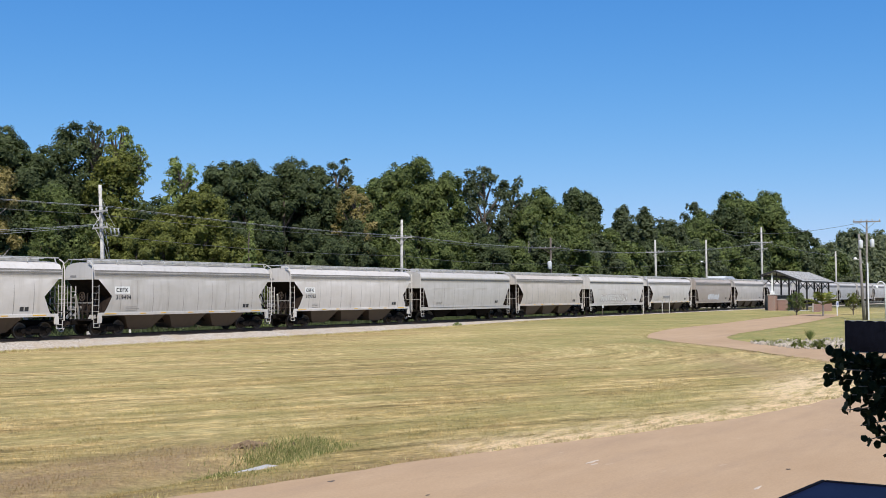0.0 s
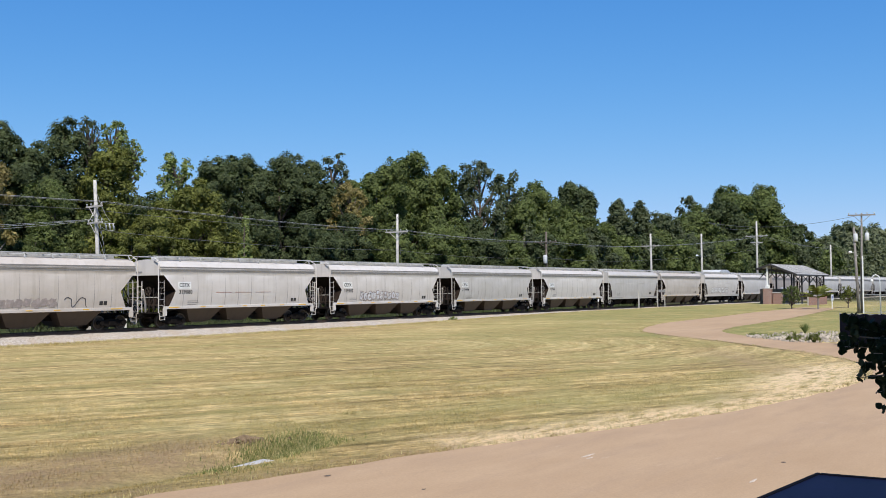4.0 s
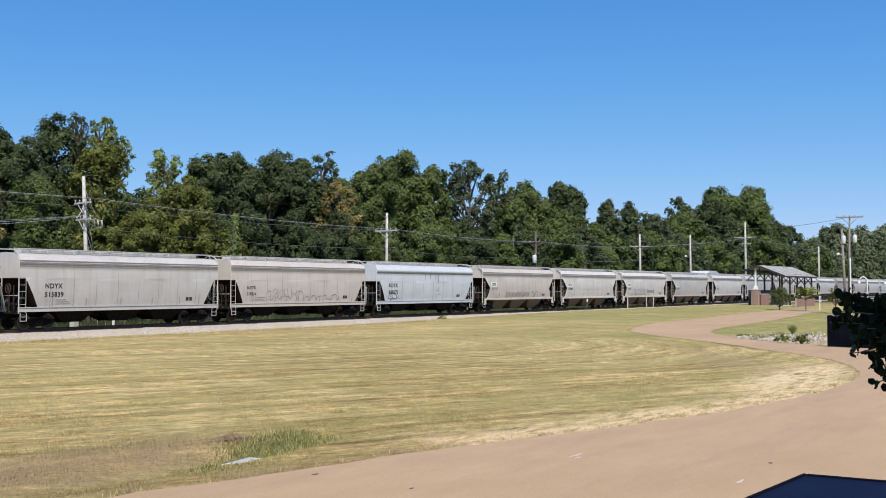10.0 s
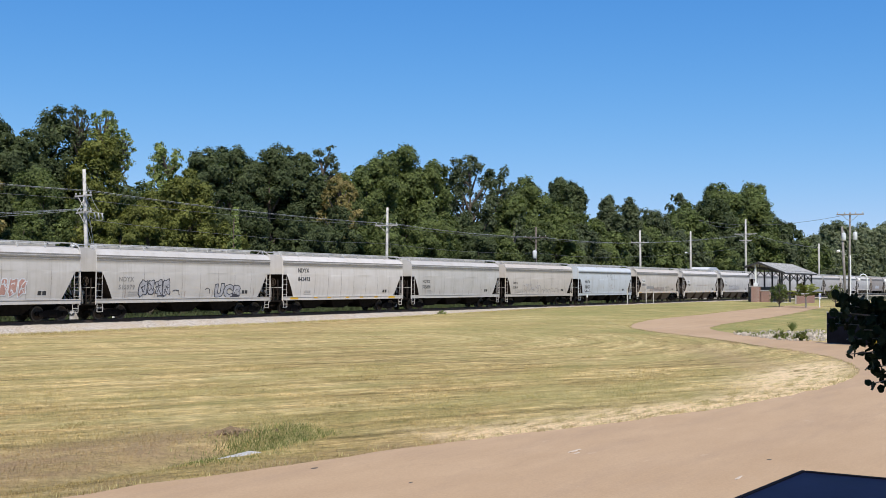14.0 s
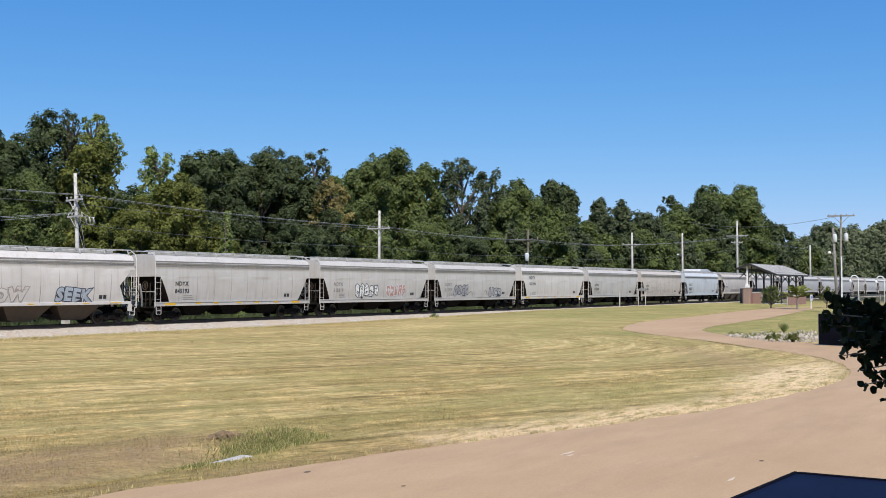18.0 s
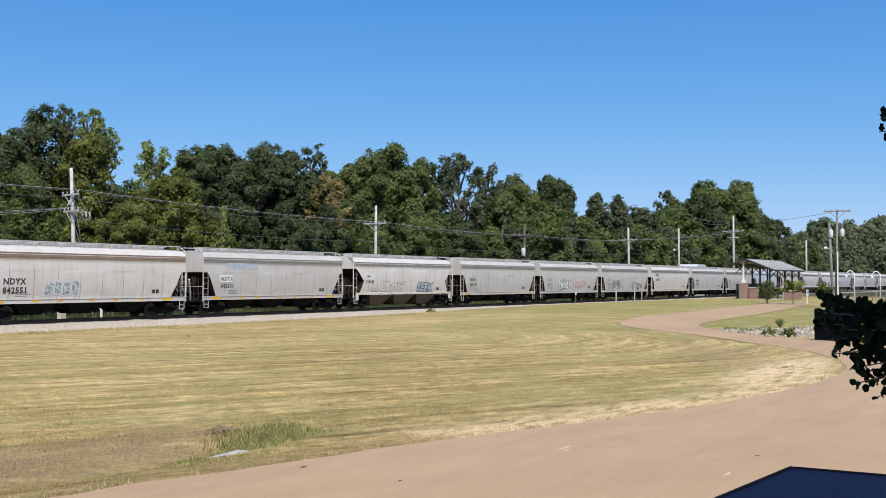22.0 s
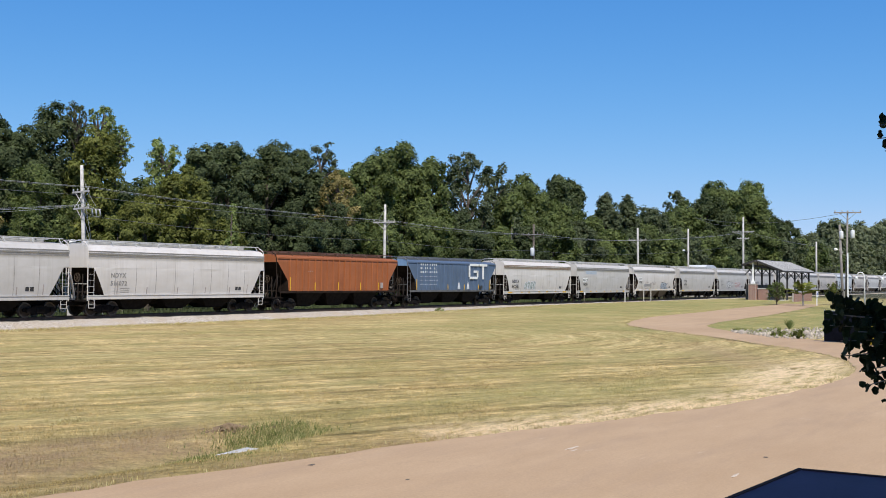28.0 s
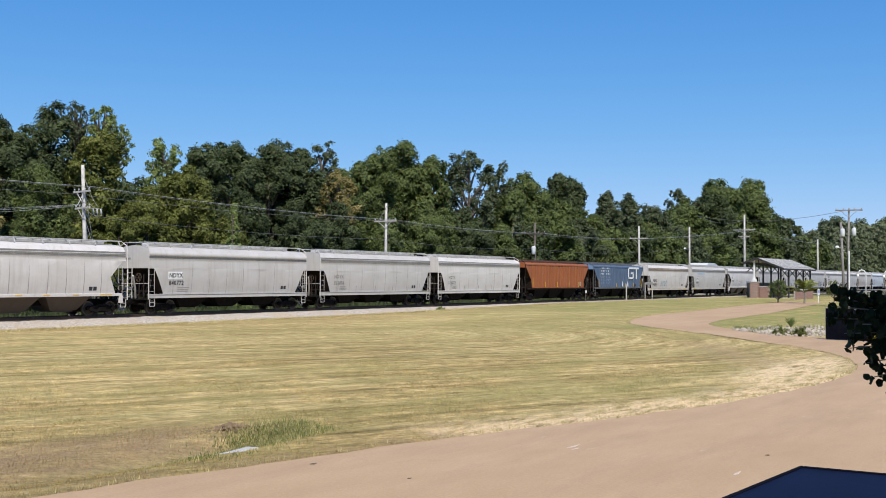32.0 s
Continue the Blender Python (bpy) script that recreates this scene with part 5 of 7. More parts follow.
    part("crown", leaf_cloud("crown", pos, nor, size, rnd, M[mat]), None, t)
    return t


def leaf_size(x, y):
    """Finer leaves where the wood stands nearer."""
    return 0.0012 * math.hypot(x, y)


KINDS = {"leaf_dark": "tall dark-green oak in full leaf at the wood's edge", "leaf_mid": "tall mid-green broadleaf tree behind the railway", "leaf_yellow": "yellow-green tree with a ragged rounded crown",
         "leaf_grey": "grey-green tree with rounded tops behind the railway", "leaf_light": "thin light-green tree with an open crown", "leaf_brown": "tree with browning tan and yellow leaves",
         "leaf_far": "distant woodland tree paled by painted haze"}
# the skyline: x, y, height, crown radius, foot of the crown, kind, leaves
SKYLINE = [
    (55.0, 85, 18.4, 2.9, 0.08, "oak", "dark"), (56.5, 83, 16.5, 2.4, 0.08, "oak", "dark"), (60.4, 84, 19.2, 3.2, 0.08, "oak", "dark"), (52.0, 84, 18.6, 3.0, 0.08, "oak", "dark"),
    (72.8, 82, 17.3, 2.1, 0.62, "sparse", "light"), (70.9, 77, 14.0, 2.8, 0.04, "oak", "yellow"), (80.3, 84, 17.6, 2.8, 0.08, "oak", "dark"), (85.6, 85, 18.8, 3.3, 0.08, "oak", "dark"),
    (90.6, 84, 19.1, 3.5, 0.08, "oak", "dark"), (93.6, 82, 18.2, 2.6, 0.08, "oak", "dark"), (100.2, 84, 20.1, 2.4, 0.45, "sparse", "grey"), (94.7, 77, 15.6, 2.5, 0.45, "sparse", "brown"),
    (95.5, 80, 15.9, 2.5, 0.05, "oak", "dark"), (102.0, 82, 16.8, 2.8, 0.05, "oak", "mid"), (109.4, 83, 20.0, 3.6, 0.08, "oak", "mid"), (117.1, 84, 21.7, 4.2, 0.08, "oak", "mid"),
    (119.6, 81, 19.8, 3.2, 0.08, "oak", "mid"), (131.6, 82, 21.9, 4.5, 0.42, "sparse", "grey"), (141.9, 83, 21.3, 3.0, 0.40, "sparse", "grey"), (147.8, 82, 19.8, 4.2, 0.06, "oak", "mid"),
    (138.0, 79, 16.0, 3.4, 0.04, "oak", "mid"), (123.5, 78, 12.6, 3.3, 0.04, "oak", "dark"), (161.0, 82, 21.2, 2.1, 0.60, "oak", "dark"), (168.2, 83, 21.0, 2.1, 0.58, "oak", "dark"),
    (158.7, 80, 16.3, 4.4, 0.05, "oak", "mid"), (176.6, 80, 19.0, 2.5, 0.06, "oak", "grey"), (187.0, 80, 19.2, 2.6, 0.06, "oak", "grey"), (272.0, 82, 29.0, 3.4, 0.05, "oak", "mid"), (171.2, 80, 14.5, 2.8, 0.05, "oak", "mid"),
    (195.5, 81, 15.6, 3.4, 0.05, "oak", "mid"), (204.8, 82, 18.5, 3.4, 0.06, "oak", "grey"), (223.5, 83, 23.3, 4.4, 0.30, "sparse", "grey"), (217.0, 81, 20.0, 5.0, 0.05, "oak", "mid"),
    (247.5, 82, 27.0, 6.0, 0.05, "oak", "mid"), (265.7, 81, 28.7, 4.6, 0.05, "oak", "mid"), (232.0, 80, 23.0, 5.0, 0.05, "oak", "dark"), (258.0, 79, 24.5, 5.5, 0.05, "oak", "mid"),
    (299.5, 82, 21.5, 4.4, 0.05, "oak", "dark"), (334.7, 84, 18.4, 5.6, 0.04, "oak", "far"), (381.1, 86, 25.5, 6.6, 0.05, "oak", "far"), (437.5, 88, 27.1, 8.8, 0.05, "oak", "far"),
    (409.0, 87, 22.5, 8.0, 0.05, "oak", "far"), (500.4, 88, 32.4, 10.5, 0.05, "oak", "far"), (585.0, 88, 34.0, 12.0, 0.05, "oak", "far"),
]
for i, (x, y, h, r, foot, kind, m) in enumerate(SKYLINE):
    tree(kind, x, y, h, r * (1.12 if kind == "sparse" else 1.32), "leaf_" + m, 100 + i, foot, 0.85 if kind == "sparse" else 1.0, leaf_size(x, y), 24 if kind == "sparse" else 20 + int(2 * h / r), KINDS["leaf_" + m])
tree("oak", 63.0, 80, 17.0, 4.0, "leaf_yellow", 150, 0.06, 1.0, leaf_size(63, 80), 26, "tall yellow-green pecan with a ragged top")
for i, (x, h, r) in enumerate(((61.6, 19.4, 1.3), (64.6, 19.5, 1.7), (66.7, 17.9, 1.3))):
    tree("sparse", x, 81, h, r, "leaf_grey" if i == 0 else "leaf_light", 155 + i, 0.76, 0.7, 0.10, 26, "slender pecan with feathery open top sprays")
# front row along the railway fence
EDGE = [(41.5, 73, 13.2, 3.4), (49.0, 71, 9.0, 2.8), (53.5, 75, 12.5, 3.6), (58.5, 71, 8.4, 2.6), (65.0, 75, 11.6, 3.0), (72.0, 72, 9.0, 2.8), (77.5, 75, 11.8, 3.2), (84.0, 73, 10.0, 3.4),
        (90.5, 74, 11.4, 3.6), (97.2, 72, 9.9, 3.4), (104.5, 73, 10.2, 3.8), (112.0, 75, 12.0, 4.2), (119.0, 73, 9.6, 3.6)]
TONE = ["leaf_yellow", "leaf_mid", "leaf_mid", "leaf_yellow", "leaf_yellow", "leaf_yellow", "leaf_dark", "leaf_dark", "leaf_dark", "leaf_mid", "leaf_mid", "leaf_mid", "leaf_dark"]
for i, ((x, y, h, r), m) in enumerate(zip(EDGE, TONE)):
    tree("oak", x, y, h, r, m, 200 + i, 0.02, 0.9, leaf_size(x, y) * 0.8, 18, "yellow-green young tree along the railway" if m == "leaf_yellow" else "leafy green young tree along the railway")
EDGE2 = [(126.5, 74, 10.4, 4.0), (135.0, 73, 11.0, 4.2), (144.0, 74, 13.0, 4.6), (153.0, 74, 12.6, 4.6), (163.0, 73, 12.0, 4.8), (174.0, 74, 12.6, 5.0), (186.0, 73, 12.0, 5.4), (199.0, 74, 13.4, 5.6),
         (213.0, 73, 13.6, 6.0), (230.0, 74, 15.0, 6.4), (249.0, 74, 15.5, 6.6), (270.0, 74, 15.5, 7.0), (293.0, 74, 15.0, 7.0), (318.0, 76, 15.5, 7.4), (350, 79, 15.0, 9.0), (390, 79, 16.5, 10.0), (440, 76, 17.0, 11.0)]
for i, (x, y, h, r) in enumerate(EDGE2):
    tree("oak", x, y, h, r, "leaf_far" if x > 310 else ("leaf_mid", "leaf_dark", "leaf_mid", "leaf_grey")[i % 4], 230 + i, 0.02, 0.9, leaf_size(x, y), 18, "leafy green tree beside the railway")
tree("cone", 69.4, 68.6, 10.1, 2.0, "leaf_light", 261, 0.03, 1.3, 0.11, 30, "bright light-green cone-shaped young tree", "conical_tree")
tree("oak", 44.5, 70, 12.6, 2.2, "leaf_brown", 262, 0.25, 0.8, 0.11, 14, "tree with browning tan and yellow leaves", bark="bark_pale")
tree("sparse", 134, 76, 12.5, 3.2, "leaf_grey", 263, 0.15, 0.6, 0.18, 15, "pale-trunked tree hung with grey vines", bark="bark_pale")
# woods behind, filling between the trunks
FILL = [(40, 92, 15.5, 5), (66, 92, 14.5, 5.5), (86, 95, 14.5, 5.5), (103, 94, 16.0, 6.5), (118, 95, 15.5, 6.5), (150, 92, 14.5, 7), (172, 92, 14.5, 7.5), (198, 90, 16.5, 8.0), (240, 92, 18.5, 9.0), (282, 92, 19.0, 9.5), (335, 88, 17.0, 10.0)]
for i, (x, y, h, r) in enumerate(FILL):
    last = tree("oak", x, y, h, r * 1.2, "leaf_dark" if i % 2 else "leaf_mid", 300 + i, 0.02, 0.8, 0.0021 * math.hypot(x, y), 20, "dark-green woodland tree behind the first row")
    for k in (1, 2):
        copy_thing(last, pose(x + 6.5 * k + (i % 3), y + 5 - 8 * (k % 2), -0.1 - 1.3 * (k % 2), 0, 0, 110 * k + 30 * i))


# ---- poles, wires, shelter and the far end of the lawn ----
def utility_pole(x, y, h, mat, label, arms=(), tank=None, lean=(0, 0), lamp=None, thick=0.15, turn=0, can=1.0):
    z = float(terrain(x, y)) - 0.05
    p = thing("utility_pole", (x, y, z), label, "utility pole", "poles along the railway", turn=turn)
    bm = bmesh.new()
    tube(bm, [(0, 0, 0), (lean[0] * 0.5, lean[1] * 0.5, h * 0.5), (lean[0], lean[1], h)], [thick, thick * 0.88, thick * 0.70], 10)
    part("shaft", bm, M[mat], p, smooth=True)
    for za, half, turn in arms:
        c, s = math.cos(radians(turn)), math.sin(radians(turn))
        lx, ly = lean[0] * za / h, lean[1] * za / h
        bm = bmesh.new()
        bar(bm, (lx - c * half - s * 0.16, ly - s * half - c * 0.16, za), (lx + c * half - s * 0.16, ly + s * half - c * 0.16, za), 0.10, 0.13)
        part("crossarm", bm, M[mat], p)
        for k in (-1, 1):
            bm = bmesh.new()
            bar(bm, (lx - s * 0.15, ly - c * 0.15, za - 0.75), (lx + k * c * half * 0.6 - s * 0.2, ly + k * s * half * 0.6 - c * 0.2, za - 0.05), 0.04)
            part("brace", bm, M[mat], p)
        for k in (-0.92, -0.4, 0.4, 0.92):
            bm = bmesh.new()
            px, py = lx + k * c * half - s * 0.16, ly + k * s * half - c * 0.16
            tube(bm, [(px, py, za + 0.05), (px, py, za + 0.13), (px, py, za + 0.14), (px, py, za + 0.24)], [0.03, 0.03, 0.06, 0.045], 8)
            part("insulator", bm, M["porcelain"], p, smooth=True)
    if tank:
        for dx, dz in tank:
            bm = bmesh.new()
            lx = lean[0] * dz / h
            tube(bm, [(lx + dx, -0.05, dz), (lx + dx, -0.05, dz + 0.06), (lx + dx, -0.05, dz + 0.95 * can), (lx + dx, -0.05, dz + 1.02 * can), (lx + dx, -0.05, dz + 1.06 * can)], [0.2 * can, 0.27 * can, 0.27 * can, 0.22 * can, 0.05], 14)
            part("transformer", bm, M["tank"], p, "pale grey transformer can", smooth=True)
            bm = bmesh.new()
            tube(bm, [(lx + dx, -0.2 * can, dz + 1.0 * can), (lx + dx, -0.22 * can, dz + 1.0 * can + 0.25)], [0.05, 0.03], 8)
            part("bushing", bm, M["porcelain"], p)
    if lamp:
        dx, zz = lamp
        bm = bmesh.new()
        tube(bm, [(0, 0, zz - 0.3), (dx * 0.5, 0, zz), (dx, 0, zz + 0.06)], 0.035, 6)
        part("lamp_arm", bm, M["mesh"], p)
        bm = bmesh.new()
        tube(bm, [(dx * 0.95, 0, zz + 0.06), (dx * 1.1, 0, zz + 0.10), (dx * 1.35, 0, zz + 0.08), (dx * 1.5, 0, zz)], [0.06, 0.14, 0.15, 0.05], 10)
        part("lamp_head", bm, M["white_paint"], p, "white cobra lamp head", smooth=True)
    return p


LINE_Y = 64.0
utility_pole(49.8, LINE_Y, 11.3, "pole", "weathered pale wooden utility pole with stacked crossarms", ((9.35, 1.2, 80), (8.15, 1.3, 75)), None, (-0.57, 0.0), (-1.0, 5.6), 0.17)
utility_pole(86.6, LINE_Y, 10.7, "pole", "pale wooden utility pole with one crossarm", ((8.85, 1.4, 90),), None, (0.05, 0), None, 0.17)
utility_pole(118.9, LINE_Y, 10.1, "pole_dark", "dark wooden utility pole with a transformer", ((8.75, 1.6, 90),), ((-0.42, 6.0),), (0, 0), None, 0.16)
utility_pole(153.4, LINE_Y, 11.2, "pole", "pale wooden utility pole with a small crossarm", ((9.3, 1.5, 90),), None, (-0.3, 0), None, 0.2)
utility_pole(175.6, LINE_Y, 12.1, "pole", "pale wooden pole carrying a street lamp", (), None, (0, 0), (-1.8, 8.2), 0.2)
utility_pole(206.8, LINE_Y, 15.9, "pole", "tall pale wooden utility pole with two crossarms", ((12.9, 2.2, 90), (11.6, 1.2, 90)), None, (0, 0), None, 0.24)
utility_pole(265.3, LINE_Y, 13.0, "pole", "distant pale wooden utility pole", (), None, (0, 0), None, 0.26)
utility_pole(106.2, 23.1, 8.4, "pole_grey", "grey leaning wooden pole with transformer can and street lamp", (), ((0.1, 7.0),), (-0.31, 0), (-0.55, 5.9), 0.15, -77, 0.75)
utility_pole(106.9, 23.0, 9.8, "pole_grey", "tall grey wooden pole with a pale crossarm", ((9.6, 1.25, 0),), ((0.50, 7.1),), (0.18, 0), None, 0.12, -77, 0.75)


def wire(points, sag, mat="wire", r=0.016, name="power_cable", label="sagging bare power cable between poles"):
    """A hanging cable through its supports."""
    bm = bmesh.new()
    pts = []
    for a, b in zip(points, points[1:]):
        for i in range(14):
            u = i / 14
            p = Vector(a).lerp(Vector(b), u)
            p.z -= 4 * sag * u * (1 - u)
            pts.append(p)
    pts.append(Vector(points[-1]))
    tube(bm, pts, r, 4)
    ob = new(name, mesh_of(name, bm, M[mat]))
    return tagged(ob, label, "power cable", "cables along the railway")


for dy, k, dz in ((-1.25, -0.1, 0.0), (-0.55, 0.0, 0.0), (1.25, 0.1, -0.42)):
    wire([(10, LINE_Y + dy, 10.0 + dz), (49.3 + k, LINE_Y + dy, 9.6 + dz), (86.6 + k, LINE_Y + dy, 9.08), (118.9 + k, LINE_Y + dy, 8.98), (153.2 + k, LINE_Y + dy, 9.5), (206.8, LINE_Y + dy, 13.1), (265.3, LINE_Y, 12.2), (330, LINE_Y, 13)], 0.28,
         "wire_pale" if k < 0 else "wire", 0.013)
for k in (-1.1, 0.2, 1.0):
    wire([(22, 61.5 + k * 0.4, 6.2 + 0.3 * k), (49.0 + k * 0.4, LINE_Y, 8.3 + 0.1 * k)], 0.35, "wire_pale", 0.011, label="slack service cable to the wooden pole")
wire([(49.0, LINE_Y, 7.6), (86.6, LINE_Y, 7.1), (118.9, LINE_Y, 7.0), (153.2, LINE_Y, 7.4), (206.8, LINE_Y, 10.6)], 0.35, "wire", 0.014, "telephone_cable", "thick black telephone cable between poles")
for dx, top in ((2.4, 10.6), (1.7, 9.4), (3.2, 8.2)):
    wire([(49.1, LINE_Y - 0.1, top), (49.3 + dx, LINE_Y + 0.4, 0.2)], 0.02, "wire_pale", 0.020, "guy_wire", "taut galvanised guy wire of the pole")
for dx, top in ((1.9, 10.2), (-1.0, 10.5)):
    wire([(86.6, LINE_Y - 0.1, top), (86.6 + dx, LINE_Y + 0.3, 0.2 if dx > 0 else 8.8)], 0.02, "wire", 0.016, "guy_wire", "taut galvanised guy wire of the pole")
for i, (dx, z0, z1) in enumerate(((0.9, 9.3, 8.2), (1.5, 8.2, 7.6), (1.1, 10.4, 8.3), (0.6, 8.3, 7.0), (-0.8, 9.3, 8.1))):
    wire([(49.2, LINE_Y - 0.2, z0), (49.2 + dx, LINE_Y - 0.35, z1)], 0.30 - 0.04 * i, "wire_pale", 0.016, "jumper_cable", "slack jumper cable looping beside the pole")
cut = thing("fuse_cutout", (50.3, LINE_Y - 0.3, 8.0), "grey porcelain fuse cutouts hung on the pole arm", "fuse cutout")
for k in range(3):
    part("barrel", tube(bmesh.new(), [(0.35 * k - 0.35, 0, 0.1), (0.35 * k - 0.30, 0, -0.15), (0.35 * k - 0.25, 0, -0.4)], [0.04, 0.07, 0.03], 8), M["porcelain"], cut, smooth=True)
part("bracket", bar(bmesh.new(), (-0.9, 0.05, 0.1), (0.5, 0.05, 0.1), 0.05), M["pole"], cut)
wire([(106.95, 22.85, 10.0), (140, 50, 12.0), (206.8, LINE_Y, 15.2)], 0.9, "wire", 0.018)


def simple_post(name, x, y, h, w, mat, label, category, top=None):
    z = float(terrain(x, y)) - 0.03
    t = thing(name, (x, y, z), label, category)
    bm = bmesh.new()
    bar(bm, (0, 0, 0), (0, 0, h), w)
    part("post", bm, M[mat], t)
    if top:
        tw, th, tm, tn = top
        bm = bmesh.new()
        box(bm, -tw / 2, tw / 2, -0.05, -0.02, h - th, h, 0.01)
        part(tn, bm, M[tm], t)
    return t


def shelter():
    """Open shelter with a standing-seam gable roof on steel posts with cross braces; the ridge runs with the track."""
    s = thing("picnic_shelter", (139.0, 41.2, 0.72), "open shelter with grey metal gable roof on dark braced posts", "shelter")
    L, hf, hb = 15.6, 3.5, 1.9
    zr, ze, zb = 5.35, 3.95, 4.75
    for nm, y0, z0, y1, z1 in (("roof_front", 0.0, zr, -hf, ze), ("roof_back", 0.0, zr, hb, zb)):
        bm = bmesh.new()
        a = [(-0.5, y0, z0), (L + 0.4, y0, z0), (L + 0.4, y1, z1), (-0.5, y1, z1)]
        top = [bm.verts.new(p) for p in a]
        bot = [bm.verts.new((p[0], p[1], p[2] - 0.10)) for p in a]
        bm.faces.new(top), bm.faces.new(bot[::-1])
        for i in range(4):
            j = (i + 1) % 4
            bm.faces.new((top[j], top[i], bot[i], bot[j]))
        bmesh.ops.recalc_face_normals(bm, faces=bm.faces)
        roof = part(nm, bm, M["steel_roof"], s)
        for i in range(26):
            x = -0.45 + (L + 0.8) * i / 25
            bm = bmesh.new()
            bar(bm, (x, y0, z0 + 0.02), (x, y1, z1 + 0.02), 0.03, 0.05)
            part("roof_seam", bm, M["steel_roof"], roof)
        bm = bmesh.new()
        bar(bm, (-0.52, y0, z0 - 0.09), (-0.52, y1, z1 - 0.09), 0.08, 0.24)
        part("barge_board", bm, M["dark_steel"], s)
        bm = bmesh.new()
        bar(bm, (-0.5, y1, z1 - 0.10), (L + 0.4, y1, z1 - 0.10), 0.08, 0.2)
        part("fascia", bm, M["dark_steel"], s)
    for y, zt in ((-hf + 0.6, ze + 0.15), (hb - 0.3, zb + 0.05)):
        for i in range(1 if y > 0 else 0, 5):
            x = 0.2 + (L - 0.4) * i / 4
            bm = bmesh.new()
            bar(bm, (x, y, 0), (x, y, zt), 0.2)
            part("post", bm, M["dark_steel"], s)
        bm = bmesh.new()
        bar(bm, (-0.4, y, zt - 0.02), (L + 0.3, y, zt - 0.02), 0.14, 0.26)
        part("beam", bm, M["dark_steel"], s)
        for i in range(4):
            x0, x1 = 0.2 + (L - 0.4) * i / 4, 0.2 + (L - 0.4) * (i + 1) / 4
            for a, b in (((x0, zt - 1.35), (x1, zt - 0.15)), ((x0, zt - 0.15), (x1, zt - 1.35))):
                bm = bmesh.new()
                bar(bm, (a[0], y, a[1]), (b[0], y, b[1]), 0.09)
                part("brace", bm, M["dark_steel"], s)
    for x in (0.2, L - 0.2):
        bm = bmesh.new()
        bar(bm, (x, -hf + 0.6, ze + 0.1), (x, hb - 0.3, zb), 0.1, 0.2)
        part("tie_beam", bm, M["dark_steel"], s)
        bm = bmesh.new()
        bar(bm, (x, 0, ze + 0.2), (x, 0, zr - 0.1), 0.12)
        part("king_post", bm, M["dark_steel"], s)
    for i in range(10):
        x0 = 0.3 + i * 1.5
        bm = bmesh.new()
        box(bm, x0, x0 + 1.44, hb - 0.36, hb - 0.30, 0.05, 2.05, 0.01)
        part("back_panel", bm, M["dark_steel"], s)
    slab = box(bmesh.new(), -0.8, L + 0.8, -hf - 0.2, hb + 0.3, -0.3, 0.04, 0.02)
    part("floor_slab", slab, M["concrete"], s, "pale concrete floor slab")
    for x in (1.6, 4.6):
        bm = bmesh.new()
        box(bm, x, x + 1.7, -1.5, -0.8, 0.70, 0.76, 0.01)
        box(bm, x, x + 1.7, -1.95, -1.7, 0.42, 0.46, 0.01)
        for q in (x + 0.2, x + 1.45):
            bar(bm, (q, -1.15, 0.04), (q, -1.15, 0.72), 0.08)
            bar(bm, (q, -1.85, 0.04), (q, -1.85, 0.43), 0.06)
        tb = part("picnic_table", bm, M["dark_steel"], None)
        tb.matrix_basis = pose(139.0, 41.2, 0.72)
        tagged(tb, "dark metal picnic table under the shelter", "table", "tables under the shelter")


shelter()


def brick_block(name, x, y, w, d, h, label, cap=True, post=False):
    """A pier or low wall of coursed bricks on a mortar core, with a concrete cap."""
    z = float(terrain(x, y)) - 0.05
    t = thing(name, (x, y, z), label, "brick wall" if w > 1.5 else "brick pier")
    core = part("core", box(bmesh.new(), -w / 2 + 0.012, w / 2 - 0.012, -d / 2 + 0.012, d / 2 - 0.012, 0, h), M["mortar"], t)
    unit = mesh_of("brick", box(bmesh.new(), -0.098, 0.098, -0.02, 0.02, -0.04, 0.04, 0.004), M["brick"])
    courses = int(h / 0.1)
    for c in range(courses):
        zc = 0.05 + c * 0.1
        off = 0.105 if c % 2 else 0.0
        for face in range(2):
            span = w if face == 0 else d
            n = int(span / 0.21)
            for i in range(n):
                u = -span / 2 + 0.105 + i * span / n + (off if i < n - 1 else 0.0)
                if u + 0.1 > span / 2 + 0.02:
                    continue
                o = part("brick", unit, None, core)
                o.matrix_basis = pose(u, -d / 2 + 0.012, zc) if face == 0 else pose(-w / 2 + 0.012, u, zc, 0, 0, 90)
    if cap:
        part("cap", box(bmesh.new(), -w / 2 - 0.06, w / 2 + 0.06, -d / 2 - 0.06, d / 2 + 0.06, h, h + 0.1, 0.015), M["concrete"], t, "pale concrete cap")
    if post:
        part("white_post", bar(bmesh.new(), (0.0, 0, h + 0.1), (0.0, 0, h + 3.1), 0.2), M["white_paint"], t, "white square post")
        part("plinth", box(bmesh.new(), -0.24, 0.24, -0.24, 0.24, h + 0.1, h + 0.5, 0.04), M["white_paint"], t)
    return t


brick_block("brick_pier", 139.0, 41.7, 1.0, 1.0, 2.1, "red brick pier with a pale cap and white post", True, True)
brick_block("brick_wall", 139.3, 40.45, 0.4, 1.3, 1.5, "short red brick wall joined to the pier")
brick_block("brick_wall", 136.2, 34.6, 8.0, 0.4, 1.2, "low pinkish-red brick wall beside the shelter")


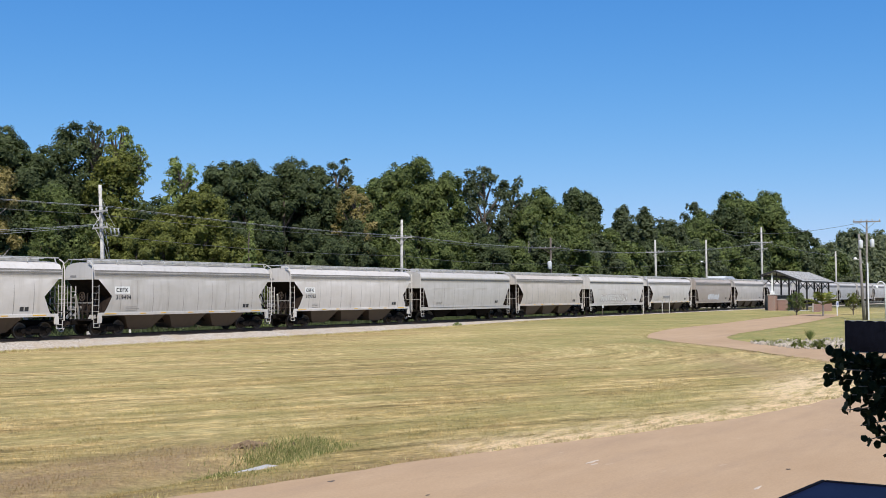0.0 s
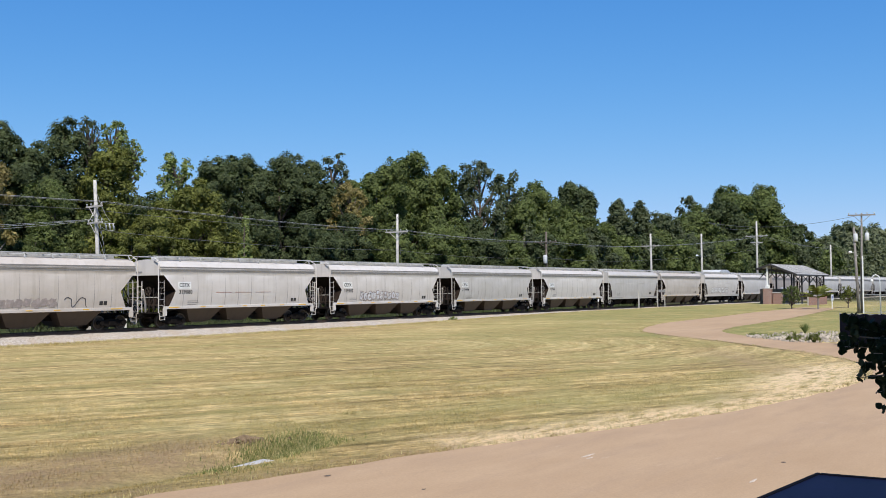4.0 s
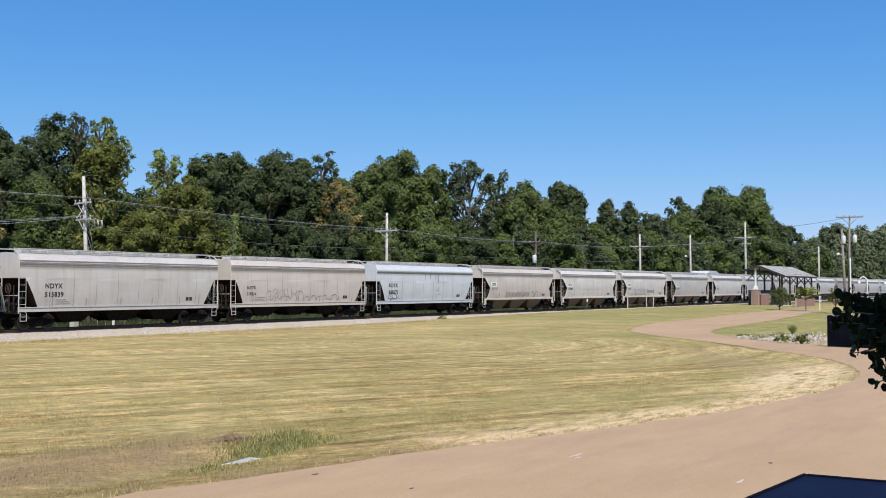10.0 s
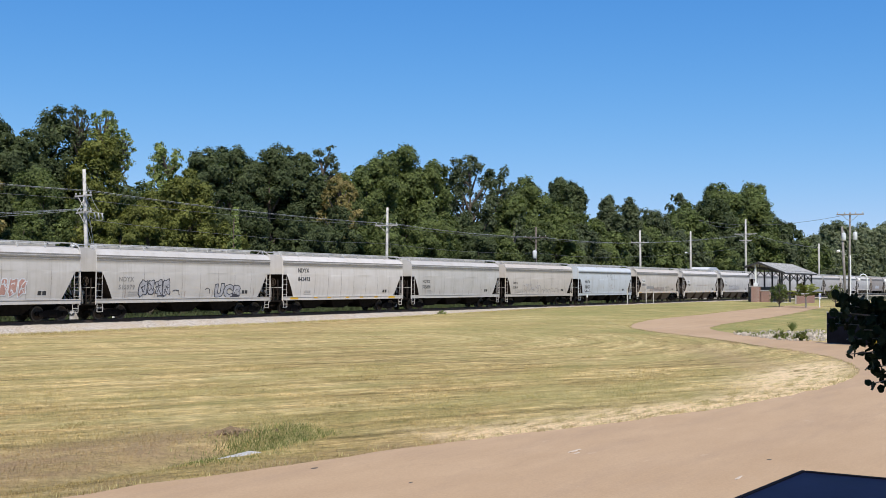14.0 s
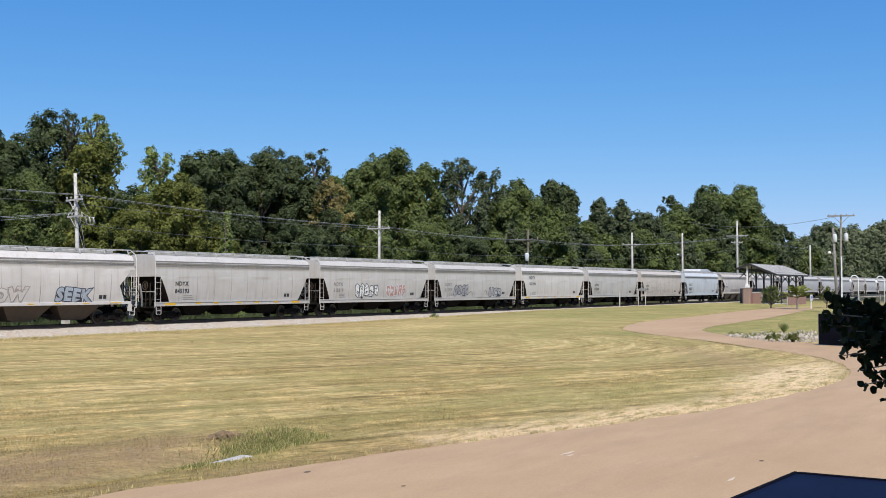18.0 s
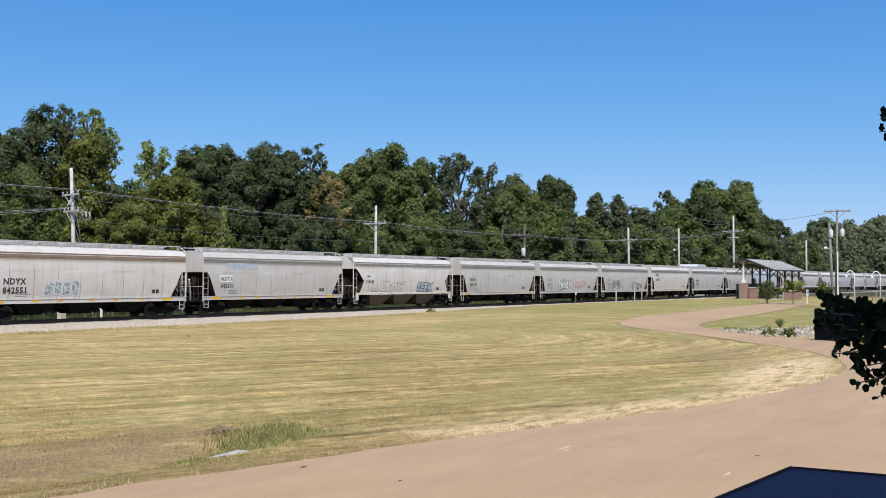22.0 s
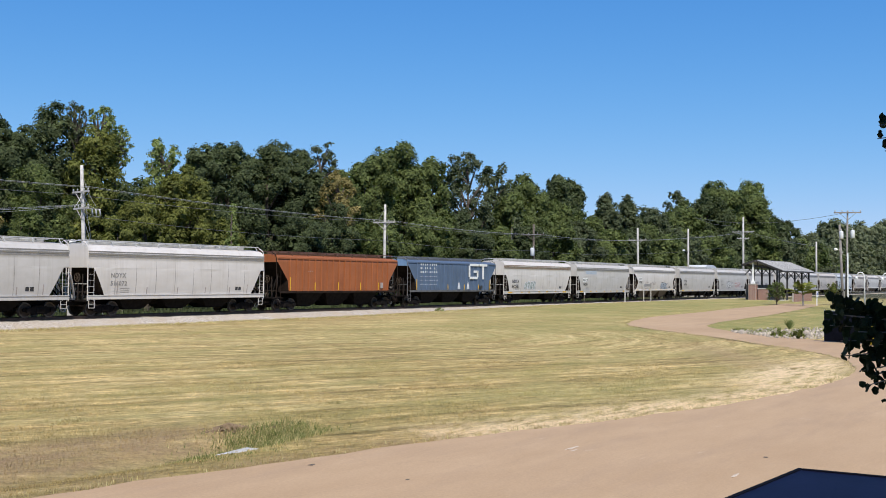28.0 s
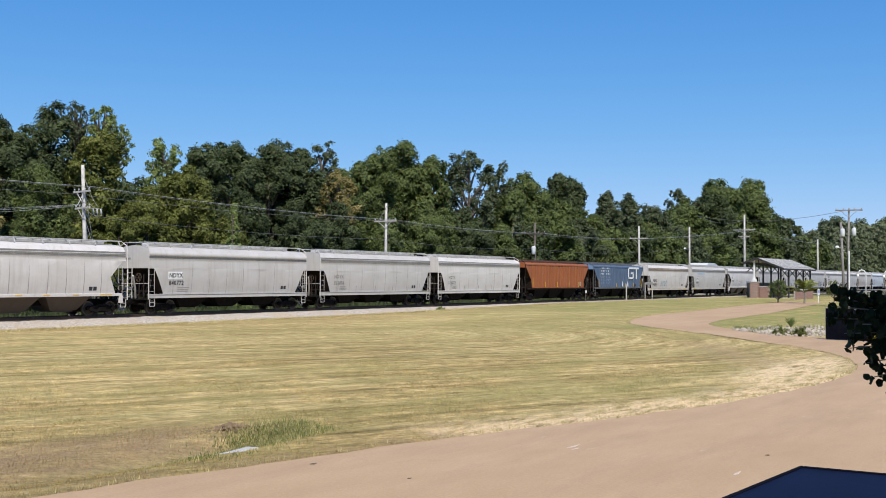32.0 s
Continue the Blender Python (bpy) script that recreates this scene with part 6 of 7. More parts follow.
def small_tree(x, y, h, r, mat, label, seed, kind="oak", base=0.25, name="sapling", lobes=9, leaf=0.10, density=0.6):
    return tree(kind, x, y, h, r, mat, seed, base, density, leaf * 0.6, lobes, label, name)


small_tree(118.6, 32.95, 2.7, 1.25, "leaf_mid", "small olive-green ornamental tree before the shelter", 401, base=0.22, leaf=0.13, density=0.6, kind="sparse", lobes=20)
small_tree(124.8, 28.3, 2.7, 1.0, "leaf_yellow", "small green sapling on the lawn", 402, base=0.30, leaf=0.13, kind="sparse", lobes=16)


def fan_plant(x, y, h, n, mat, label, seed, spread=0.9):
    """A palm-like plant: arching blades from one short stem, each with leaflets."""
    rnd = random.Random(seed)
    t = thing("fan_palm", (x, y, float(terrain(x, y)) - 0.05), label, "plant")
    part("trunk", tube(bmesh.new(), [(0, 0, 0), (0.02, 0, h * 0.2), (0, 0, h * 0.36)], [0.11, 0.10, 0.07], 8), M["bark_pale"], t)
    for i in range(n):
        a = 6.283 * i / n + rnd.uniform(-0.3, 0.3)
        el = rnd.uniform(0.5, 1.3)
        l = h * rnd.uniform(0.55, 0.75)
        c, s = math.cos(a), math.sin(a)
        bm = bmesh.new()
        spine = []
        for k in range(7):
            u = k / 6
            out = l * u * math.cos(el) * spread
            z = h * 0.34 + l * u * math.sin(el) - l * 0.35 * u * u
            spine.append(Vector((c * out, s * out, z)))
        tube(bm, spine, [0.02 - 0.0025 * k for k in range(7)], 4)
        for k in range(2, 7):
            for sgn in (-1, 1):
                p = spine[k]
                tip = p + Vector((-s * sgn * 0.14 + c * 0.10, c * sgn * 0.14 + s * 0.10, -0.02)) * h
                w = Vector((c * 0.035, s * 0.035, 0.03)) * h
                bm.faces.new([bm.verts.new(q) for q in (p - w, tip, p + w)])
        part("frond", bm, M[mat], t)
    return t


fan_plant(117.6, 29.8, 3.5, 13, "leaf_yellow", "olive-green fan palm with arching fronds", 5)
tuft = thing("spiky_tuft", (69.0, 18.35, float(terrain(69.0, 18.35))), "upright yellow-green spiky tuft among the stones", "plant")
rnd_t = random.Random(6)
for _ in range(70):
    a, q = rnd_t.uniform(0, 6.283), rnd_t.uniform(0.05, 0.42)
    hb = rnd_t.uniform(0.4, 0.75)
    c, d = math.cos(a), math.sin(a)
    bm = bmesh.new()
    bm.faces.new([bm.verts.new(v) for v in ((-d * 0.02, c * 0.02, 0), (d * 0.02, -c * 0.02, 0), (c * q * 0.6 + d * 0.014, d * q * 0.6 - c * 0.014, hb * 0.7), (c * q, d * q, hb), (c * q * 0.6 - d * 0.014, d * q * 0.6 + c * 0.014, hb * 0.7))])
    part("blade", bm, M["leaf_light"], tuft)
small_tree(58.6, 15.1, 0.62, 0.42, "leaf_yellow", "small round dull-green bush by the stones", 404, base=0.02, leaf=0.07, name="shrub", lobes=8)
small_tree(60.3, 16.75, 0.46, 0.55, "leaf_yellow", "low ragged bush by the stones", 405, base=0.02, leaf=0.07, name="shrub", lobes=7)
small_tree(80.8, 56.0 - 2.6, 0.5, 0.5, "leaf_light", "weedy tuft at the foot of the ballast", 406, base=0.02, leaf=0.07, name="shrub", lobes=6)


def riprap():
    """A bank of pale broken stones in the island of the loop road."""
    rnd = random.Random(8)
    bm = bmesh.new()
    lower = [(62.8, 19.9), (60.0, 17.6), (58.3, 16.0), (58.6, 14.8), (59.2, 13.9)]
    upper = [(64.6, 20.6), (66.8, 19.6), (69.6, 19.1), (71.8, 18.2), (72.0, 17.0)]
    for i in range(560):
        k = rnd.random() * 4
        q, f = min(3, int(k)), k - min(3, int(k))
        v = min(1, max(0, rnd.gauss(0.42, 0.26)))
        lo = [lower[q][c] + (lower[q + 1][c] - lower[q][c]) * f for c in (0, 1)]
        hi = [upper[q][c] + (upper[q + 1][c] - upper[q][c]) * f for c in (0, 1)]
        x, y = lo[0] + (hi[0] - lo[0]) * v + rnd.gauss(0, 0.15), lo[1] + (hi[1] - lo[1]) * v + rnd.gauss(0, 0.15)
        s = rnd.uniform(0.05, 0.16)
        z = float(terrain(x, y))
        v = bmesh.ops.create_icosphere(bm, subdivisions=1, radius=s)["verts"]
        m = Matrix.LocRotScale((x, y, z + s * 0.12), Euler((rnd.random() * 6, rnd.random() * 6, rnd.random() * 6)), (1.2, 0.9, rnd.uniform(0.5, 0.8)))
        for q in v:
            q.co = m @ (q.co * rnd.uniform(0.82, 1.15))
    ob = new("riprap", mesh_of("riprap", bm, M["rock"]))
    tagged(ob, "bank of pale broken limestone in the grass island", "stones", kind="stuff")


riprap()


def riprap_grass():
    """Dry and green tufts that have grown up between the stones."""
    rnd = np.random.RandomState(17)
    n = 2600
    u, v = rnd.rand(n), rnd.rand(n)
    lower = np.array([(62.8, 19.9), (60.0, 17.6), (58.3, 16.0), (58.6, 14.8), (59.2, 13.9)])
    upper = np.array([(64.6, 20.6), (66.8, 19.6), (69.6, 19.1), (71.8, 18.2), (72.0, 17.0)])
    q = np.linspace(0, 1, 5)
    xs = np.interp(u, q, lower[:, 0]) * (1 - v) + np.interp(u, q, upper[:, 0]) * v
    ys = np.interp(u, q, lower[:, 1]) * (1 - v) + np.interp(u, q, upper[:, 1]) * v
    clump = np.array([noise.noise(Vector((a * 0.9, b * 0.9, 2.0))) for a, b in zip(xs, ys)])
    keep = clump > 0.02 + 0.25 * (u > 0.5)
    xs, ys = xs[keep], ys[keep]
    blades("bank_grass", xs, ys, rnd.uniform(0.08, 0.30, len(xs)), np.full(len(xs), 0.022), rnd, M["grass_green"], "tufts of olive grass between the bank stones")


def screened_fence():
    """A run of fence with a dark privacy screen laced to galvanised posts."""
    t = thing("screen_fence", (56.4, 13.2, 0), "fence covered in black-blue privacy screen", "fence")
    a, b = Vector((0, 0)), Vector((-2.6, -10.5))
    n = 5
    rnd = random.Random(3)
    for i in range(n + 1):
        p = a.lerp(b, i / n)
        part("post", tube(bmesh.new(), [(p.x, p.y, -0.1), (p.x, p.y, 1.68)], 0.035, 8), M["mesh"], t)
    part("top_rail", bar(bmesh.new(), (a.x, a.y, 1.62), (b.x, b.y, 1.62), 0.045), M["mesh"], t)
    for i in range(n):
        bm = bmesh.new()
        rows = []
        for k in range(13):
            p = a.lerp(b, (i + k / 12) / n)
            col = []
            for q in range(7):
                z = 0.04 + 1.58 * q / 6 + (0.05 * math.sin(k * 1.9 + i) * rnd.random() if q == 6 else 0)
                bulge = 0.09 * math.sin(math.pi * k / 12) * math.sin(math.pi * q / 6) + rnd.uniform(-0.012, 0.012)
                col.append(bm.verts.new((p.x - 0.05 - bulge, p.y + 0.012, z)))
            rows.append(col)
        for r0, r1 in zip(rows, rows[1:]):
            for q in range(6):
                bm.faces.new((r0[q], r1[q], r1[q + 1], r0[q + 1]))
        part("screen_panel", bm, M["screen"], t)
    for i, (x, y) in enumerate(((54.9, 10.6),)):
        bo = thing("bollard", (x, y, 0), "yellow steel bollard by the fence", "bollard")
        part("pipe", tube(bmesh.new(), [(0, 0, 0), (0, 0, 0.86), (0, 0, 0.93), (0, 0, 0.96)], [0.09, 0.09, 0.07, 0.02], 12), M["bollard"], bo, smooth=True)


screened_fence()


def hook_lamp(x, y, h):
    t = thing("hook_lamp", (x, y, float(terrain(x, y)) - 0.05), "white hooked lamp post", "street lamp", "hooked lamps by the path", turn=-77)
    pts = [(0, 0, 0), (0, 0, h - 0.5)] + [(-0.38 + 0.38 * math.cos(q), 0, h - 0.5 + 0.45 * math.sin(q)) for q in (0.5, 1.0, 1.57, 2.1, 2.7, 3.14)]
    part("pole", tube(bmesh.new(), pts, 0.055, 8), M["white_paint"], t, smooth=True)
    part("shade", tube(bmesh.new(), [(-0.76, 0, h - 0.45), (-0.76, 0, h - 0.62), (-0.76, 0, h - 0.75)], [0.05, 0.12, 0.17], 12), M["white_paint"], t, smooth=True)


hook_lamp(113.5, 22.6, 3.9)
hook_lamp(113.0, 20.0, 3.9)
simple_post("flag_pole", 106.6, 22.75, 5.6, 0.11, "white_paint", "thin white metal pole", "pole")
simple_post("park_sign", 120.0, 28.9, 1.75, 0.09, "white_paint", "small blue and white sign on a post", "sign", (0.95, 0.8, "sign_white", "sign_panel"))
p = new("sign_mark", mesh_of("sign_mark", box(bmesh.new(), 119.7, 120.3, 28.835, 28.845, 1.72, 2.0), M["sign_blue"]))
p.parent = bpy.data.objects["park_sign"]
p.matrix_parent_inverse = bpy.data.objects["park_sign"].matrix_basis.inverted()


def link_fence():
    """Chain-link fence by the far path: posts, rails and a sparse weave."""
    t = thing("chain_link_fence", (108.5, 23.5, 0.38), "galvanised chain-link fence on steel posts", "fence")
    for i in range(7):
        part("post", bar(bmesh.new(), (0.3 * i, -1.9 * i, 0), (0.3 * i, -1.9 * i, 1.9), 0.06), M["mesh"], t)
    for z in (0.1, 1.85):
        part("rail", bar(bmesh.new(), (0, 0, z), (1.8, -11.4, z), 0.045), M["mesh"], t)
    bm = bmesh.new()
    for i in range(46):
        u = i / 46
        for d in (-0.13, 0.13):
            u2 = u + d
            if 0 <= u2 <= 1:
                bar(bm, (1.8 * u, -11.4 * u, 0.1), (1.8 * u2, -11.4 * u2, 1.85), 0.008)
    tagged(part("weave", bm, M["mesh"], t), kind="stuff")
    g = thing("rail_gate", (110.0, 16.9, 0.3), "white two-rail gate across the far path", "gate")
    for z in (1.15, 1.5, 1.85):
        part("gate_rail", bar(bmesh.new(), (0, 0, z), (0.6, -5.0, z), 0.08, 0.2), M["white_paint"], g)
    for u in (0.0, 0.5, 1.0):
        part("gate_post", bar(bmesh.new(), (0.6 * u, -5 * u, 0), (0.6 * u, -5 * u, 1.95), 0.1), M["white_paint"], g)


link_fence()

# small posts and signs along the track
simple_post("track_marker", 113.1, 54.0, 1.5, 0.07, "pole_dark", "dark post with a round white marker beside the track", "marker", (0.34, 0.34, "white_paint", "marker_plate"))
simple_post("track_post", 125.1, 54.0, 2.2, 0.12, "pole", "pale wooden post beside the track", "post")
simple_post("track_post", 131.3, 54.0, 2.4, 0.09, "pole", "pale post beside the track", "post")
g = simple_post("track_post", 133.8, 54.0, 2.6, 0.09, "pole", "pale post beside the track with a sign", "post")
part("sign_panel", box(bmesh.new(), -2.45, -0.05, -0.1, -0.07, 2.15, 2.5, 0.01), M["lettergrey"], g, "grey sign board")
simple_post("concrete_marker", 46.6, 61.4, 1.9, 0.42, "concrete", "pale concrete post behind the track", "marker")
simple_post("white_stake", 49.8, 61.2, 1.1, 0.12, "white_paint", "short white leaning stake behind the track", "marker")

# a white-roofed building beyond the wagons
sh = thing("metal_shed", (195.5, 70.0, 0.0), "low shed with white metal roof beyond the train", "shed")
part("shed_wall", box(bmesh.new(), -5, 5, -3, 3, 0, 5.2), M["wall"], sh)
bm = bmesh.new()
prism(bm, [(-5.4, 5.2), (5.4, 5.2), (1.6, 6.35), (-2.0, 6.35)], -3.3, 3.3)
part("shed_roof", bm, M["tank"], sh, "white metal roof")


# ---- near the camera ----
FWD = Vector((math.sin(radians(56.6)), math.cos(radians(56.6)), 0))
SIDE = Vector((FWD.y, -FWD.x, 0))


def culvert_slab():
    t = thing("culvert_headwall", (13.55, 13.2, 0.0), "pale concrete culvert slab in the ditch grass", "concrete slab", turn=4)
    bm = bmesh.new()
    prism(bm, [(-0.5, -0.2), (0.5, -0.2), (0.52, -0.03), (0.4, 0.0), (-0.48, -0.02)], -0.12, 0.14)
    bmesh.ops.bevel(bm, geom=list(bm.edges), offset=0.015, segments=1, affect="EDGES")
    part("slab", bm, M["concrete"], t)


culvert_slab()


def shade_building():
    """Unseen building added to cast shade: wall behind the camera, deep flat eave overhead."""
    ob = new("unseen_wall", mesh_of("unseen_wall", box(bmesh.new(), -12, 4.8, -1.9, -1.5, 0, 6.0), M["wall"]))
    tagged(ob, "unseen plain wall added behind the camera", "wall", kind="structure")
    ob = new("shade_eave", mesh_of("shade_eave", box(bmesh.new(), -12.5, 5.2, -9.0, 0.35, 6.0, 6.18, 0.02), M["wall"]))
    tagged(ob, "unseen flat eave added to shade the shrub", "eave", kind="structure")
    # hipped roof added out of view to block more skylight
    bm = bmesh.new()
    a = [bm.verts.new(p) for p in ((-12.5, 0.3, 6.185), (5.1, 0.3, 6.185), (5.1, -19, 6.185), (-12.5, -19, 6.185), (-6, -8.9, 10.4), (0.5, -8.9, 10.4))]
    for q in ((0, 1, 5, 4), (1, 2, 5), (2, 3, 4, 5), (3, 0, 4), (3, 2, 1, 0)):
        bm.faces.new([a[i] for i in q])
    tagged(new("roof", mesh_of("roof", bm, M["steel_roof"])), "unseen hipped roof added to block skylight", "roof", kind="structure")


shade_building()


def waste_container():
    """Unidentified dark object built as a flat-lidded, rimmed container, fitted to the camera's view."""
    ux, uy = Vector((-0.997, 0.076)), Vector((0.068, -0.998))
    t = thing("waste_container", (LID_AT[0], LID_AT[1], 0.0), "large navy-blue flat-topped object built as a container", "container")

    def slab(name, a0, a1, b0, b1, z0, z1, mat, bev):
        bm = box(bmesh.new(), a0, a1, b0, b1, z0, z1, bev)
        for v in bm.verts:
            p = ux * v.co.x + uy * v.co.y
            v.co.x, v.co.y = p.x, p.y
        bmesh.ops.recalc_face_normals(bm, faces=bm.faces)
        return part(name, bm, M[mat], t)

    slab("body", 0.08, 2.4, 0.08, 1.9, 0.12, 1.22, "navy", 0.02)
    slab("lid", 0.0, 2.5, 0.0, 2.0, 1.22, 1.29, "navy", 0.02)
    slab("lid_rim", 0.0, 2.5, 0.0, 0.035, 1.285, 1.305, "screen", 0.006)
    slab("lid_rim", 0.0, 0.035, 0.04, 2.0, 1.285, 1.305, "screen", 0.006)
    for a, b in ((0.3, 0.3), (2.1, 0.3), (0.3, 1.6), (2.1, 1.6)):
        slab("foot", a - 0.1, a + 0.1, b - 0.1, b + 0.1, 0.0, 0.13, "dark_steel", 0.01)


LID_AT = (10.15, 2.62)
waste_container()


def leaf_shape():
    """A single broad oval leaf, folded along its rib."""
    bm = bmesh.new()
    us = (0, 0.18, 0.42, 0.68, 0.88, 1.0)
    rib = [bm.verts.new((0, 0.060 * u, 0.007 * math.sin(3.1 * u))) for u in us]
    for s in (-1, 1):
        edge = [bm.verts.new((s * w, 0.060 * u, 0.008 + 0.003 * math.sin(9 * u))) for u, w in zip(us[1:-1], (0.017, 0.025, 0.024, 0.013))]
        row = [rib[0]] + edge + [rib[-1]]
        for i in range(5):
            q = [v for k, v in enumerate((rib[i], rib[i + 1], row[i + 1], row[i])) if not (i == 0 and k == 3) and not (i == 4 and k == 2)]
            bm.faces.new(q if s < 0 else q[::-1])
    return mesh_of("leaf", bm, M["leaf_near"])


SHRUB_AT = FWD * 4.25 + SIDE * 2.75
myrtle = thing("crape_myrtle", (SHRUB_AT.x, SHRUB_AT.y, 0), "leafy shrub with shade-darkened leaves under the added eave", "shrub")
for k, (dx, dy) in enumerate(((0.0, 0.0), (0.16, 0.1), (-0.1, 0.14))):
    bm = bmesh.new()
    tube(bm, [(dx, dy, 0), (dx * 1.5, dy * 1.5, 1.6), (dx * 3 + 0.05, dy * 3, 3.0), (dx * 4, dy * 4, 4.3)], [0.045, 0.038, 0.028, 0.012], 8)
    part("stem", bm, M["bark_pale"], myrtle, smooth=True)
LEAF = leaf_shape()


def leafy_branch(name, seed, twigs, count, reach):
    """A swaying branch: twigs spread from the stem towards a tip at the origin, with single leaves along them."""
    rnd = random.Random(seed)
    bm = bmesh.new()
    root = SIDE * reach[0] + Vector((0, 0, reach[1]))
    ways = []
    for a, b in twigs:
        end = SIDE * a + Vector((0, 0, b)) + FWD * rnd.uniform(-0.10, 0.10)
        mid = root.lerp(end, 0.5) + Vector((0, 0, 0.05))
        ways.append((root, mid, end))
    br = part(name, tube(bm, ways[0], [0.012, 0.007, 0.002], 6), M["bark_pale"], myrtle)
    for way in ways[1:]:
        part("twig", tube(bmesh.new(), way, [0.010, 0.006, 0.002], 5), M["bark_pale"], br)
    rest = bmesh.new()
    for i in range(count):
        r, m, e = ways[i % len(ways)]
        u = 1.0 - 0.66 * rnd.random() ** 1.1
        p = (r.lerp(m, u * 2) if u < 0.5 else m.lerp(e, u * 2 - 1)) + Vector([max(-0.05, min(0.05, rnd.gauss(0, 0.024))) for _ in range(3)])
        if p.dot(SIDE) < 0.035:
            p += SIDE * 0.05
        s = rnd.uniform(0.5, 0.82)
        q = Euler((rnd.gauss(1.3, 0.5), rnd.gauss(0, 0.7), math.radians(-56.6) + rnd.gauss(3.1, 1.0)))
        pm = Matrix.LocRotScale(p, q, (s, s, s))
        if i < 260:
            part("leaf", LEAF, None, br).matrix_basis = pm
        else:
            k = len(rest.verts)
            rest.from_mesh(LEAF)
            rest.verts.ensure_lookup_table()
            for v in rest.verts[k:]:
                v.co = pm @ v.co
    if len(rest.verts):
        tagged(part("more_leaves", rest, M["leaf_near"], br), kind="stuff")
    else:
        rest.free()
    return br


LOW_TWIGS = [(0.01, 0.0), (0.04, 0.03), (0.03, -0.05), (0.07, -0.11), (0.09, -0.17), (0.13, 0.0), (0.12, -0.07), (0.15, -0.23), (0.19, -0.29), (0.21, -0.13), (0.23, -0.02), (0.24, -0.34),
             (0.28, -0.05), (0.30, -0.22), (0.33, -0.01), (0.36, -0.30), (0.17, -0.02)]
LOW_TWIGS = [(a + 0.005, b - 0.015) for a, b in LOW_TWIGS]
low_branch = leafy_branch("leafy_branch", 11, LOW_TWIGS, 1200, (0.95, -0.20))
high_branch = leafy_branch("leafy_branch", 12, [(0.02, 0.0), (0.03, -0.05), (0.06, -0.10), (0.08, 0.05), (0.12, -0.04), (0.16, 0.03)], 150, (0.75, -0.05))

# sway in the wind: seconds, metres to the side and up from the eye's height
LOW_SWAY = [
    (0, 1.447, -0.281), (0.5, 1.419, -0.346), (1, 1.612, -0.204), (1.5, 1.738, -0.192), (2, 1.530, -0.243), (2.5, 1.441, -0.267),
    (3, 1.526, -0.200), (3.5, 1.526, -0.195), (5.5, 1.544, -0.117), (6, 1.531, -0.142), (7, 1.503, -0.115), (8, 1.527, -0.081),
    (9, 1.575, -0.060), (10, 1.555, -0.075), (11, 1.630, -0.060), (12, 1.640, -0.070), (13, 1.528, -0.109), (14, 1.544, -0.091),
    (17, 1.546, -0.082), (18, 1.548, -0.092), (19, 1.544, -0.075), (20, 1.549, -0.082), (21, 1.620, -0.073), (22, 1.534, -0.105),
    (23, 1.460, -0.159), (24, 1.495, -0.152), (25, 1.590, -0.088), (28, 1.534, -0.106), (29, 1.468, -0.149), (30, 1.520, -0.113),
    (31, 1.502, -0.114), (32, 1.544, -0.085),
]
HIGH_SWAY = [
    (0, 1.777, 0.690), (12, 1.831, 0.668), (13, 1.769, 0.667), (14, 1.814, 0.664), (17, 1.772, 0.644), (18, 1.817, 0.705),
    (19, 1.775, 0.660), (20, 1.787, 0.661), (21, 1.810, 0.678), (22, 1.799, 0.663), (23, 1.760, 0.658), (24, 1.700, 0.543),
    (25, 1.870, 0.611), (28, 1.747, 0.640), (29, 1.692, 0.573), (30, 1.644, 0.519), (31, 1.737, 0.577), (32, 1.840, 0.590),
]


def sway_pose(u, v):
    p = FWD * 4.2 + SIDE * u - SHRUB_AT
    return pose(p.x, p.y, EYE[2] + v)


# ---- grass ----
def blades(name, xs, ys, hs, ws, rnd, mat, label, lift=0.03, lay=0.0):
    n = len(xs)
    zs = terrain(xs, ys) + 0.005
    a = rnd.rand(n) * 6.283
    lean = rnd.normal(scale=0.55, size=(n, 2)) * hs[:, None]
    lean += rnd.normal(scale=lay, size=(n, 2)) if lay else 0.0
    dx, dy = np.cos(a) * ws, np.sin(a) * ws
    v = np.stack([np.stack([xs - dx, ys - dy, zs], 1), np.stack([xs + dx, ys + dy, zs], 1), np.stack([xs + lean[:, 0], ys + lean[:, 1], zs + lift + hs], 1)], 1).reshape(-1, 3)
    me = bpy.data.meshes.new(name)
    me.vertices.add(3 * n)
    me.vertices.foreach_set("co", v.astype(np.float32).ravel())
    me.loops.add(3 * n)
    me.loops.foreach_set("vertex_index", np.arange(3 * n, dtype=np.int32))
    me.polygons.add(n)
    me.polygons.foreach_set("loop_start", np.arange(0, 3 * n, 3, dtype=np.int32))
    me.polygons.foreach_set("loop_total", np.full(n, 3, dtype=np.int32))
    me.update(calc_edges=True)
    me.materials.append(mat)
    if mat is M["ground"]:
        lay_masks(me, np.repeat(xs, 3), np.repeat(ys, 3))
    return tagged(new(name, me), label, "grass", kind="stuff")


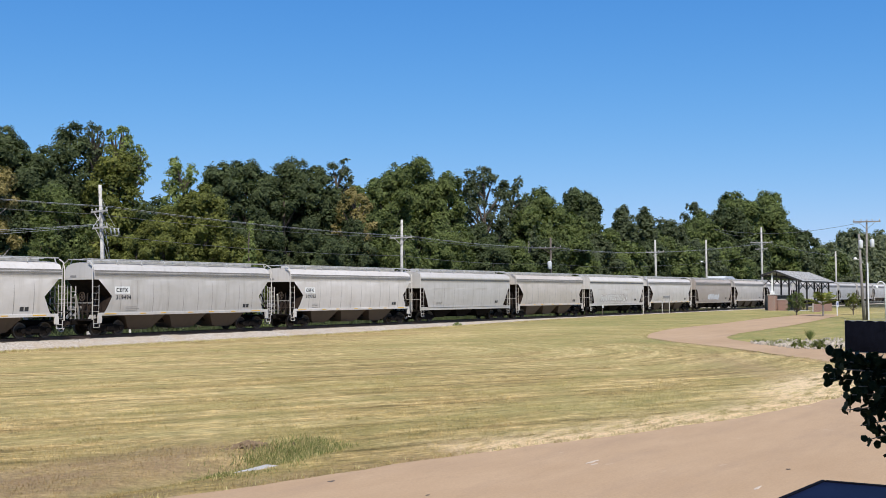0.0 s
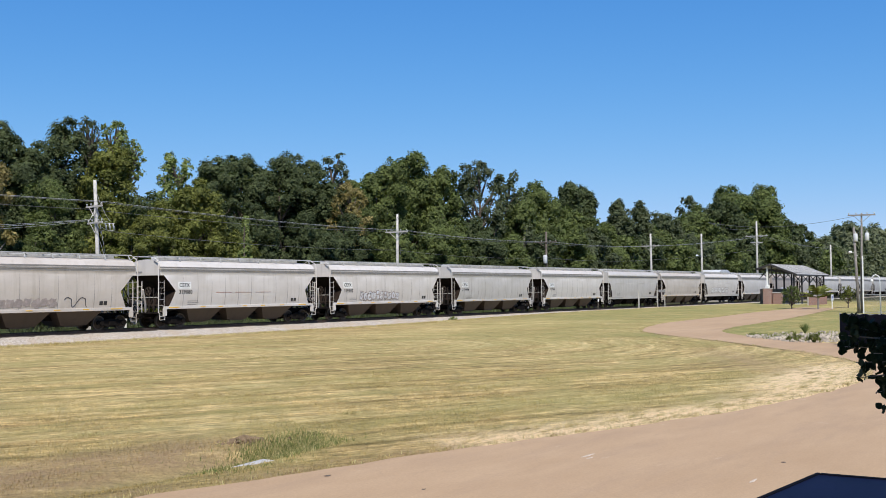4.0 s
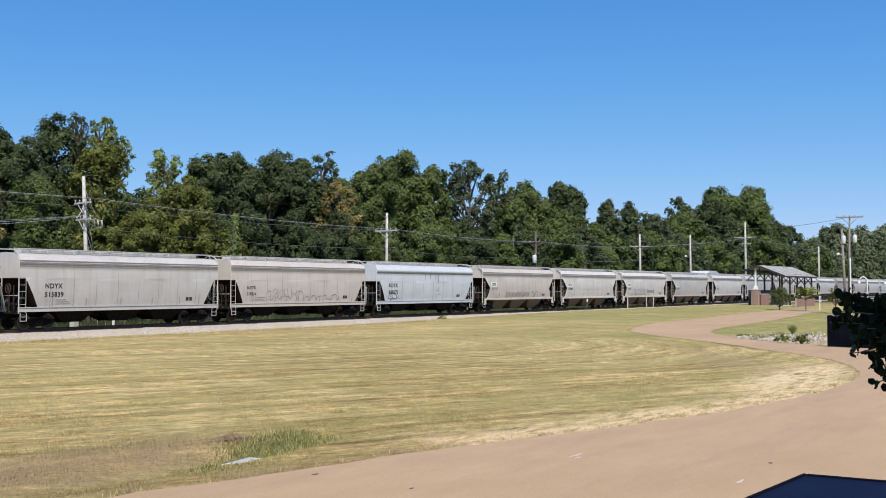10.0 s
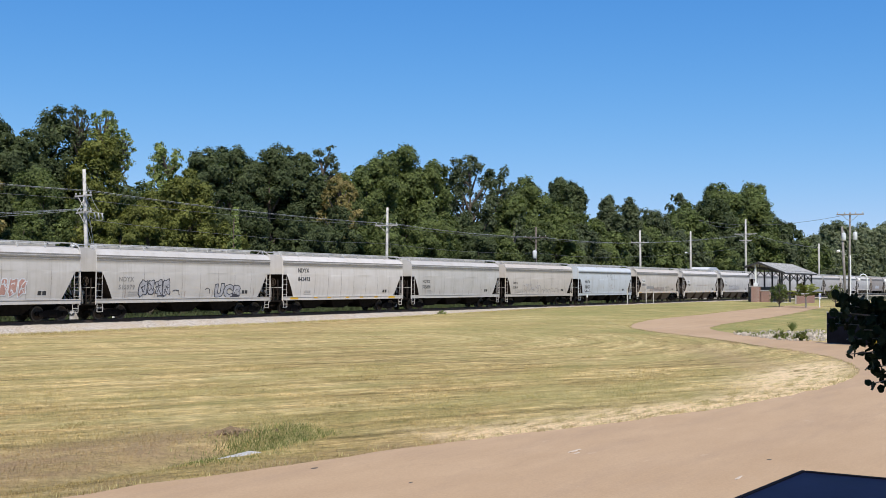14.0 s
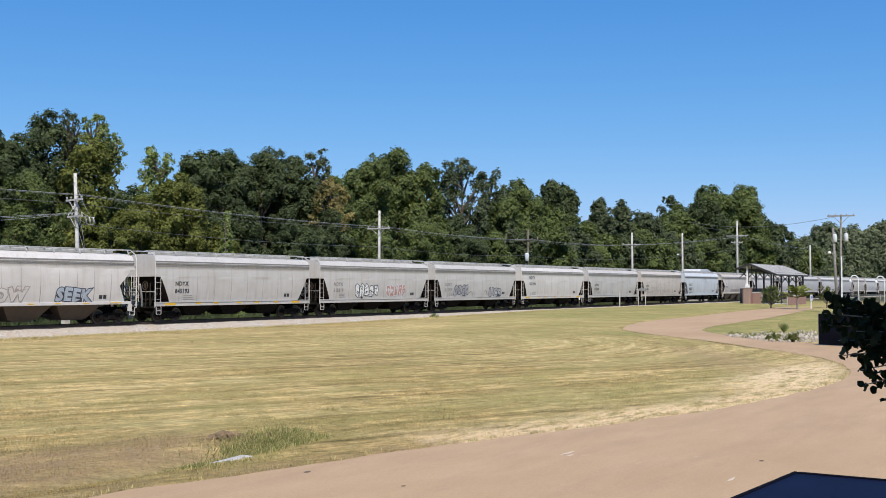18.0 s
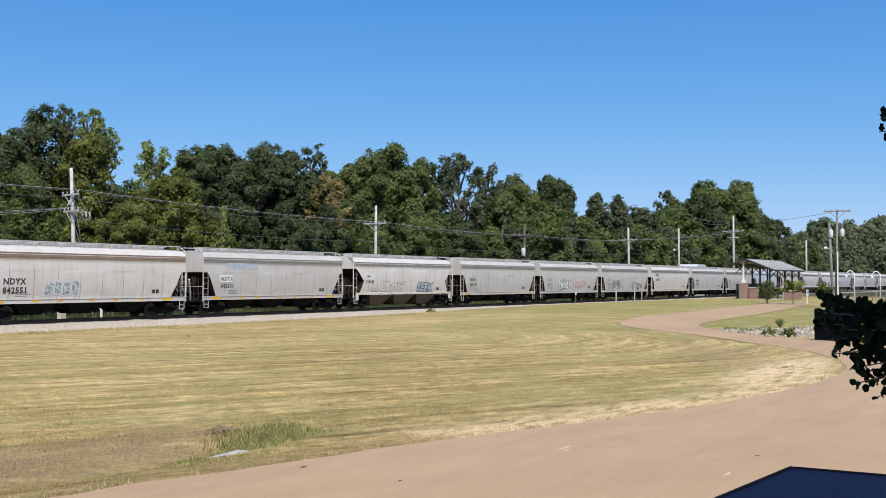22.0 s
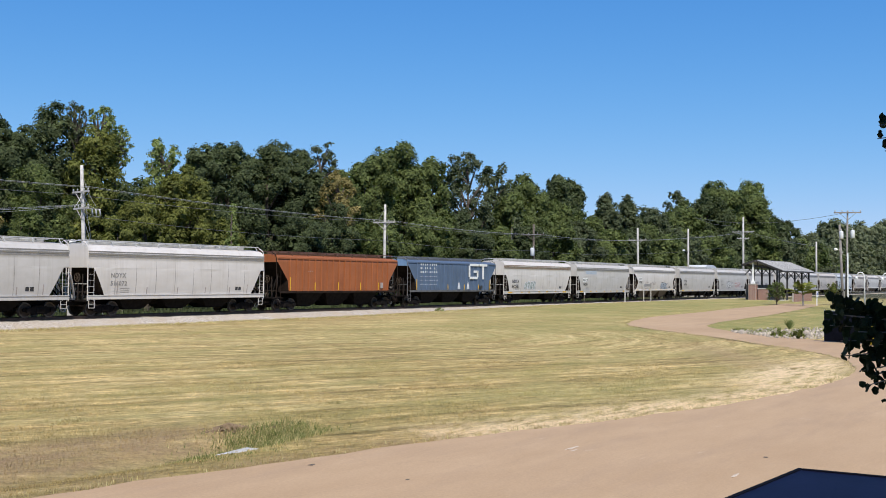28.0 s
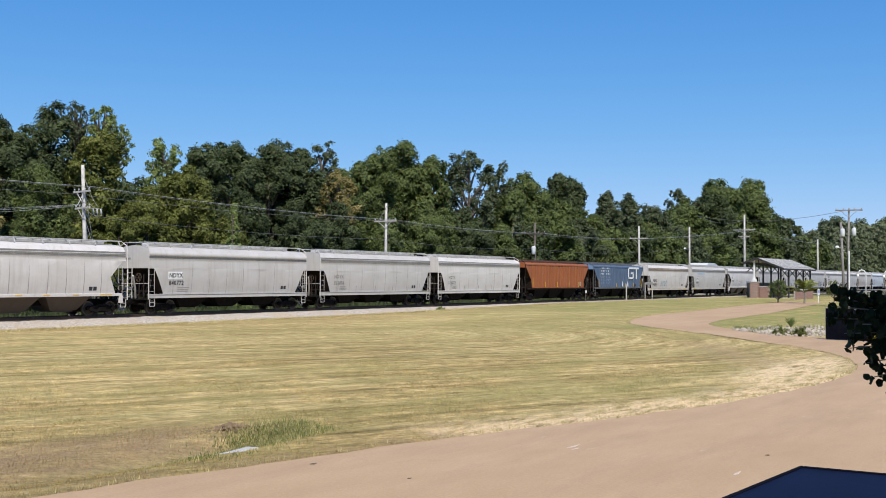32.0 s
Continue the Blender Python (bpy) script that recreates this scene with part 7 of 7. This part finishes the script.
def grass():
    rnd = np.random.RandomState(5)
    n = 110000
    # denser towards the near edge of the lawn
    d = 13.5 + 26 * rnd.rand(n) ** 1.5
    b = np.radians(56.6 + rnd.uniform(-25, 25, n))
    xs, ys = d * np.sin(b), d * np.cos(b)
    bare = np.exp(-(((xs - 36.5) / 6.0) ** 2 + ((ys - 9.4 - 0.06 * (xs - 36)) / 1.25) ** 2))
    lawn = ~in_road(xs, ys) & (rnd.rand(n) > 0.8 * bare)
    xs, ys, d = xs[lawn], ys[lawn], d[lawn]
    hs = rnd.uniform(0.004, 0.020, len(xs)) * np.where(rnd.rand(len(xs)) < 0.06, 1.8, 1.0)
    ws = 0.004 + 0.00022 * d
    blades("lawn_grass", xs, ys, hs, ws, rnd, M["ground"], "short dry yellow mown grass blades")
    # thin broken lines of cut straw along the swaths, which turn in an arc at the lawn's far end
    px, py = [], []
    for _ in range(420):
        w0 = rnd.uniform(-27, 27)
        w0 = round(w0 / 1.75) * 1.75 + rnd.normal(scale=0.12)
        run = rnd.uniform(0.6, 4.0)
        m = int(run * 26)
        s0 = rnd.uniform(-50, 4)
        sv = s0 + rnd.rand(m) * run
        wv = w0 + rnd.normal(scale=0.22, size=m) + 0.3 * np.sin(sv * 0.7 + w0)
        turn = np.clip(sv, 0, None) / max(3.0, abs(w0))
        q = np.where(sv < 0, sv, np.abs(wv) * np.sin(turn))
        w = np.where(sv < 0, wv, wv * np.cos(turn))
        px.append(46 + q * 0.894 - w * 0.447), py.append(34 - q * 0.447 - w * 0.894)
    xs, ys = np.concatenate(px), np.concatenate(py)
    keep = (xs > 6) & (xs < 75) & (ys > 8) & (ys < 50.5) & (np.hypot(xs, ys) > 14)
    xs, ys = xs[keep], ys[keep]
    keep = ~in_road(xs, ys) & (edge_dist(xs, ys) > 0.4)
    xs, ys = xs[keep], ys[keep]
    dist = np.hypot(xs, ys)
    blades("cut_straw", xs, ys, rnd.uniform(0.004, 0.016, len(xs)), 0.008 + 0.0005 * dist, rnd, M["grass_brown"], "broken lines of brown cut straw on the lawn", 0.008, 0.09)
    # uncut tufts in the ditch by the slab
    m = 12000
    u = rnd.rand(m)
    xs = 12.6 + 4.3 * u + rnd.normal(scale=0.25, size=m)
    ys = 13.55 + 0.16 * (xs - 13.6) + rnd.normal(scale=0.36, size=m) + 0.35 * (u > 0.45)
    keep = (~in_road(xs, ys)) & ~((np.abs(xs - 13.55) < 0.66) & (np.abs(ys - 13.1) < 0.26))
    xs, ys = xs[keep], ys[keep]
    hs = rnd.uniform(0.015, 0.075, len(xs)) * (1 + 0.5 * (xs > 14.4))
    tan = rnd.rand(len(xs)) < 0.36
    blades("ditch_grass", xs[~tan], ys[~tan], hs[~tan], np.full(int((~tan).sum()), 0.007), rnd, M["grass_green"], "uncut green grass in the ditch by the slab")
    blades("ditch_straw", xs[tan], ys[tan], hs[tan], np.full(int(tan.sum()), 0.007), rnd, M["grass_dry"], "dead straw among the ditch grass")
    # a fringe of dry blades along the road's edge
    k = rnd.randint(0, len(edge_a), 5000)
    ex = np.array([edge_a[i].x for i in k]) + rnd.normal(scale=0.12, size=5000)
    ey = np.array([edge_a[i].y for i in k]) + np.abs(rnd.normal(scale=0.14, size=5000))
    blades("verge_grass", ex, ey, rnd.uniform(0.02, 0.07, 5000), np.full(5000, 0.008), rnd, M["grass_dry"], "straggling dry grass along the road edge")
    # weeds along the foot of the ballast and between the rails and the wood
    m = 26000
    xs = rnd.uniform(20, 150, m)
    ys = np.where(rnd.rand(m) < 0.6, track_y(xs) - 3.6 + rnd.normal(0, 0.45, m), rnd.uniform(61.5, 69, m))
    hs = np.where(ys > 60, rnd.uniform(0.2, 0.9, m), rnd.uniform(0.04, 0.14, m))
    back = ys > 60
    # dark oak leaf colour on these weeds imitates the shade behind the wagons
    blades("trackside_weeds", xs[back], ys[back], hs[back], np.full(int(back.sum()), 0.045), rnd, M["leaf_dark"], "weeds and long grass behind the track")
    blades("ballast_weeds", xs[~back], ys[~back], hs[~back], np.full(int((~back).sum()), 0.03), rnd, M["grass_dry"], "dry straggling grass at the foot of the ballast")


grass()
riprap_grass()


def road_litter():
    """Small leaves and chips lying on the road."""
    rnd = random.Random(21)
    for x, y, w, mat in ((17.3, 8.5, 0.34, "scuff"), (17.1, 8.35, 0.2, "scuff"), (16.4, 5.2, 0.26, "scuff"), (18.4, 5.3, 0.12, "bark"), (13.2, 11.2, 0.16, "bark"), (13.1, 9.2, 0.10, "bark")):
        bm = bmesh.new()
        bmesh.ops.create_icosphere(bm, subdivisions=1, radius=w / 2)
        for v in bm.verts:
            v.co = Vector((v.co.x * (2.0 if mat == "scuff" else 1.2), v.co.y * (0.28 if mat == "scuff" else 0.7), v.co.z * 0.04)) * rnd.uniform(0.6, 1.2)
        ob = new("road_chip", mesh_of("road_chip", bm, M[mat]))
        ob.location = (x, y, 0.012)
        tagged(ob, "small flat chip lying on the road" if mat == "scuff" else "dry brown leaf lying on the road", "debris", "scraps on the road")


road_litter()


def lawn_clumps():
    """Clumps of raked-up clippings on the lawn, and a little mound of turned soil at the ditch."""
    rnd = random.Random(31)
    for x, y, w in ((22.3, 26.3, 0.5), (40.4, 42.6, 0.7), (39.4, 18.8, 0.4), (14.1, 18.5, 0.4), (20.0, 16.2, 0.3), (34.3, 33.0, 0.5)):
        bm = bmesh.new()
        for _ in range(150):
            a, r = rnd.uniform(0, 6.283), w * math.sqrt(rnd.random())
            px, py = x + math.cos(a) * r * 1.4, y + math.sin(a) * r * 0.7
            z = float(terrain(px, py)) + 0.01
            hgt = 0.13 * (1 - r / w) + 0.02
            d = Vector((rnd.gauss(0, 0.09), rnd.gauss(0, 0.09), hgt))
            b0 = Vector((px, py, z))
            bm.faces.new([bm.verts.new(q) for q in (b0 - Vector((0.012, 0.004, 0)), b0 + Vector((0.012, -0.004, 0)), b0 + d)])
        ob = new("grass_heap", mesh_of("grass_heap", bm, M["grass_dry"]))
        tagged(ob, "small brown heap of dry grass clippings on the lawn", "clippings", "heaps on the lawn")
    bm = bmesh.new()
    for _ in range(260):
        a, r = rnd.uniform(0, 6.283), abs(rnd.gauss(0, 0.22))
        s = rnd.uniform(0.015, 0.05)
        m = Matrix.LocRotScale((math.cos(a) * r * 1.5, math.sin(a) * r * 0.9, max(0, 0.10 - 0.3 * r)), Euler((rnd.random() * 6, rnd.random() * 6, 0)), (1.3, 1, 0.7))
        for q in bmesh.ops.create_icosphere(bm, subdivisions=1, radius=s)["verts"]:
            q.co = m @ (q.co * rnd.uniform(0.7, 1.2))
    ob = new("soil_mound", mesh_of("soil_mound", bm, M["soil"]))
    ob.location = (15.3, 15.2, float(terrain(15.3, 15.2)))
    tagged(ob, "small mound of turned brown soil by the ditch", "soil", kind="stuff")


lawn_clumps()


def motions():
    """The train runs along the track at a slowly falling speed."""
    for car, x in CARS:
        walk(car, [(float(t), pose(x + train_travel(t), track_y(x + train_travel(t)), RAIL_Z, 0, 0, TRACK_TURN)) for t in range(0, 33, 2)])
    # the wheels of the wagons that pass nearest turn as they roll
    for ws, x, index in WHEELS:
        if index < 22:
            walk(ws, [(i / 15, pose(x, 0, WHEEL_R, 0, math.degrees(train_travel(i / 15) / WHEEL_R), 0)) for i in range(481)])
    walk(low_branch, [(t, sway_pose(u, v)) for t, u, v in LOW_SWAY])
    walk(high_branch, [(t, sway_pose(u, v)) for t, u, v in HIGH_SWAY])


motions()
